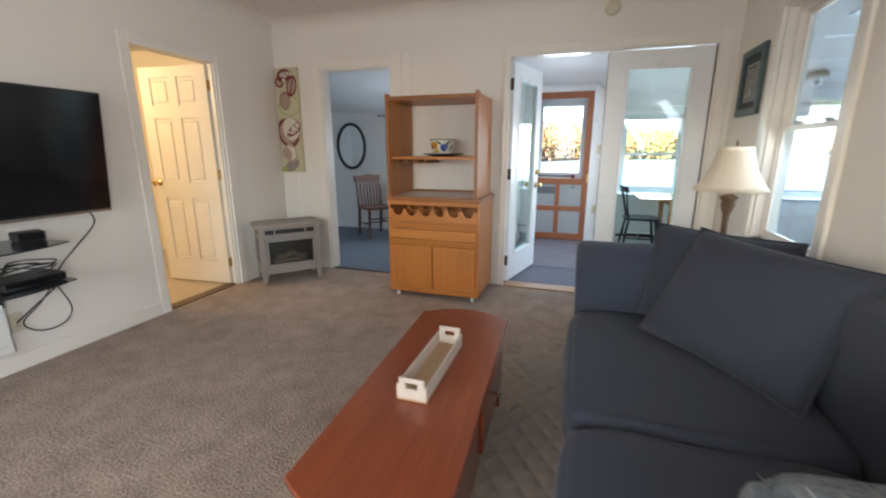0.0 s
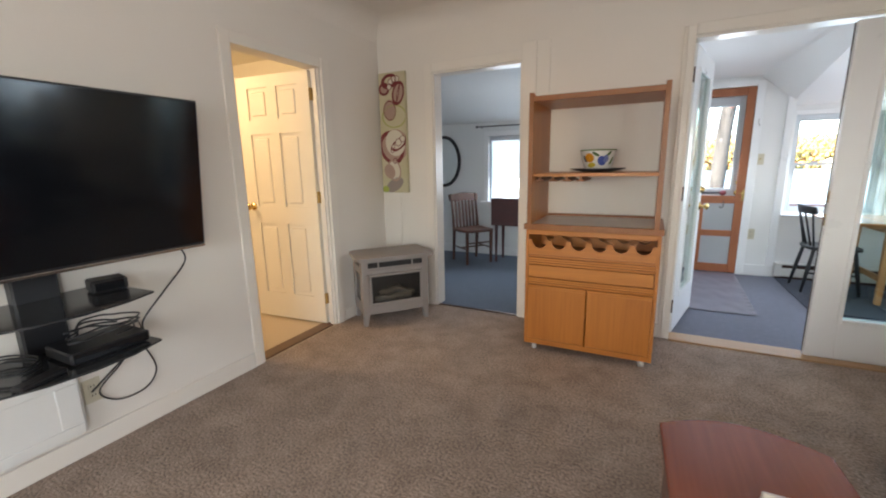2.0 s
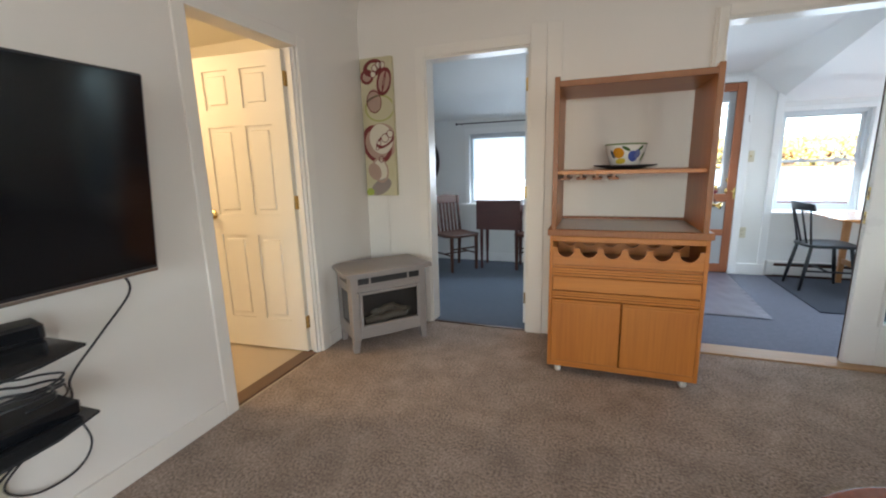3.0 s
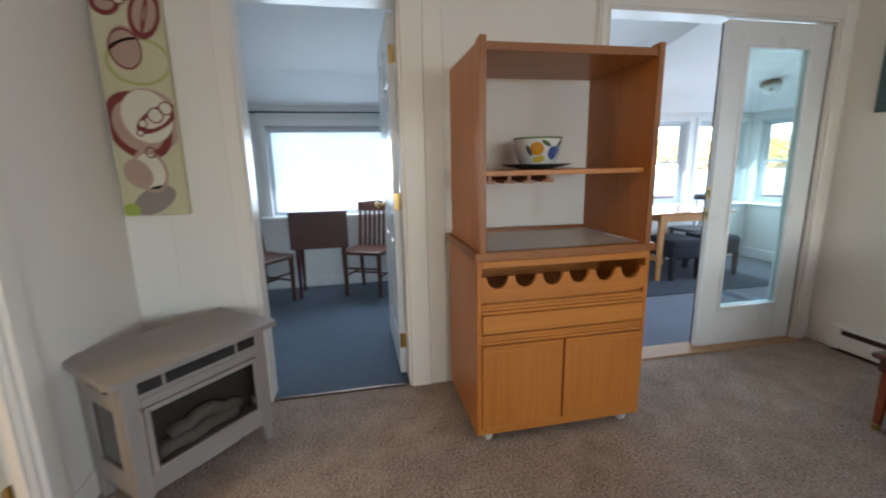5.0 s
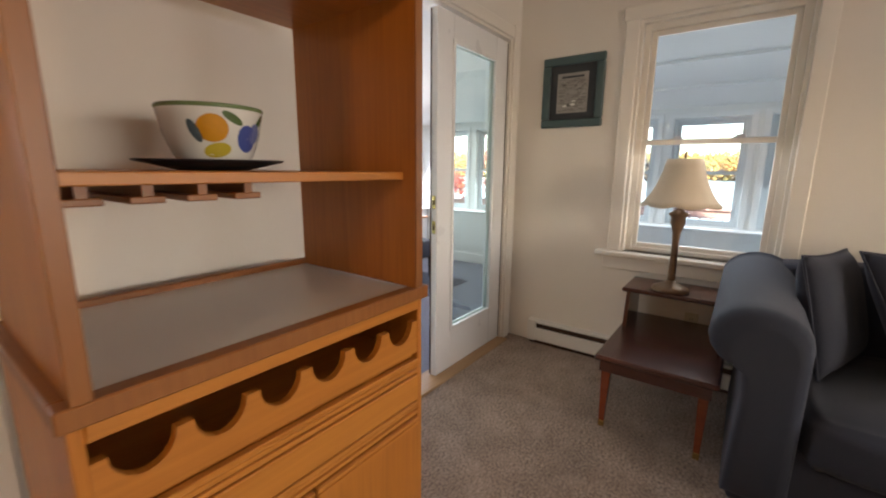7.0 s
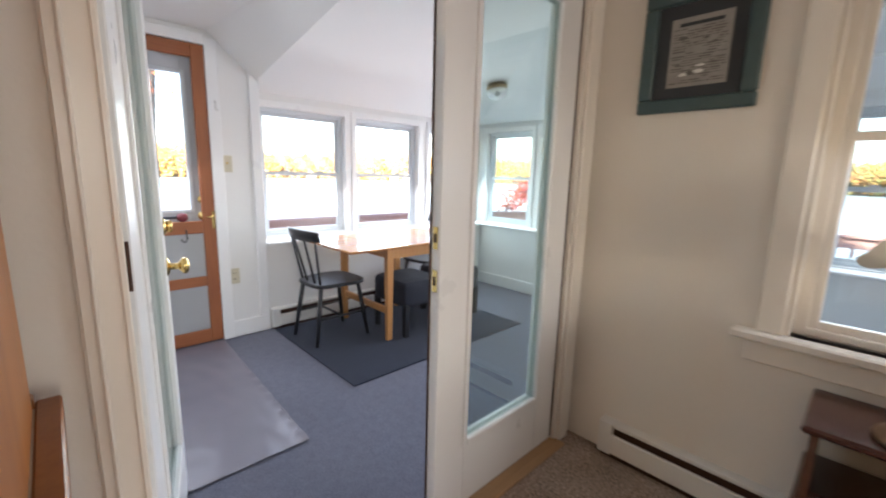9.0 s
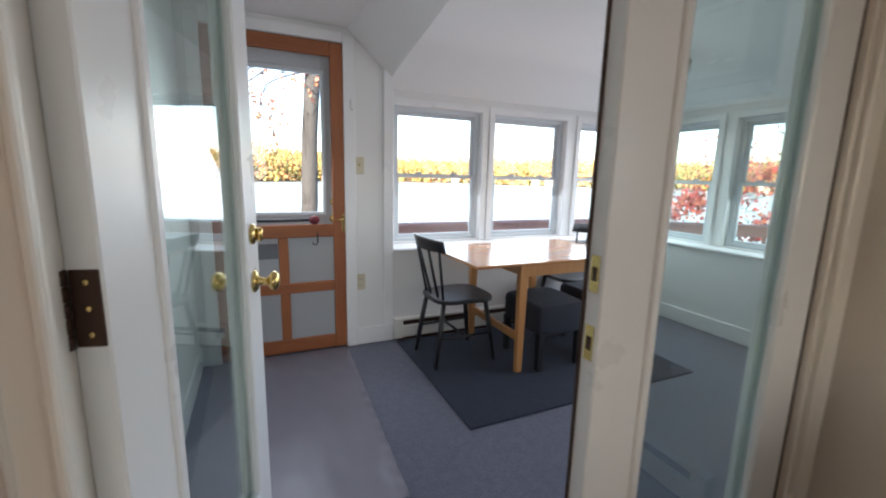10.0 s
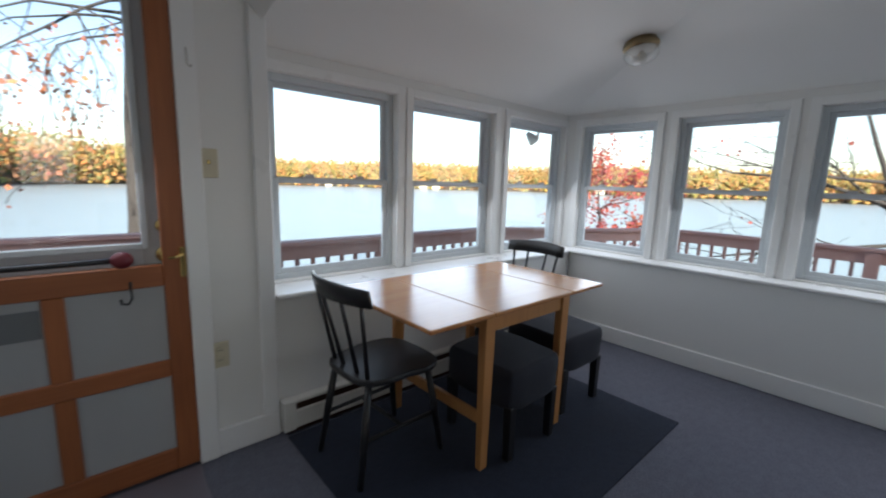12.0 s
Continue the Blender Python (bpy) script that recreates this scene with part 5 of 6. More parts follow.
def sofa():
    s = thing("sofa", "slate blue upholstered sofa with rolled arms", "sofa")
    bm = one_box(SX0 + 0.05, SX1 - 0.02, SY0 + 0.04, SY1 - 0.04, 0.03, 0.30, 0.02, segs=2)
    part("base", bm, SOFA, s)
    for y in (SY0 + 0.09, SY1 - 0.09):
        for x in (SX0 + 0.12, SX1 - 0.10):
            part("foot", one_box(x - 0.03, x + 0.03, y - 0.03, y + 0.03, 0, 0.05), DARK_CHAIR, s)
    mid = 1.45
    for a, b, sd in ((SY0 + 0.21, mid - 0.06, 1.0), (mid - 0.06, SY1 - 0.21, 5.0)):
        part("seat_cushion", soft_box(bmesh.new(), SX0, SX1 - 0.13, a, b, 0.255, 0.445, 0.016, 12, 0.008, sd), SOFA, s, "", True)
    # rolled arms: a flat inner face, a round top that leans outwards
    prof = [(-0.13, 0.06), (-0.13, 0.50), (-0.13, 0.66)]
    prof += [(0.0175 + 0.1475 * math.cos(a), 0.665 + 0.115 * math.sin(a)) for a in (math.pi * (1 - k / 12 * 1.22) for k in range(13))]
    prof += [(0.065, 0.56), (0.045, 0.46), (0.055, 0.30), (0.065, 0.06)]
    for flip in (1, -1):
        q = bmesh.new()
        n = 12
        rows = []
        base = SY1 - 0.085 if flip > 0 else SY0 + 0.085
        for i in range(n + 1):
            u = i / n
            x = SX0 + 0.03 + u * (SX1 - SX0 - 0.05)
            if i == 0:
                for shrink, dx in ((0.62, -0.022), (0.86, -0.018), (0.965, -0.004)):
                    rows.append([q.verts.new((x + dx + 0.03 * (0.78 - z), base + flip * ((y + 0.03) * shrink - 0.03), 0.42 + (z - 0.42) * (0.55 + 0.45 * shrink))) for y, z in prof])
            rows.append([q.verts.new((x + 0.03 + 0.03 * (0.78 - z) * (i == 0), base + flip * y, z + (0.05 * u * u) * (z > 0.5))) for y, z in prof])
        m = len(prof)
        for r0, r1 in zip(rows, rows[1:]):
            for k in range(m):
                q.faces.new((r0[k], r0[(k + 1) % m], r1[(k + 1) % m], r1[k]))
        bmesh.ops.recalc_face_normals(q, faces=q.faces)
        for r in (rows[0], rows[-1]):
            q.faces.new(r)
        arm = part("arm", q, SOFA, s, "", True)
        for f in arm.data.polygons:
            if len(f.vertices) > 4:
                f.use_smooth = False
    bm = bmesh.new()
    soft_box(bm, SX1 - 0.12, SX1 + 0.07, SY0 + 0.05, SY1 - 0.05, 0.25, 0.82, 0.01, 12, 0, 9.0)
    part("backrest", bm, SOFA, s, "", True)


sofa()
pillow("throw_pillow", pose(0.82, 2.28, 0.675, -14, 3, -20), "dark charcoal pillow leaning on the sofa arm", 0.29, 0.235, 0.07, 1.0, PILLOW)
pillow("throw_pillow", pose(0.822, 1.925, 0.688, -32, 4, -50), "large charcoal pillow leaning on the sofa", 0.325, 0.262, 0.085, 4.0, PILLOW)


throw = thing("throw_blanket", "folded pale blue-grey ribbed throw blanket on the sofa", "blanket")
bm = soft_box(bmesh.new(), 0.49, 1.0, 0.36, 0.895, 0.44, 0.755, 0.03, 12, 0, 12.0, 0.6)
part("folded_cloth", bm, surface("ribbed_throw_knit", (0.13, 0.165, 0.20), 0.95, wear=0.3, patch=14, grain=60, bump=0.6, depth=0.008, sheen=0.3), throw, "", True)
bm = bmesh.new()
for k in range(9):
    x = 0.55 + k * 0.049
    tube(bm, [(x, 0.90, 0.50), (x, 0.90, 0.655), (x, 0.835, 0.76), (x, 0.675, 0.783), (x, 0.545, 0.785), (x, 0.445, 0.765)], [0.006, 0.012, 0.013, 0.013, 0.013, 0.006], 7)
part("rib", bm, surface("ribbed_throw_rib", (0.15, 0.185, 0.22), 0.95, wear=0.3, patch=14, grain=90, bump=0.5, sheen=0.3), throw, "", True)


def quilted_mat():
    """A thin mat with raised diamonds."""
    x0, x1, y0, y1 = -0.22, 0.62, 0.75, 2.55
    nx, ny = 104, 220
    bm = bmesh.new()
    rows = []
    for j in range(ny + 1):
        row = []
        for i in range(nx + 1):
            x, y = x0 + (x1 - x0) * i / nx, y0 + (y1 - y0) * j / ny
            u, v = (x + y * 0.72) / 0.105, (x - y * 0.72) / 0.105
            d = min(abs(u - round(u)), abs(v - round(v)))
            edge = min(x - x0, x1 - x, y - y0, y1 - y)
            z = 0.006 + 0.012 * min(1, d / 0.30) ** 0.6 if edge > 0.03 else 0.014
            row.append(bm.verts.new((x, y, z if 0 < i < nx and 0 < j < ny else 0.001)))
        rows.append(row)
    for a, b in zip(rows, rows[1:]):
        for i in range(nx):
            bm.faces.new((a[i], a[i + 1], b[i + 1], b[i]))
    tagged(part("quilted_mat", bm, QUILT, smooth=True), "taupe quilted floor mat with stitched diamonds", "mat")


quilted_mat()


def end_table():
    t = thing("step_end_table", "dark mahogany two-tier end table beside the sofa", "end table", pose(0.845, 2.868, 0))
    part("lower_top", one_box(-0.40, 0.385, -0.25, 0.25, 0.345, 0.372, 0.008), MAHOGANY, t)
    bm = bmesh.new()
    box(bm, -0.37, 0.38, -0.228, -0.208, 0.285, 0.345)
    box(bm, -0.37, 0.38, 0.208, 0.228, 0.285, 0.345)
    box(bm, -0.37, -0.353, -0.208, 0.208, 0.285, 0.345)
    box(bm, 0.363, 0.38, -0.208, 0.208, 0.285, 0.345)
    part("apron", bm, MAHOGANY, t)
    for x in (-0.34, 0.35):
        for y in (-0.20, 0.20):
            bm = box(bmesh.new(), x - 0.022, x + 0.022, y - 0.022, y + 0.022, 0.03, 0.345, 0.003)
            for v in bm.verts:
                if v.co.z < 0.1:
                    v.co.x, v.co.y = x + (v.co.x - x) * 0.55 + (0.02 if x > 0 else -0.02), y + (v.co.y - y) * 0.55
            lg = part("leg", bm, CHERRY, t)
            part("ferrule", one_box(x - 0.013 + (0.02 if x > 0 else -0.02), x + 0.013 + (0.02 if x > 0 else -0.02), y - 0.013, y + 0.013, 0, 0.032, 0.002), BRASS, lg)
    for y in (-0.235, 0.215):
        bm = bmesh.new()
        prism(bm, [(0.07, 0.372), (0.375, 0.372), (0.375, 0.57), (0.11, 0.57)], 0.02, pose(0, y, 0))
        part("riser", bm, MAHOGANY, t)
    part("upper_top", one_box(0.07, 0.385, -0.255, 0.255, 0.57, 0.593, 0.007), MAHOGANY, t)


end_table()


def table_lamp():
    l = thing("table_lamp", "bronze table lamp with a cream bell shade", "lamp", pose(1.01, 2.90, 0.593))
    bm = bmesh.new()
    lathe(bm, [(0.088, 0), (0.092, 0.008), (0.086, 0.020), (0.062, 0.030), (0.045, 0.040), (0.030, 0.046), (0.018, 0.060)], 28)
    part("base", bm, BRONZE, l, "", True)
    bm = bmesh.new()
    lathe(bm, [(0.018, 0.055), (0.022, 0.075), (0.017, 0.085), (0.019, 0.10), (0.016, 0.28), (0.020, 0.30), (0.017, 0.31), (0.026, 0.335), (0.037, 0.372), (0.034, 0.395), (0.048, 0.412), (0.048, 0.418), (0.022, 0.432), (0.010, 0.445), (0.010, 0.50)], 20)
    part("column", bm, BRONZE, l, "", True)
    prof = [(0.182, 0.462), (0.162, 0.484), (0.138, 0.52), (0.116, 0.565), (0.099, 0.615), (0.087, 0.665), (0.080, 0.695)]
    bm = bmesh.new()
    n = 48
    rings = []
    for r, z in prof + [(r - 0.003, z) for r, z in prof[::-1]]:
        rings.append([bm.verts.new((r * (1 + 0.028 * abs(math.cos(4 * a))) * math.cos(a), r * (1 + 0.028 * abs(math.cos(4 * a))) * math.sin(a), z - 0.012 * abs(math.sin(4 * a)) * (z < 0.47))) for a in (2 * math.pi * k / n for k in range(n))])
    for i in range(len(rings)):
        p, q = rings[i], rings[(i + 1) % len(rings)]
        for k in range(n):
            bm.faces.new((p[k], p[(k + 1) % n], q[(k + 1) % n], q[k]))
    part("shade", bm, SHADE_CLOTH, l, "cream fabric bell shade", True)
    bm = bmesh.new()
    lathe(bm, [(0.002, 0.50), (0.003, 0.700), (0.006, 0.704), (0.008, 0.714), (0.004, 0.730), (0.001, 0.736)], 12)
    part("finial", bm, BRONZE, l, "", True)
    bm = bmesh.new()
    for a in (0, 1, 2):
        tube(bm, [(0, 0, 0.694), (0.082 * math.cos(a * 2.094), 0.082 * math.sin(a * 2.094), 0.692)], 0.0025, 6)
    part("spider", bm, BRASS, l)


table_lamp()
pic = thing("framed_print", "teal framed print with a dark mount on the wall", "picture", pose(E, 3.593, 1.712, 0, 0, -90))
bm = bmesh.new()
for a in ((-0.195, 0.195, 0.165, 0.215), (-0.195, 0.195, -0.215, -0.165), (-0.195, -0.145, -0.165, 0.165), (0.145, 0.195, -0.165, 0.165)):
    box(bm, a[0], a[1], -0.026, 0, a[2], a[3], 0.006)
part("frame", bm, TEAL, pic)
part("mount", one_box(-0.145, 0.145, -0.010, -0.002, -0.165, 0.165), NIGHT_MAT, pic)
PRINT_INK = surface("grey_print_ink", (0.16, 0.15, 0.14), 0.8, wear=0.3, patch=30, grain=120)
paper = part("print", one_box(-0.098, 0.098, -0.013, -0.0101, -0.125, 0.115), surface("grey_print_paper", (0.42, 0.40, 0.37), 0.7, wear=0.45, patch=22, grain=120, bump=0.05), pic, "grey printed sheet with dark figures")
rng = random.Random(4)
part("print_heading", one_box(-0.07, 0.07, -0.0138, -0.0128, 0.085, 0.097), NIGHT_MAT, paper)
z = 0.078
while z > -0.115:
    x = -0.088
    while x < 0.08:
        w = rng.uniform(0.012, 0.045)
        if rng.random() < 0.78:
            part("print_line", one_box(x, min(0.088, x + w), -0.0134, -0.0128, z - rng.uniform(0.002, 0.0045), z), PRINT_INK, paper)
        x += w + 0.006
    z -= 0.0085
for k in range(9):
    w, h = rng.uniform(0.020, 0.045), rng.uniform(0.008, 0.018)
    x, z = rng.uniform(-0.08, 0.075 - w), rng.uniform(-0.10, 0.05)
    bm = bmesh.new()
    n = 11
    prism(bm, [(x + w * (0.5 + 0.5 * math.cos(-6.283 * i / n) * rng.uniform(0.6, 1.0)), z + h * (0.5 + 0.5 * math.sin(-6.283 * i / n) * rng.uniform(0.6, 1.0))) for i in range(n)], 0.0005, pose(0, -0.0140 - 0.0001 * k, 0))
    part("print_figure", bm, PRINT_INK if k % 3 else PLASTIC_WHITE, paper)
det = thing("smoke_detector", "round yellowed smoke detector high on the wall", "smoke detector", pose(0.35, N, 2.355, 90, 0, 0))
bm = bmesh.new()
lathe(bm, [(0.060, 0), (0.060, 0.012), (0.052, 0.028), (0.030, 0.034), (0.001, 0.035)], 28)
part("cover", bm, IVORY, det, "", True)


def baseboard_heater(name, m, length, label):
    h = thing(name, label, "heater", m)
    bm = bmesh.new()
    box(bm, 0, length, -0.055, 0, 0.025, 0.115, 0.004)
    box(bm, 0, length, -0.030, 0, 0.115, 0.150)
    box(bm, 0, length, -0.050, 0, 0.150, 0.168, 0.003)
    part("casing", bm, PLASTIC_WHITE, h)
    part("grille", one_box(0.06, length - 0.02, -0.045, -0.030, 0.117, 0.149), DARK_METAL, h, "dark heating slot")
    part("end_cap", one_box(-0.004, 0.055, -0.059, 0, 0.02, 0.170, 0.003), PLASTIC_WHITE, h)
    # Solid dark bar drawn for the shade below the casing.
    part("foot_gap_shade", one_box(0.01, length, -0.04, -0.002, 0.0, 0.026), DARK_METAL, h)


baseboard_heater("baseboard_heater", pose(E, 3.79, 0, 0, 0, -90), 1.25, "white electric baseboard heater under the window")
baseboard_heater("baseboard_heater", pose(0.665, PN, 0), 1.9, "white electric baseboard heater on the porch wall")


# ---- den ----
mir = thing("oval_mirror", "oval wall mirror in a dark beaded frame", "mirror", pose(-3.36, DEN_Y, 1.33))
bm = bmesh.new()
ring = [(0.245 * math.cos(a), -0.014, 0.345 * math.sin(a)) for a in (2 * math.pi * k / 48 for k in range(49))]
tube(bm, ring, 0.024, 10, False)
part("frame", bm, BLACK, mir, "dark wooden oval frame", True)
bm = bmesh.new()
prism(bm, [(0.245 * math.cos(a), 0.345 * math.sin(a)) for a in (2 * math.pi * k / 48 for k in range(48))], 0.006, pose(0, -0.010, 0))
part("glass", bm, MIRROR, mir)
rod = thing("curtain_rod", "thin black curtain rod above the den window", "curtain rod", pose(-1.9, DEN_Y - 0.07, 1.785))
part("rod", tube(bmesh.new(), [(-0.92, 0, 0), (0.92, 0, 0)], 0.007, 10), BLACK, rod, "", True)
for x in (-0.92, 0.92):
    bm = bmesh.new()
    bmesh.ops.create_uvsphere(bm, u_segments=12, v_segments=8, radius=0.016)
    bmesh.ops.translate(bm, vec=(x, 0, 0), verts=bm.verts)
    part("finial", bm, BLACK, rod, "", True)
for x in (-0.86, 0.10, 0.86):
    part("bracket", tube(bmesh.new(), [(x, 0, -0.008), (x, 0.04, -0.012), (x, 0.07, -0.012)], 0.005, 8), BLACK, rod)
shd = thing("roller_shade", "grey shade roll with an added white glare sheet below", "window shade", pose(-1.915, DEN_Y - 0.012, 1.60))
part("cloth_roll", one_box(-0.735, 0.735, 0.018, 0.05, 0, 0.055, 0.008), DOOR_GREY, shd)


# Added white sheet: stands for the blown-out daylight in the den pane.
m, nodes, links, bsdf = tree_of("white_glare_sheet")
bsdf.inputs["Base Color"].default_value = (0.93, 0.92, 0.90, 1)
bsdf.inputs["Roughness"].default_value = 0.9
glow, half = nodes.new("ShaderNodeBsdfTranslucent"), nodes.new("ShaderNodeMixShader")
glow.inputs[0].default_value = (0.98, 0.96, 0.94, 1)
half.inputs[0].default_value = 0.9
bumped(nodes, links, bsdf, noise_of(nodes, links, 400, 2), 0.15, 0.001)
links.new(bsdf.outputs[0], half.inputs[1])
links.new(glow.outputs[0], half.inputs[2])
links.new(half.outputs[0], nodes["Material Output"].inputs["Surface"])
cloth = part("cloth", one_box(-0.712, 0.712, 0.030, 0.032, -0.79, 0.002), m, shd, "added white sheet standing for blown-out daylight in the pane")


def slat_chair(m, label):
    c = thing("slat_back_chair", label, "chair", m, "den chairs")
    bm = soft_box(bmesh.new(), -0.21, 0.22, -0.215, 0.215, 0.415, 0.455, 0.004, 6, 0.012)
    part("seat", bm, DARK_CHAIR, c, "", True)
    for x, y, lean in ((0.18, -0.18, 0), (0.18, 0.18, 0), (-0.18, -0.18, 1), (-0.18, 0.18, 1)):
        bm = bmesh.new()
        tube(bm, [(x - 0.03 * lean, y, 0), (x, y, 0.42)], [0.018, 0.024], 8)
        part("leg", bm, DARK_CHAIR, c)
    for y in (-0.185, 0.185):
        bm = bmesh.new()
        tube(bm, [(-0.18, y, 0.42), (-0.20, y, 0.60), (-0.25, y * 1.02, 0.90)], [0.022, 0.018, 0.016], 8)
        part("back_post", bm, DARK_CHAIR, c)
    bm = bmesh.new()
    prism(bm, [(-0.215, 0.0), (0.215, 0.0), (0.225, 0.09), (0.0, 0.115), (-0.225, 0.09)], 0.022)
    bmesh.ops.transform(bm, matrix=pose(-0.23, 0, 0.805, 0, -14, 0) @ pose(0, 0, 0, 0, 0, 90), verts=bm.verts)
    part("crest_rail", bm, DARK_CHAIR, c)
    for k in range(6):
        y = -0.13 + k * 0.052
        bm = bmesh.new()
        box(bm, -0.006, 0.006, y - 0.013, y + 0.013, 0, 0.40, 0, pose(-0.185, 0, 0.44, 0, -8, 0))
        part("slat", bm, DARK_CHAIR, c)
    for a, b, z in (((-0.18, -0.18), (0.18, -0.18), 0.20), ((-0.18, 0.18), (0.18, 0.18), 0.20), ((0.0, -0.18), (0.0, 0.18), 0.20), ((0.18, -0.18), (0.18, 0.18), 0.28)):
        part("stretcher", tube(bmesh.new(), [(*a, z), (*b, z)], 0.010, 8), DARK_CHAIR, c)
    return c


chair = slat_chair(pose(-2.72, 5.78, -0.006, 0, 0, -38), "dark walnut slat-back chair beside the desk")
copy_thing(chair, pose(-1.73, 5.93, -0.006, 0, 0, -116))


def drop_leaf_desk():
    d = thing("drop_leaf_desk", "dark red mahogany drop-leaf table under the window", "table", pose(-2.19, 5.98, -0.006))
    part("tabletop", one_box(-0.265, 0.265, -0.18, 0.20, 0.835, 0.855, 0.005), RED_DESK, d)
    part("drop_leaf", one_box(-0.265, 0.265, -0.205, -0.186, 0.50, 0.853, 0.005), RED_DESK, d)
    bm = bmesh.new()
    box(bm, -0.23, 0.23, -0.15, -0.13, 0.70, 0.835)
    box(bm, -0.23, 0.23, 0.15, 0.17, 0.70, 0.835)
    box(bm, -0.23, -0.21, -0.13, 0.15, 0.70, 0.835)
    box(bm, 0.21, 0.23, -0.13, 0.15, 0.70, 0.835)
    part("apron", bm, RED_DESK, d)
    for x in (-0.215, 0.215):
        for y in (-0.135, 0.155):
            bm = bmesh.new()
            lathe(bm, [(0.014, 0), (0.018, 0.03), (0.014, 0.08), (0.020, 0.30), (0.022, 0.55), (0.016, 0.60), (0.024, 0.66), (0.024, 0.835)], 12, (x, y, 0))
            part("leg", bm, RED_DESK, d, "", True)


drop_leaf_desk()

# ---- porch ----
rug = one_box(0.67, 2.31, 5.03, 6.19, -0.002, 0.007, 0.002)
tagged(part("area_rug", rug, NAVY_RUG), "dark navy flat rug under the dining table", "rug")


def plastic_mat():
    bm = bmesh.new()
    nx, ny = 66, 120
    rows = []
    for j in range(ny + 1):
        row = []
        for i in range(nx + 1):
            u, v = i / nx, j / ny
            x = -0.52 + u * (0.77 + 0.06 * v + 0.0015 * math.sin(v * 40) + 0.001 * math.sin(v * 97))
            y = 4.74 + v * 1.49
            z = 0.008 + 0.0035 * noise.noise(Vector((x * 13, y * 6, 0))) + 0.006 * max(0, u - 0.95) / 0.05 * abs(math.sin(v * 43)) * (v < 0.6)
            row.append(bm.verts.new((x, y, z)))
        rows.append(row)
    for a, b in zip(rows, rows[1:]):
        for i in range(nx):
            bm.faces.new((a[i], a[i + 1], b[i + 1], b[i]))
    runner = thing("floor_runner", "crinkled shiny grey runner before the porch door", "mat")
    part("sheet", bm, MAT_PILE, runner, "", True)
    bm = bmesh.new()
    tube(bm, [(-0.52 + 0.77 + 0.06 * v + 0.0015 * math.sin(v * 40) - 0.004, 4.74 + v * 1.49, 0.005 + 0.003 * abs(math.sin(v * 43)) * (v < 0.6)) for v in (k / 60 for k in range(61))], 0.004, 6, False)
    part("hem", bm, MAT_PILE, runner, "", True)


plastic_mat()


def dining_table():
    t = thing("dining_table", "pine drop-leaf dining table with a glossy top", "table", pose(1.50, 5.77, 0.007))
    for x0, x1 in ((-0.62, -0.285), (-0.283, 0.283), (0.285, 0.57)):
        part("tabletop_leaf", one_box(x0, x1, -0.37, 0.37, 0.700, 0.718, 0.004), PINE, t)
    bm = bmesh.new()
    box(bm, -0.255, 0.265, -0.325, -0.305, 0.62, 0.70)
    box(bm, -0.255, 0.265, 0.305, 0.325, 0.62, 0.70)
    box(bm, -0.265, -0.245, -0.305, 0.305, 0.62, 0.70)
    box(bm, 0.255, 0.275, -0.305, 0.305, 0.62, 0.70)
    part("apron", bm, PINE_LEG, t)
    for x in (-0.27, 0.28):
        for y in (-0.315, 0.315):
            bm = box(bmesh.new(), x - 0.030, x + 0.030, y - 0.022, y + 0.022, 0, 0.70, 0.003)
            for v in bm.verts:
                if v.co.z < 0.1:
                    v.co.x, v.co.y = x + (v.co.x - x) * 0.7, y + (v.co.y - y) * 0.7
            part("leg", bm, PINE_LEG, t)
        part("stretcher", one_box(x - 0.012, x + 0.012, -0.293, 0.293, 0.20, 0.25, 0.003), PINE_LEG, t)
    for y in (-0.33, 0.33):
        for x in (-0.40, 0.40):
            part("leaf_support", one_box(min(x, x * 0.65), max(x, x * 0.65), y * 0.7 - 0.012, y * 0.7 + 0.012, 0.668, 0.699), PINE_LEG, t)


dining_table()


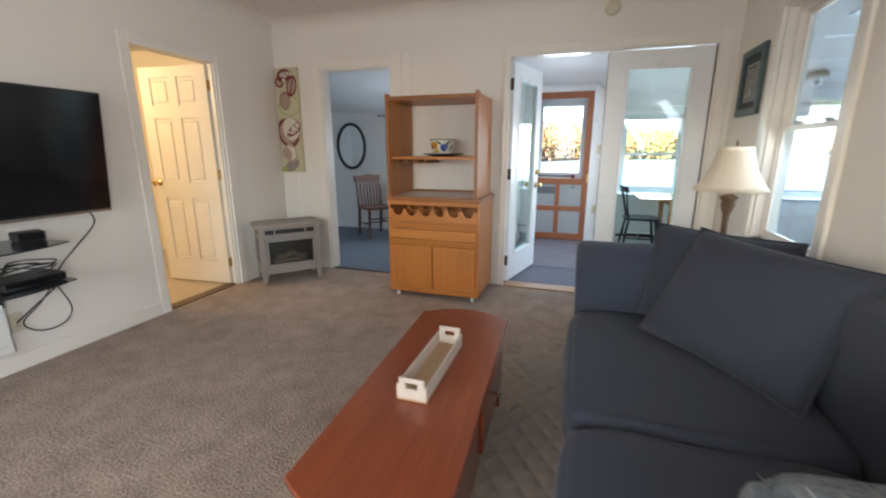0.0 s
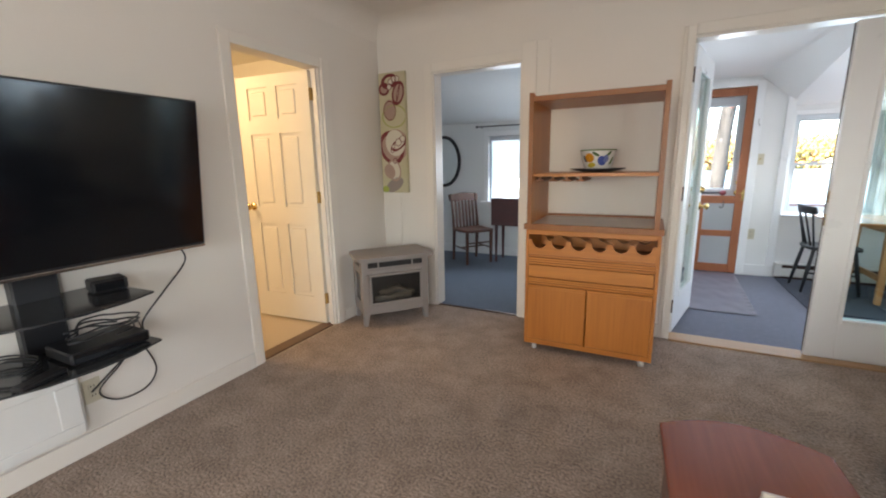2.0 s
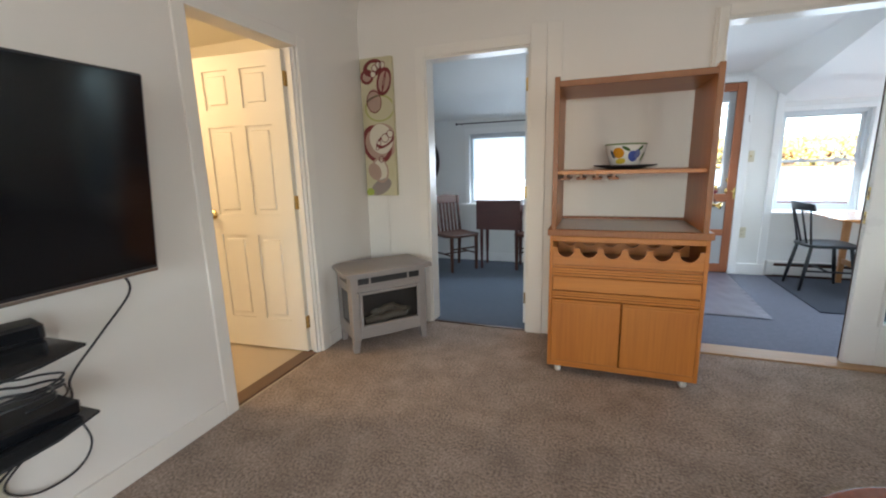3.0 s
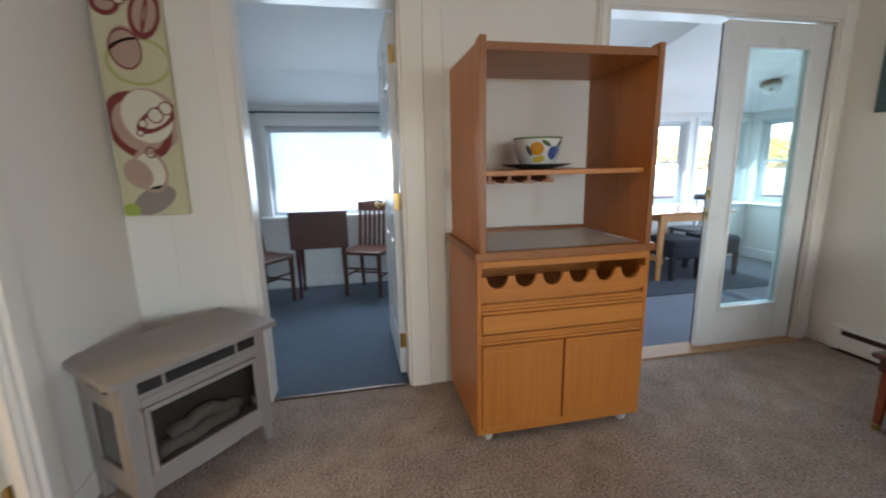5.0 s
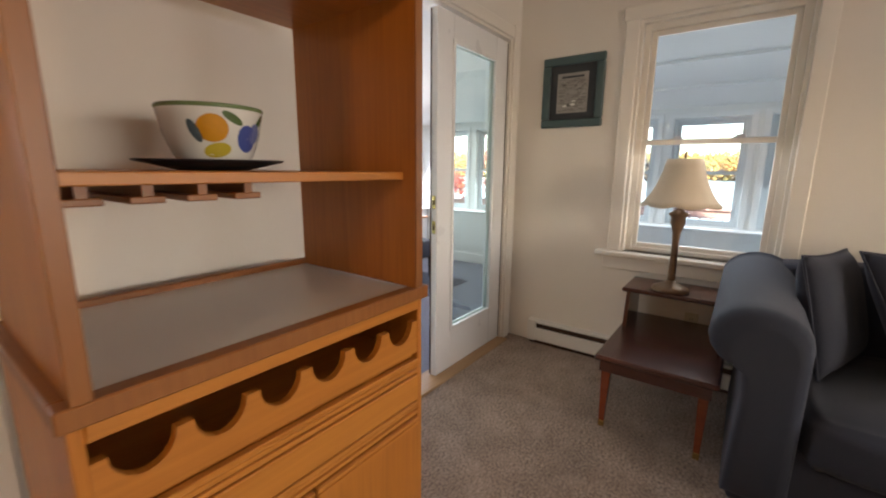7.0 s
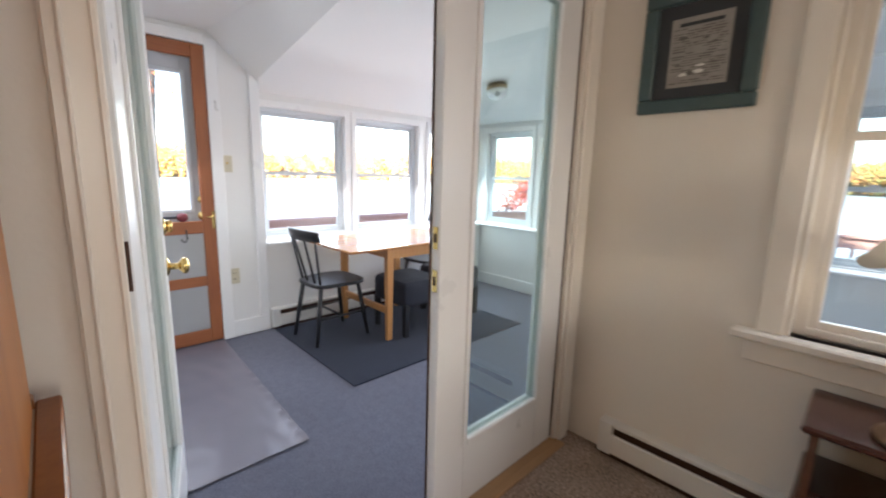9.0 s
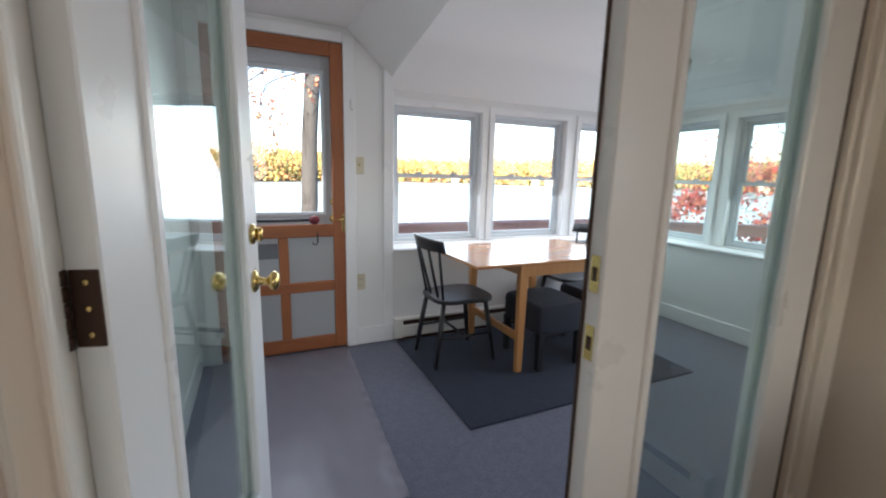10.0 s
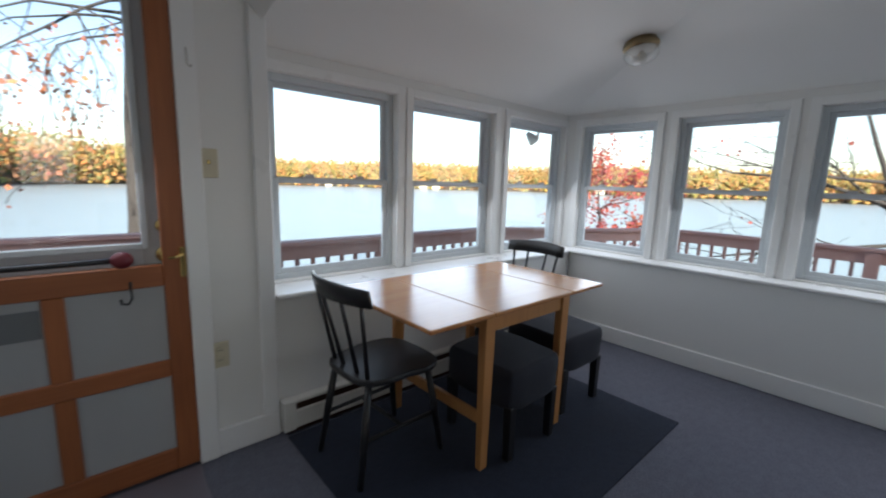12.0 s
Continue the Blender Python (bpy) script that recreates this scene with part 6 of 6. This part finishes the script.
def spindle_chair(m, label):
    c = thing("spindle_chair", label, "chair", m, "dining chairs")
    bm = bmesh.new()
    pts = []
    for k in range(28):
        a = 2 * math.pi * k / 28
        cx, sy = math.cos(a), math.sin(a)
        pts.append((0.21 * math.copysign(abs(cx) ** 0.55, cx) + 0.01, (0.205 - 0.018 * (cx < 0)) * math.copysign(abs(sy) ** 0.55, sy), 0.415))
    slab(bm, pts, 0.028)
    bmesh.ops.recalc_face_normals(bm, faces=bm.faces)
    bmesh.ops.bevel(bm, geom=[e for e in bm.edges if abs(e.verts[0].co.z - e.verts[1].co.z) < 0.001], offset=0.008, segments=2, profile=0.5, affect="EDGES")
    part("seat", bm, BLACK, c)
    feet = {}
    for x, y in ((0.15, -0.14), (0.15, 0.14), (-0.15, -0.13), (-0.15, 0.13)):
        foot = (x * 1.42, y * 1.28, 0)
        feet[x > 0, y > 0] = (Vector((x, y, 0.42)), Vector(foot))
        part("leg", tube(bmesh.new(), [foot, (x * 1.2, y * 1.14, 0.22), (x, y, 0.42)], [0.012, 0.017, 0.015], 10), BLACK, c, "", True)
    mid = []
    for side in (False, True):
        a, b = (feet[fx, side][0].lerp(feet[fx, side][1], 0.55) for fx in (True, False))
        part("stretcher", tube(bmesh.new(), [a, b], 0.009, 8), BLACK, c, "", True)
        mid.append((a + b) / 2)
    part("stretcher", tube(bmesh.new(), mid, 0.009, 8), BLACK, c, "", True)
    top = []
    for k in range(9):
        u = -1 + 2 * k / 8
        top.append(Vector((-0.255 + 0.055 * (abs(u) ** 2), 0.215 * u, 0.80 - 0.006 * u * u)))
    for k in (0.7, 2.6, 5.4, 7.3):
        i = int(k)
        p = top[i].lerp(top[i + 1], k - i)
        foot = Vector((-0.155 + 0.01 * abs(p.y), p.y * 0.72, 0.43))
        part("spindle", tube(bmesh.new(), [foot, foot.lerp(p, 0.5), p], [0.010, 0.009, 0.008], 8), BLACK, c, "", True)
    bm = bmesh.new()
    rows = []
    for i, p in enumerate(top):
        n = Vector((1, -0.5 * (i - 4) / 4, 0)).normalized()
        half = 0.040 - 0.006 * abs((i - 4) / 4) ** 2
        rows.append([bm.verts.new(p + n * s * 0.010 + Vector((-0.25 * z, 0, z))) for s, z in ((1, -half), (1, half * 0.8), (0.4, half), (-0.4, half), (-1, half * 0.8), (-1, -half))])
    for a, b in zip(rows, rows[1:]):
        for k in range(6):
            bm.faces.new((a[k], a[(k + 1) % 6], b[(k + 1) % 6], b[k]))
    bm.faces.new(rows[0])
    bm.faces.new(rows[-1][::-1])
    bmesh.ops.recalc_face_normals(bm, faces=bm.faces)
    part("top_rail", bm, BLACK, c, "", True)
    return c


chair = spindle_chair(pose(0.965, 5.84, 0.007, 0, 0, 2), "black painted spindle-back chair at the table")
copy_thing(chair, pose(2.13, 6.03, 0.007, 0, 0, 183))


def stool(m, label):
    s = thing("upholstered_stool", label, "stool", m, "dining stools")
    bm = soft_box(bmesh.new(), -0.185, 0.185, -0.215, 0.215, 0.235, 0.435, 0.006, 8, 0.004, 3.0, 0.4)
    part("seat", bm, STOOL_CLOTH, s, "charcoal cloth seat cover", True)
    for x in (-0.155, 0.155):
        for y in (-0.185, 0.185):
            bm = box(bmesh.new(), x - 0.022, x + 0.022, y - 0.022, y + 0.022, 0, 0.26, 0.003)
            for v in bm.verts:
                if v.co.z < 0.1:
                    v.co.x, v.co.y = x + (v.co.x - x) * 0.8, y + (v.co.y - y) * 0.8
            part("leg", bm, BLACK, s)
    return s


one = stool(pose(1.515, 5.60, 0.007), "charcoal upholstered stool with black legs")
copy_thing(one, pose(2.05, 5.66, 0.007, 0, 0, -3))

light = thing("ceiling_light", "flush ceiling light with a clear ribbed glass dome", "ceiling light", pose(2.365, 5.46, 1.985, -10, 0, 0))
bm = bmesh.new()
lathe(bm, [(0.080, 0.05), (0.080, 0.018), (0.090, 0.012), (0.093, 0.0), (0.090, -0.010), (0.078, -0.014)], 32)
part("pan", bm, surface("aged_brass_pan", (0.34, 0.25, 0.14), 0.35, 0.8, wear=0.2, patch=12, grain=60), light, "brushed brass pan", True)
bm = bmesh.new()
lathe(bm, [(0.080, -0.012), (0.089, -0.030), (0.084, -0.056), (0.062, -0.078), (0.034, -0.090), (0.012, -0.094), (0.001, -0.095)], 80, lobes=20, lobe=0.014)
part("glass_dome", bm, FROST, light, "clear ribbed glass dome", True)
# White disc added under the pan so that the dome looks bright.
part("brightening_disc", lathe(bmesh.new(), [(0.074, -0.0145), (0.070, -0.022), (0.020, -0.026), (0.001, -0.026)], 28), PLASTIC_WHITE, light, "white disc added to brighten the glass dome", True)
part("bulb", lathe(bmesh.new(), [(0.008, -0.024), (0.014, -0.034), (0.026, -0.050), (0.022, -0.068), (0.008, -0.078), (0.001, -0.079)], 18), PLASTIC_WHITE, light, "white bulb", True)

bar = thing("foam_bar", "black bar with maroon foam balls on the door", "bar", pose(-0.02, PN - 0.035, 0.918))
part("rod", tube(bmesh.new(), [(-0.36, 0, 0), (0.13, 0, 0)], 0.010, 8), BLACK, bar, "", True)
for x in (-0.36, 0.13):
    bm = bmesh.new()
    bmesh.ops.create_uvsphere(bm, u_segments=16, v_segments=10, radius=0.032)
    bmesh.ops.scale(bm, vec=(1.1, 1, 0.95), verts=bm.verts)
    bmesh.ops.translate(bm, vec=(x, 0, 0), verts=bm.verts)
    part("foam_ball", bm, MAROON, bar, "maroon foam ball", True)
for x, z, y in ((0.13, 0.80, PN - 0.013), (-0.405, 0.80, PN - 0.013)):
    hk = thing("door_hook", "black metal hook screwed to the door rail", "hook", pose(x, y, z))
    part("hook", tube(bmesh.new(), [(0, 0, 0.03), (0, -0.012, 0.0), (0, -0.014, -0.03), (-0.012, -0.016, -0.05), (-0.030, -0.016, -0.045), (-0.034, -0.016, -0.028)], 0.0045, 8), BLACK, hk, "", True)
hk = thing("wall_hook", "small grey metal hook on the door trim", "hook", pose(0.357, PN - 0.024, 1.66))
part("hook", tube(bmesh.new(), [(0, 0, 0.035), (0, -0.008, 0.028), (0, -0.010, -0.02), (0.010, -0.012, -0.032), (0.015, -0.012, -0.024)], 0.003, 8), CHROME, hk, "", True)
bm = bmesh.new()
fl = thing("flood_light", "white twin flood light under the eaves outside", "flood light", pose(3.29, NV + 0.36, 1.64))
part("arm", tube(bmesh.new(), [(0.05, 0, 0.28), (0.05, 0, 0.06), (0.02, 0, 0.02)], 0.014, 8), PLASTIC_WHITE, fl)
lathe(bm, [(0.02, 0.10), (0.035, 0.06), (0.055, 0.0), (0.052, -0.01), (0.001, -0.01)], 18)
bmesh.ops.transform(bm, matrix=pose(-0.01, 0, 0, 0, 50, 160), verts=bm.verts)
part("head", bm, PLASTIC_WHITE, fl, "", True)
structure("eaves", one_box(0.4, EV + 0.75, NV + 0.14, NV + 0.72, 1.90, 1.98), WHITE_TRIM, "white painted eaves over the porch windows", "eaves")
structure("eaves_east", one_box(EV + 0.14, EV + 0.72, PS - 0.2, NV + 0.14, 1.90, 1.98), WHITE_TRIM, "white painted eaves over the side windows", "eaves")

# ---- outside: deck, bank, lake, far woods, near trees ----
WATER = -4.2


def ground_height(x, y):
    d = x * 0.42 + y * 0.9 - 9.0
    h = -2.6 - 0.30 * max(0.0, d + 3)
    far = max(0.0, math.hypot(x, y) - shore(math.atan2(y, x)))
    return max(h, -9.0) if far <= 0 else WATER - 0.3 + min(20.0, far * 0.16)


def shore(angle):
    """How far off the lake ends, by direction."""
    a = math.degrees(angle)
    near = 1 / (1 + math.exp(-(a - 92) / 5))
    return 300 - 165 * near + 14 * math.sin(a * 0.21) + 6 * math.sin(a * 0.63)


bm = bmesh.new()
rings, spokes = [], 120
radii = [0.0, 6, 9, 12, 15, 18, 22, 27, 33, 45, 70, 100, 118, 130, 140, 155, 175, 200, 240, 270, 290, 300, 312, 325, 345, 380, 450, 700, 1500, 4000]
for r in radii:
    rings.append([bm.verts.new((r * math.cos(a), r * math.sin(a), ground_height(r * math.cos(a), r * math.sin(a)) + (0.15 * noise.noise(Vector((r * math.cos(a) * 0.3, r * math.sin(a) * 0.3, 0))) if r < 60 else 0))) for a in (2 * math.pi * k / spokes for k in range(spokes))])
for p, q in zip(rings, rings[1:]):
    for k in range(spokes):
        bm.faces.new((p[k], p[(k + 1) % spokes], q[(k + 1) % spokes], q[k]))
bmesh.ops.remove_doubles(bm, verts=rings[0], dist=0.001)
structure("ground", bm, surface("leaf_litter_ground", (0.13, 0.09, 0.05), 0.95, wear=0.45, patch=0.6, grain=9, bump=0.6, depth=0.05), "leaf-strewn bank and far shore", "ground", True)
m, nodes, links, bsdf = tree_of("lake_water")
bsdf.inputs["Base Color"].default_value = (0.29, 0.35, 0.36, 1)
bsdf.inputs["Roughness"].default_value = 0.28
bsdf.inputs["IOR"].default_value = 1.33
bumped(nodes, links, bsdf, noise_of(nodes, links, 1.1, 4, (0.5, 1.3, 1)), 0.4, 0.10)
LAKE = m
bm = bmesh.new()
lake = [bm.verts.new((330 * math.cos(a), 330 * math.sin(a), WATER)) for a in (2 * math.pi * k / 48 for k in range(48))]
bm.faces.new(lake)
structure("water", bm, LAKE, "pale calm lake water reflecting the sky", "water")


def leaf_material(name, colours, drift=0.0):
    m, nodes, links, bsdf = tree_of(name)
    geo, ramp = nodes.new("ShaderNodeNewGeometry"), nodes.new("ShaderNodeValToRGB")
    ramp.color_ramp.interpolation = "CONSTANT"
    while len(ramp.color_ramp.elements) < len(colours):
        ramp.color_ramp.elements.new(0.5)
    for i, (e, c) in enumerate(zip(ramp.color_ramp.elements, colours)):
        e.position, e.color = i / len(colours), (*c, 1)
    if drift:
        ramp.color_ramp.interpolation = "LINEAR"
        slow = ramped(nodes, links, noise_of(nodes, links, 0.09, 6), 0.3, 0.7)
        links.new(mixed(nodes, links, drift, geo.outputs["Random Per Island"], slow), ramp.inputs[0])
    else:
        links.new(geo.outputs["Random Per Island"], ramp.inputs[0])
    speck = noise_of(nodes, links, 0.8, 4)
    links.new(mixed(nodes, links, ramped(nodes, links, speck, 0.35, 0.7), mixed(nodes, links, 0.3, ramp.outputs[0], (0.05, 0.04, 0.03)), ramp.outputs[0]), bsdf.inputs["Base Color"])
    bsdf.inputs["Roughness"].default_value = 0.85
    return m


NEAR_WOODS = leaf_material("near_autumn_woods", [(0.30, 0.19, 0.13), (0.40, 0.17, 0.10), (0.62, 0.20, 0.05), (0.26, 0.21, 0.08), (0.60, 0.27, 0.06), (0.36, 0.18, 0.12), (0.46, 0.31, 0.10)], 0.7)
PINES = leaf_material("dark_pine_needles", [(0.13, 0.16, 0.05), (0.20, 0.22, 0.06), (0.26, 0.25, 0.08), (0.11, 0.13, 0.05)], 0.3)
WOODS = leaf_material("autumn_woods", [(0.52, 0.24, 0.06), (0.46, 0.34, 0.07), (0.22, 0.24, 0.06), (0.56, 0.22, 0.06), (0.42, 0.34, 0.09), (0.17, 0.19, 0.06), (0.50, 0.19, 0.06), (0.30, 0.26, 0.09), (0.48, 0.37, 0.09), (0.54, 0.20, 0.06)], 0.6)


def clumps(places, material, name, label, category):
    """Many uneven leaf clumps in one mesh: (x, y, z, radius, height)."""
    ico = bmesh.new()
    bmesh.ops.create_icosphere(ico, subdivisions=1, radius=1)
    ico.verts.ensure_lookup_table()
    base = np.array([v.co[:] for v in ico.verts])
    tris = np.array([[v.index for v in f.verts] for f in ico.faces])
    ico.free()
    rs = np.random.RandomState(7)
    verts, faces = [], []
    for i, (x, y, z, r, h) in enumerate(places):
        jag = base * (1 + rs.uniform(-0.32, 0.32, (len(base), 1)))
        verts.append(jag * (r, r, h) + (x, y, z))
        faces.append(tris + i * len(base))
    me = bpy.data.meshes.new(name)
    me.from_pydata(np.concatenate(verts).tolist(), [], np.concatenate(faces).tolist())
    me.polygons.foreach_set("use_smooth", [True] * len(me.polygons))
    me.materials.append(material)
    return tagged(new(name, me), label, category, kind="stuff")


rs = random.Random(11)
woods, near, pines = [], [], []
for k in range(6500):
    a = radians(rs.uniform(-12, 150))
    depth = rs.uniform(0, 66)
    r = shore(a) + 4 + depth
    x, y = r * math.cos(a), r * math.sin(a)
    g = WATER + min(20.0, (4 + depth) * 0.16)
    left = math.degrees(a) + rs.gauss(0, 1.5) > 88
    pine = left and rs.random() < 0.35
    tall = rs.uniform(7.5, 10.5) * (1.95 if pine else 1.5 if left else 1.15)
    wide = rs.uniform(0.6, 1.35) * (0.75 if pine else 0.85 if left else 1.1)
    for q in range(6):
        (pines if pine else near if left else woods).append((x + rs.gauss(0, 0.5 if pine else 1.7), y + rs.gauss(0, 0.5 if pine else 1.7), g + tall * (0.03 + 0.175 * q), wide * (1.2 - 0.13 * q), wide * rs.uniform(0.7, 1.15)))
clumps(woods, WOODS, "far_woods", "autumn woods of orange, yellow and green on the far shore", "woods")
clumps(near, NEAR_WOODS, "shore_woods", "rust and orange autumn woods along the nearer shore", "woods")
clumps(pines, PINES, "shore_pines", "dark green pines standing among the autumn woods", "woods")
bm = bmesh.new()
for k in range(7):
    a = radians(rs.uniform(8, 78))
    r = shore(a) + 2.5
    x, y = r * math.cos(a), r * math.sin(a)
    box(bm, -3, 3, -2.5, 2.5, 0, 3.2, 0, pose(x, y, WATER + 0.4, 0, 0, math.degrees(a)))
    prism(bm, [(-2.9, 3.2), (2.9, 3.2), (0, 5.0)], 6.2, pose(x, y, WATER + 0.4, 0, 0, math.degrees(a) + 90) @ pose(0, -3.1, 0))
tagged(part("far_cottages", bm, IVORY), "tiny pale cottages along the far shore", "cottages", kind="stuff")

# the deck and its slanting rail
DZ = -0.14
CORNERS = [Vector((-1.6, 9.35)), Vector((0.70, 9.2)), Vector((0.74, 8.05)), Vector((4.05, 8.02)), Vector((6.42, 6.56)), Vector((6.40, 0.6))]
deck = bmesh.new()
slab(deck, [(-1.6, NV + 0.14, DZ - 0.04)] + [(c.x, c.y, DZ - 0.04) for c in CORNERS] + [(EV + 0.14, 0.6, DZ - 0.04), (EV + 0.14, NV + 0.14, DZ - 0.04)], 0.03)
bmesh.ops.recalc_face_normals(deck, faces=deck.faces)
structure("deck_frame", deck, DECK, "red-stained timber deck", "deck")
rail = thing("deck_railing", "red-brown stained wooden deck railing", "railing")
balmesh = None
for P, Q in zip(CORNERS, CORNERS[1:]):
    along = (Q - P).normalized()
    turn = pose(P.x, P.y, 0, 0, 0, math.degrees(math.atan2(along.y, along.x)))
    span = (Q - P).length
    part("cap", one_box(0.03, span - 0.03, -0.07, 0.07, 0.62, 0.66, 0.004), DECK, rail, m=turn)
    part("upper_board", one_box(0.05, span - 0.05, -0.025, 0.015, 0.49, 0.618, 0.003), DECK, rail, m=turn)
    part("lower_board", one_box(0.05, span - 0.05, -0.025, 0.015, 0.02, 0.11, 0.003), DECK, rail, m=turn)
    n = int(span / 0.15)
    for k in range(1, n):
        x = k * span / n
        if balmesh is None:
            balmesh = part("baluster", one_box(-0.018, 0.018, 0.016, 0.05, 0.03, 0.60, 0.003), DECK, rail, m=turn @ pose(x, 0, 0)).data
        else:
            o = new("baluster", balmesh)
            o.parent = rail
            o.matrix_basis = turn @ pose(x, 0, 0)
    for k in range(max(1, round(span / 2.2))):
        x = k * span / max(1, round(span / 2.2))
        part("post", one_box(x - 0.06, x + 0.06, -0.06, 0.06, DZ - 0.03, 0.618, 0.004), DECK, rail, m=turn)


def branching(bm, start, heading, length, radius, level, rng, tips, droop=0.0, spread=0.9):
    """Limbs that wander, thin out and fork."""
    pts, rads, p, d = [Vector(start)], [radius], Vector(start), Vector(heading).normalized()
    n = 6
    for k in range(n):
        d = (d + Vector((rng.gauss(0, 0.16), rng.gauss(0, 0.16), rng.gauss(0, 0.12) - droop * 0.12))).normalized()
        p = p + d * length / n
        pts.append(p.copy())
        rads.append(max(0.004, radius * (1 - 0.75 * (k + 1) / n)))
    tube(bm, pts, rads, 6 if level > 1 else 9)
    tips.extend(pts[2:] if level >= 2 else pts[-1:])
    if level < 4:
        for k in range(rng.randint(3, 5) if level < 3 else 3):
            i = rng.randint(2, n)
            side = Vector((rng.gauss(0, spread), rng.gauss(0, spread), rng.gauss(0.1, 0.5) - droop * 0.4))
            branching(bm, pts[i], (d + side).normalized(), length * rng.uniform(0.4, 0.62), rads[i] * 0.65, level + 1, rng, tips, droop, spread)


def leaves(tips, count, size, rng, bm, spread):
    for k in range(count):
        c = rng.choice(tips) + Vector((rng.gauss(0, spread), rng.gauss(0, spread), rng.gauss(-0.02, spread)))
        m = Matrix.Translation(c) @ Euler((rng.uniform(0, 6.28), rng.uniform(0, 6.28), rng.uniform(0, 6.28))).to_matrix().to_4x4()
        s = size * rng.uniform(0.6, 1.3)
        v = [bm.verts.new(m @ Vector((s * x, s * y, 0.12 * s * z))) for x, y, z in ((0, -1, 0), (0.55, -0.3, 1), (0.8, 0.35, 0), (0.3, 0.4, 1), (0, 1, 0), (-0.3, 0.4, 1), (-0.8, 0.35, 0), (-0.55, -0.3, 1))]
        bm.faces.new(v)


def tree(name, label, foot, heads, leaf_count, leaf_size, leaf_mat, seed, trunk_r, spread=0.12, droop=0.0):
    rng = random.Random(seed)
    t = thing(name, label, "tree")
    bm, tips = bmesh.new(), []
    foot = Vector(foot)
    for start, heading, length, radius, level in heads:
        branching(bm, start, heading, length, radius, level, rng, tips, droop)
    first = Vector(heads[0][0])
    tr = bmesh.new()
    tube(tr, [foot.lerp(first, k / 6) + Vector((0.05 * math.sin(k * 1.3), 0.04 * math.sin(k * 2.1), 0)) * (0 < k < 6) for k in range(7)], [trunk_r * (1.25 - 0.35 * k / 6) for k in range(7)], 12)
    part("trunk", tr, BARK, t, "", True)
    part("limbs", bm, BARK, t, "", True)
    if leaf_count:
        lf = bmesh.new()
        leaves(tips, leaf_count, leaf_size, rng, lf, spread)
        part("crown", lf, leaf_mat, t)
    return t


RED_LEAF = leaf_material("red_maple_leaves", [(0.36, 0.045, 0.045), (0.44, 0.075, 0.05), (0.28, 0.035, 0.045), (0.44, 0.12, 0.06)])
RUST_LEAF = leaf_material("rusty_oak_leaves", [(0.46, 0.17, 0.08), (0.34, 0.11, 0.06), (0.52, 0.24, 0.11), (0.38, 0.14, 0.09)])
tree("leaning_oak", "leaning grey oak with hanging rusty leaves by the deck", (0.36, 10.6, -1.4), [((0.90, 10.3, 5.0), (-0.2, -0.1, 1), 2.5, 0.15, 1), ((0.75, 10.35, 3.6), (-1.0, -0.35, 0.05), 3.0, 0.05, 2), ((0.66, 10.3, 2.95), (-1.0, -0.30, -0.02), 1.7, 0.020, 2), ((0.64, 10.3, 2.75), (-1.0, -0.10, 0.05), 1.5, 0.016, 2), ((0.64, 10.3, 2.85), (-0.8, -0.5, -0.1), 1.6, 0.018, 2), ((0.65, 10.3, 2.9), (-0.7, -0.3, -0.35), 1.2, 0.012, 2), ((0.68, 10.3, 3.1), (-1.0, -0.6, -0.1), 1.8, 0.022, 2)], 620, 0.034, RUST_LEAF, 3, 0.115, 0.05, 1.0)
tree("red_maple", "red-leaved young maple beyond the deck rail", (9.8, 9.6, -2.6), [((9.6, 9.35, 0.25), (0.0, -0.1, 1), 1.25, 0.045, 1), ((9.6, 9.35, 0.6), (-0.55, 0.35, 0.45), 0.85, 0.025, 1), ((9.6, 9.35, 0.75), (0.5, -0.8, 0.4), 1.0, 0.025, 1), ((9.6, 9.35, 0.05), (-0.2, -0.9, 0.15), 1.2, 0.02, 1)], 2600, 0.048, RED_LEAF, 8, 0.08, 0.16)
tree("bare_oak", "bare grey tree with spreading branches beyond the deck", (9.9, 4.0, -2.4), [((9.7, 4.2, 0.0), (-0.1, 0.15, 1), 3.2, 0.07, 1), ((9.7, 4.2, 0.2), (-0.25, 1.0, 0.22), 3.0, 0.045, 1), ((9.7, 4.2, 0.8), (-0.2, 1.0, 0.4), 3.2, 0.045, 1), ((9.7, 4.2, 0.5), (-0.3, 0.9, -0.05), 2.6, 0.035, 1), ((9.7, 4.2, 1.3), (-0.3, 1.0, 0.25), 2.8, 0.035, 1)], 60, 0.04, RED_LEAF, 21, 0.10, 0.12)
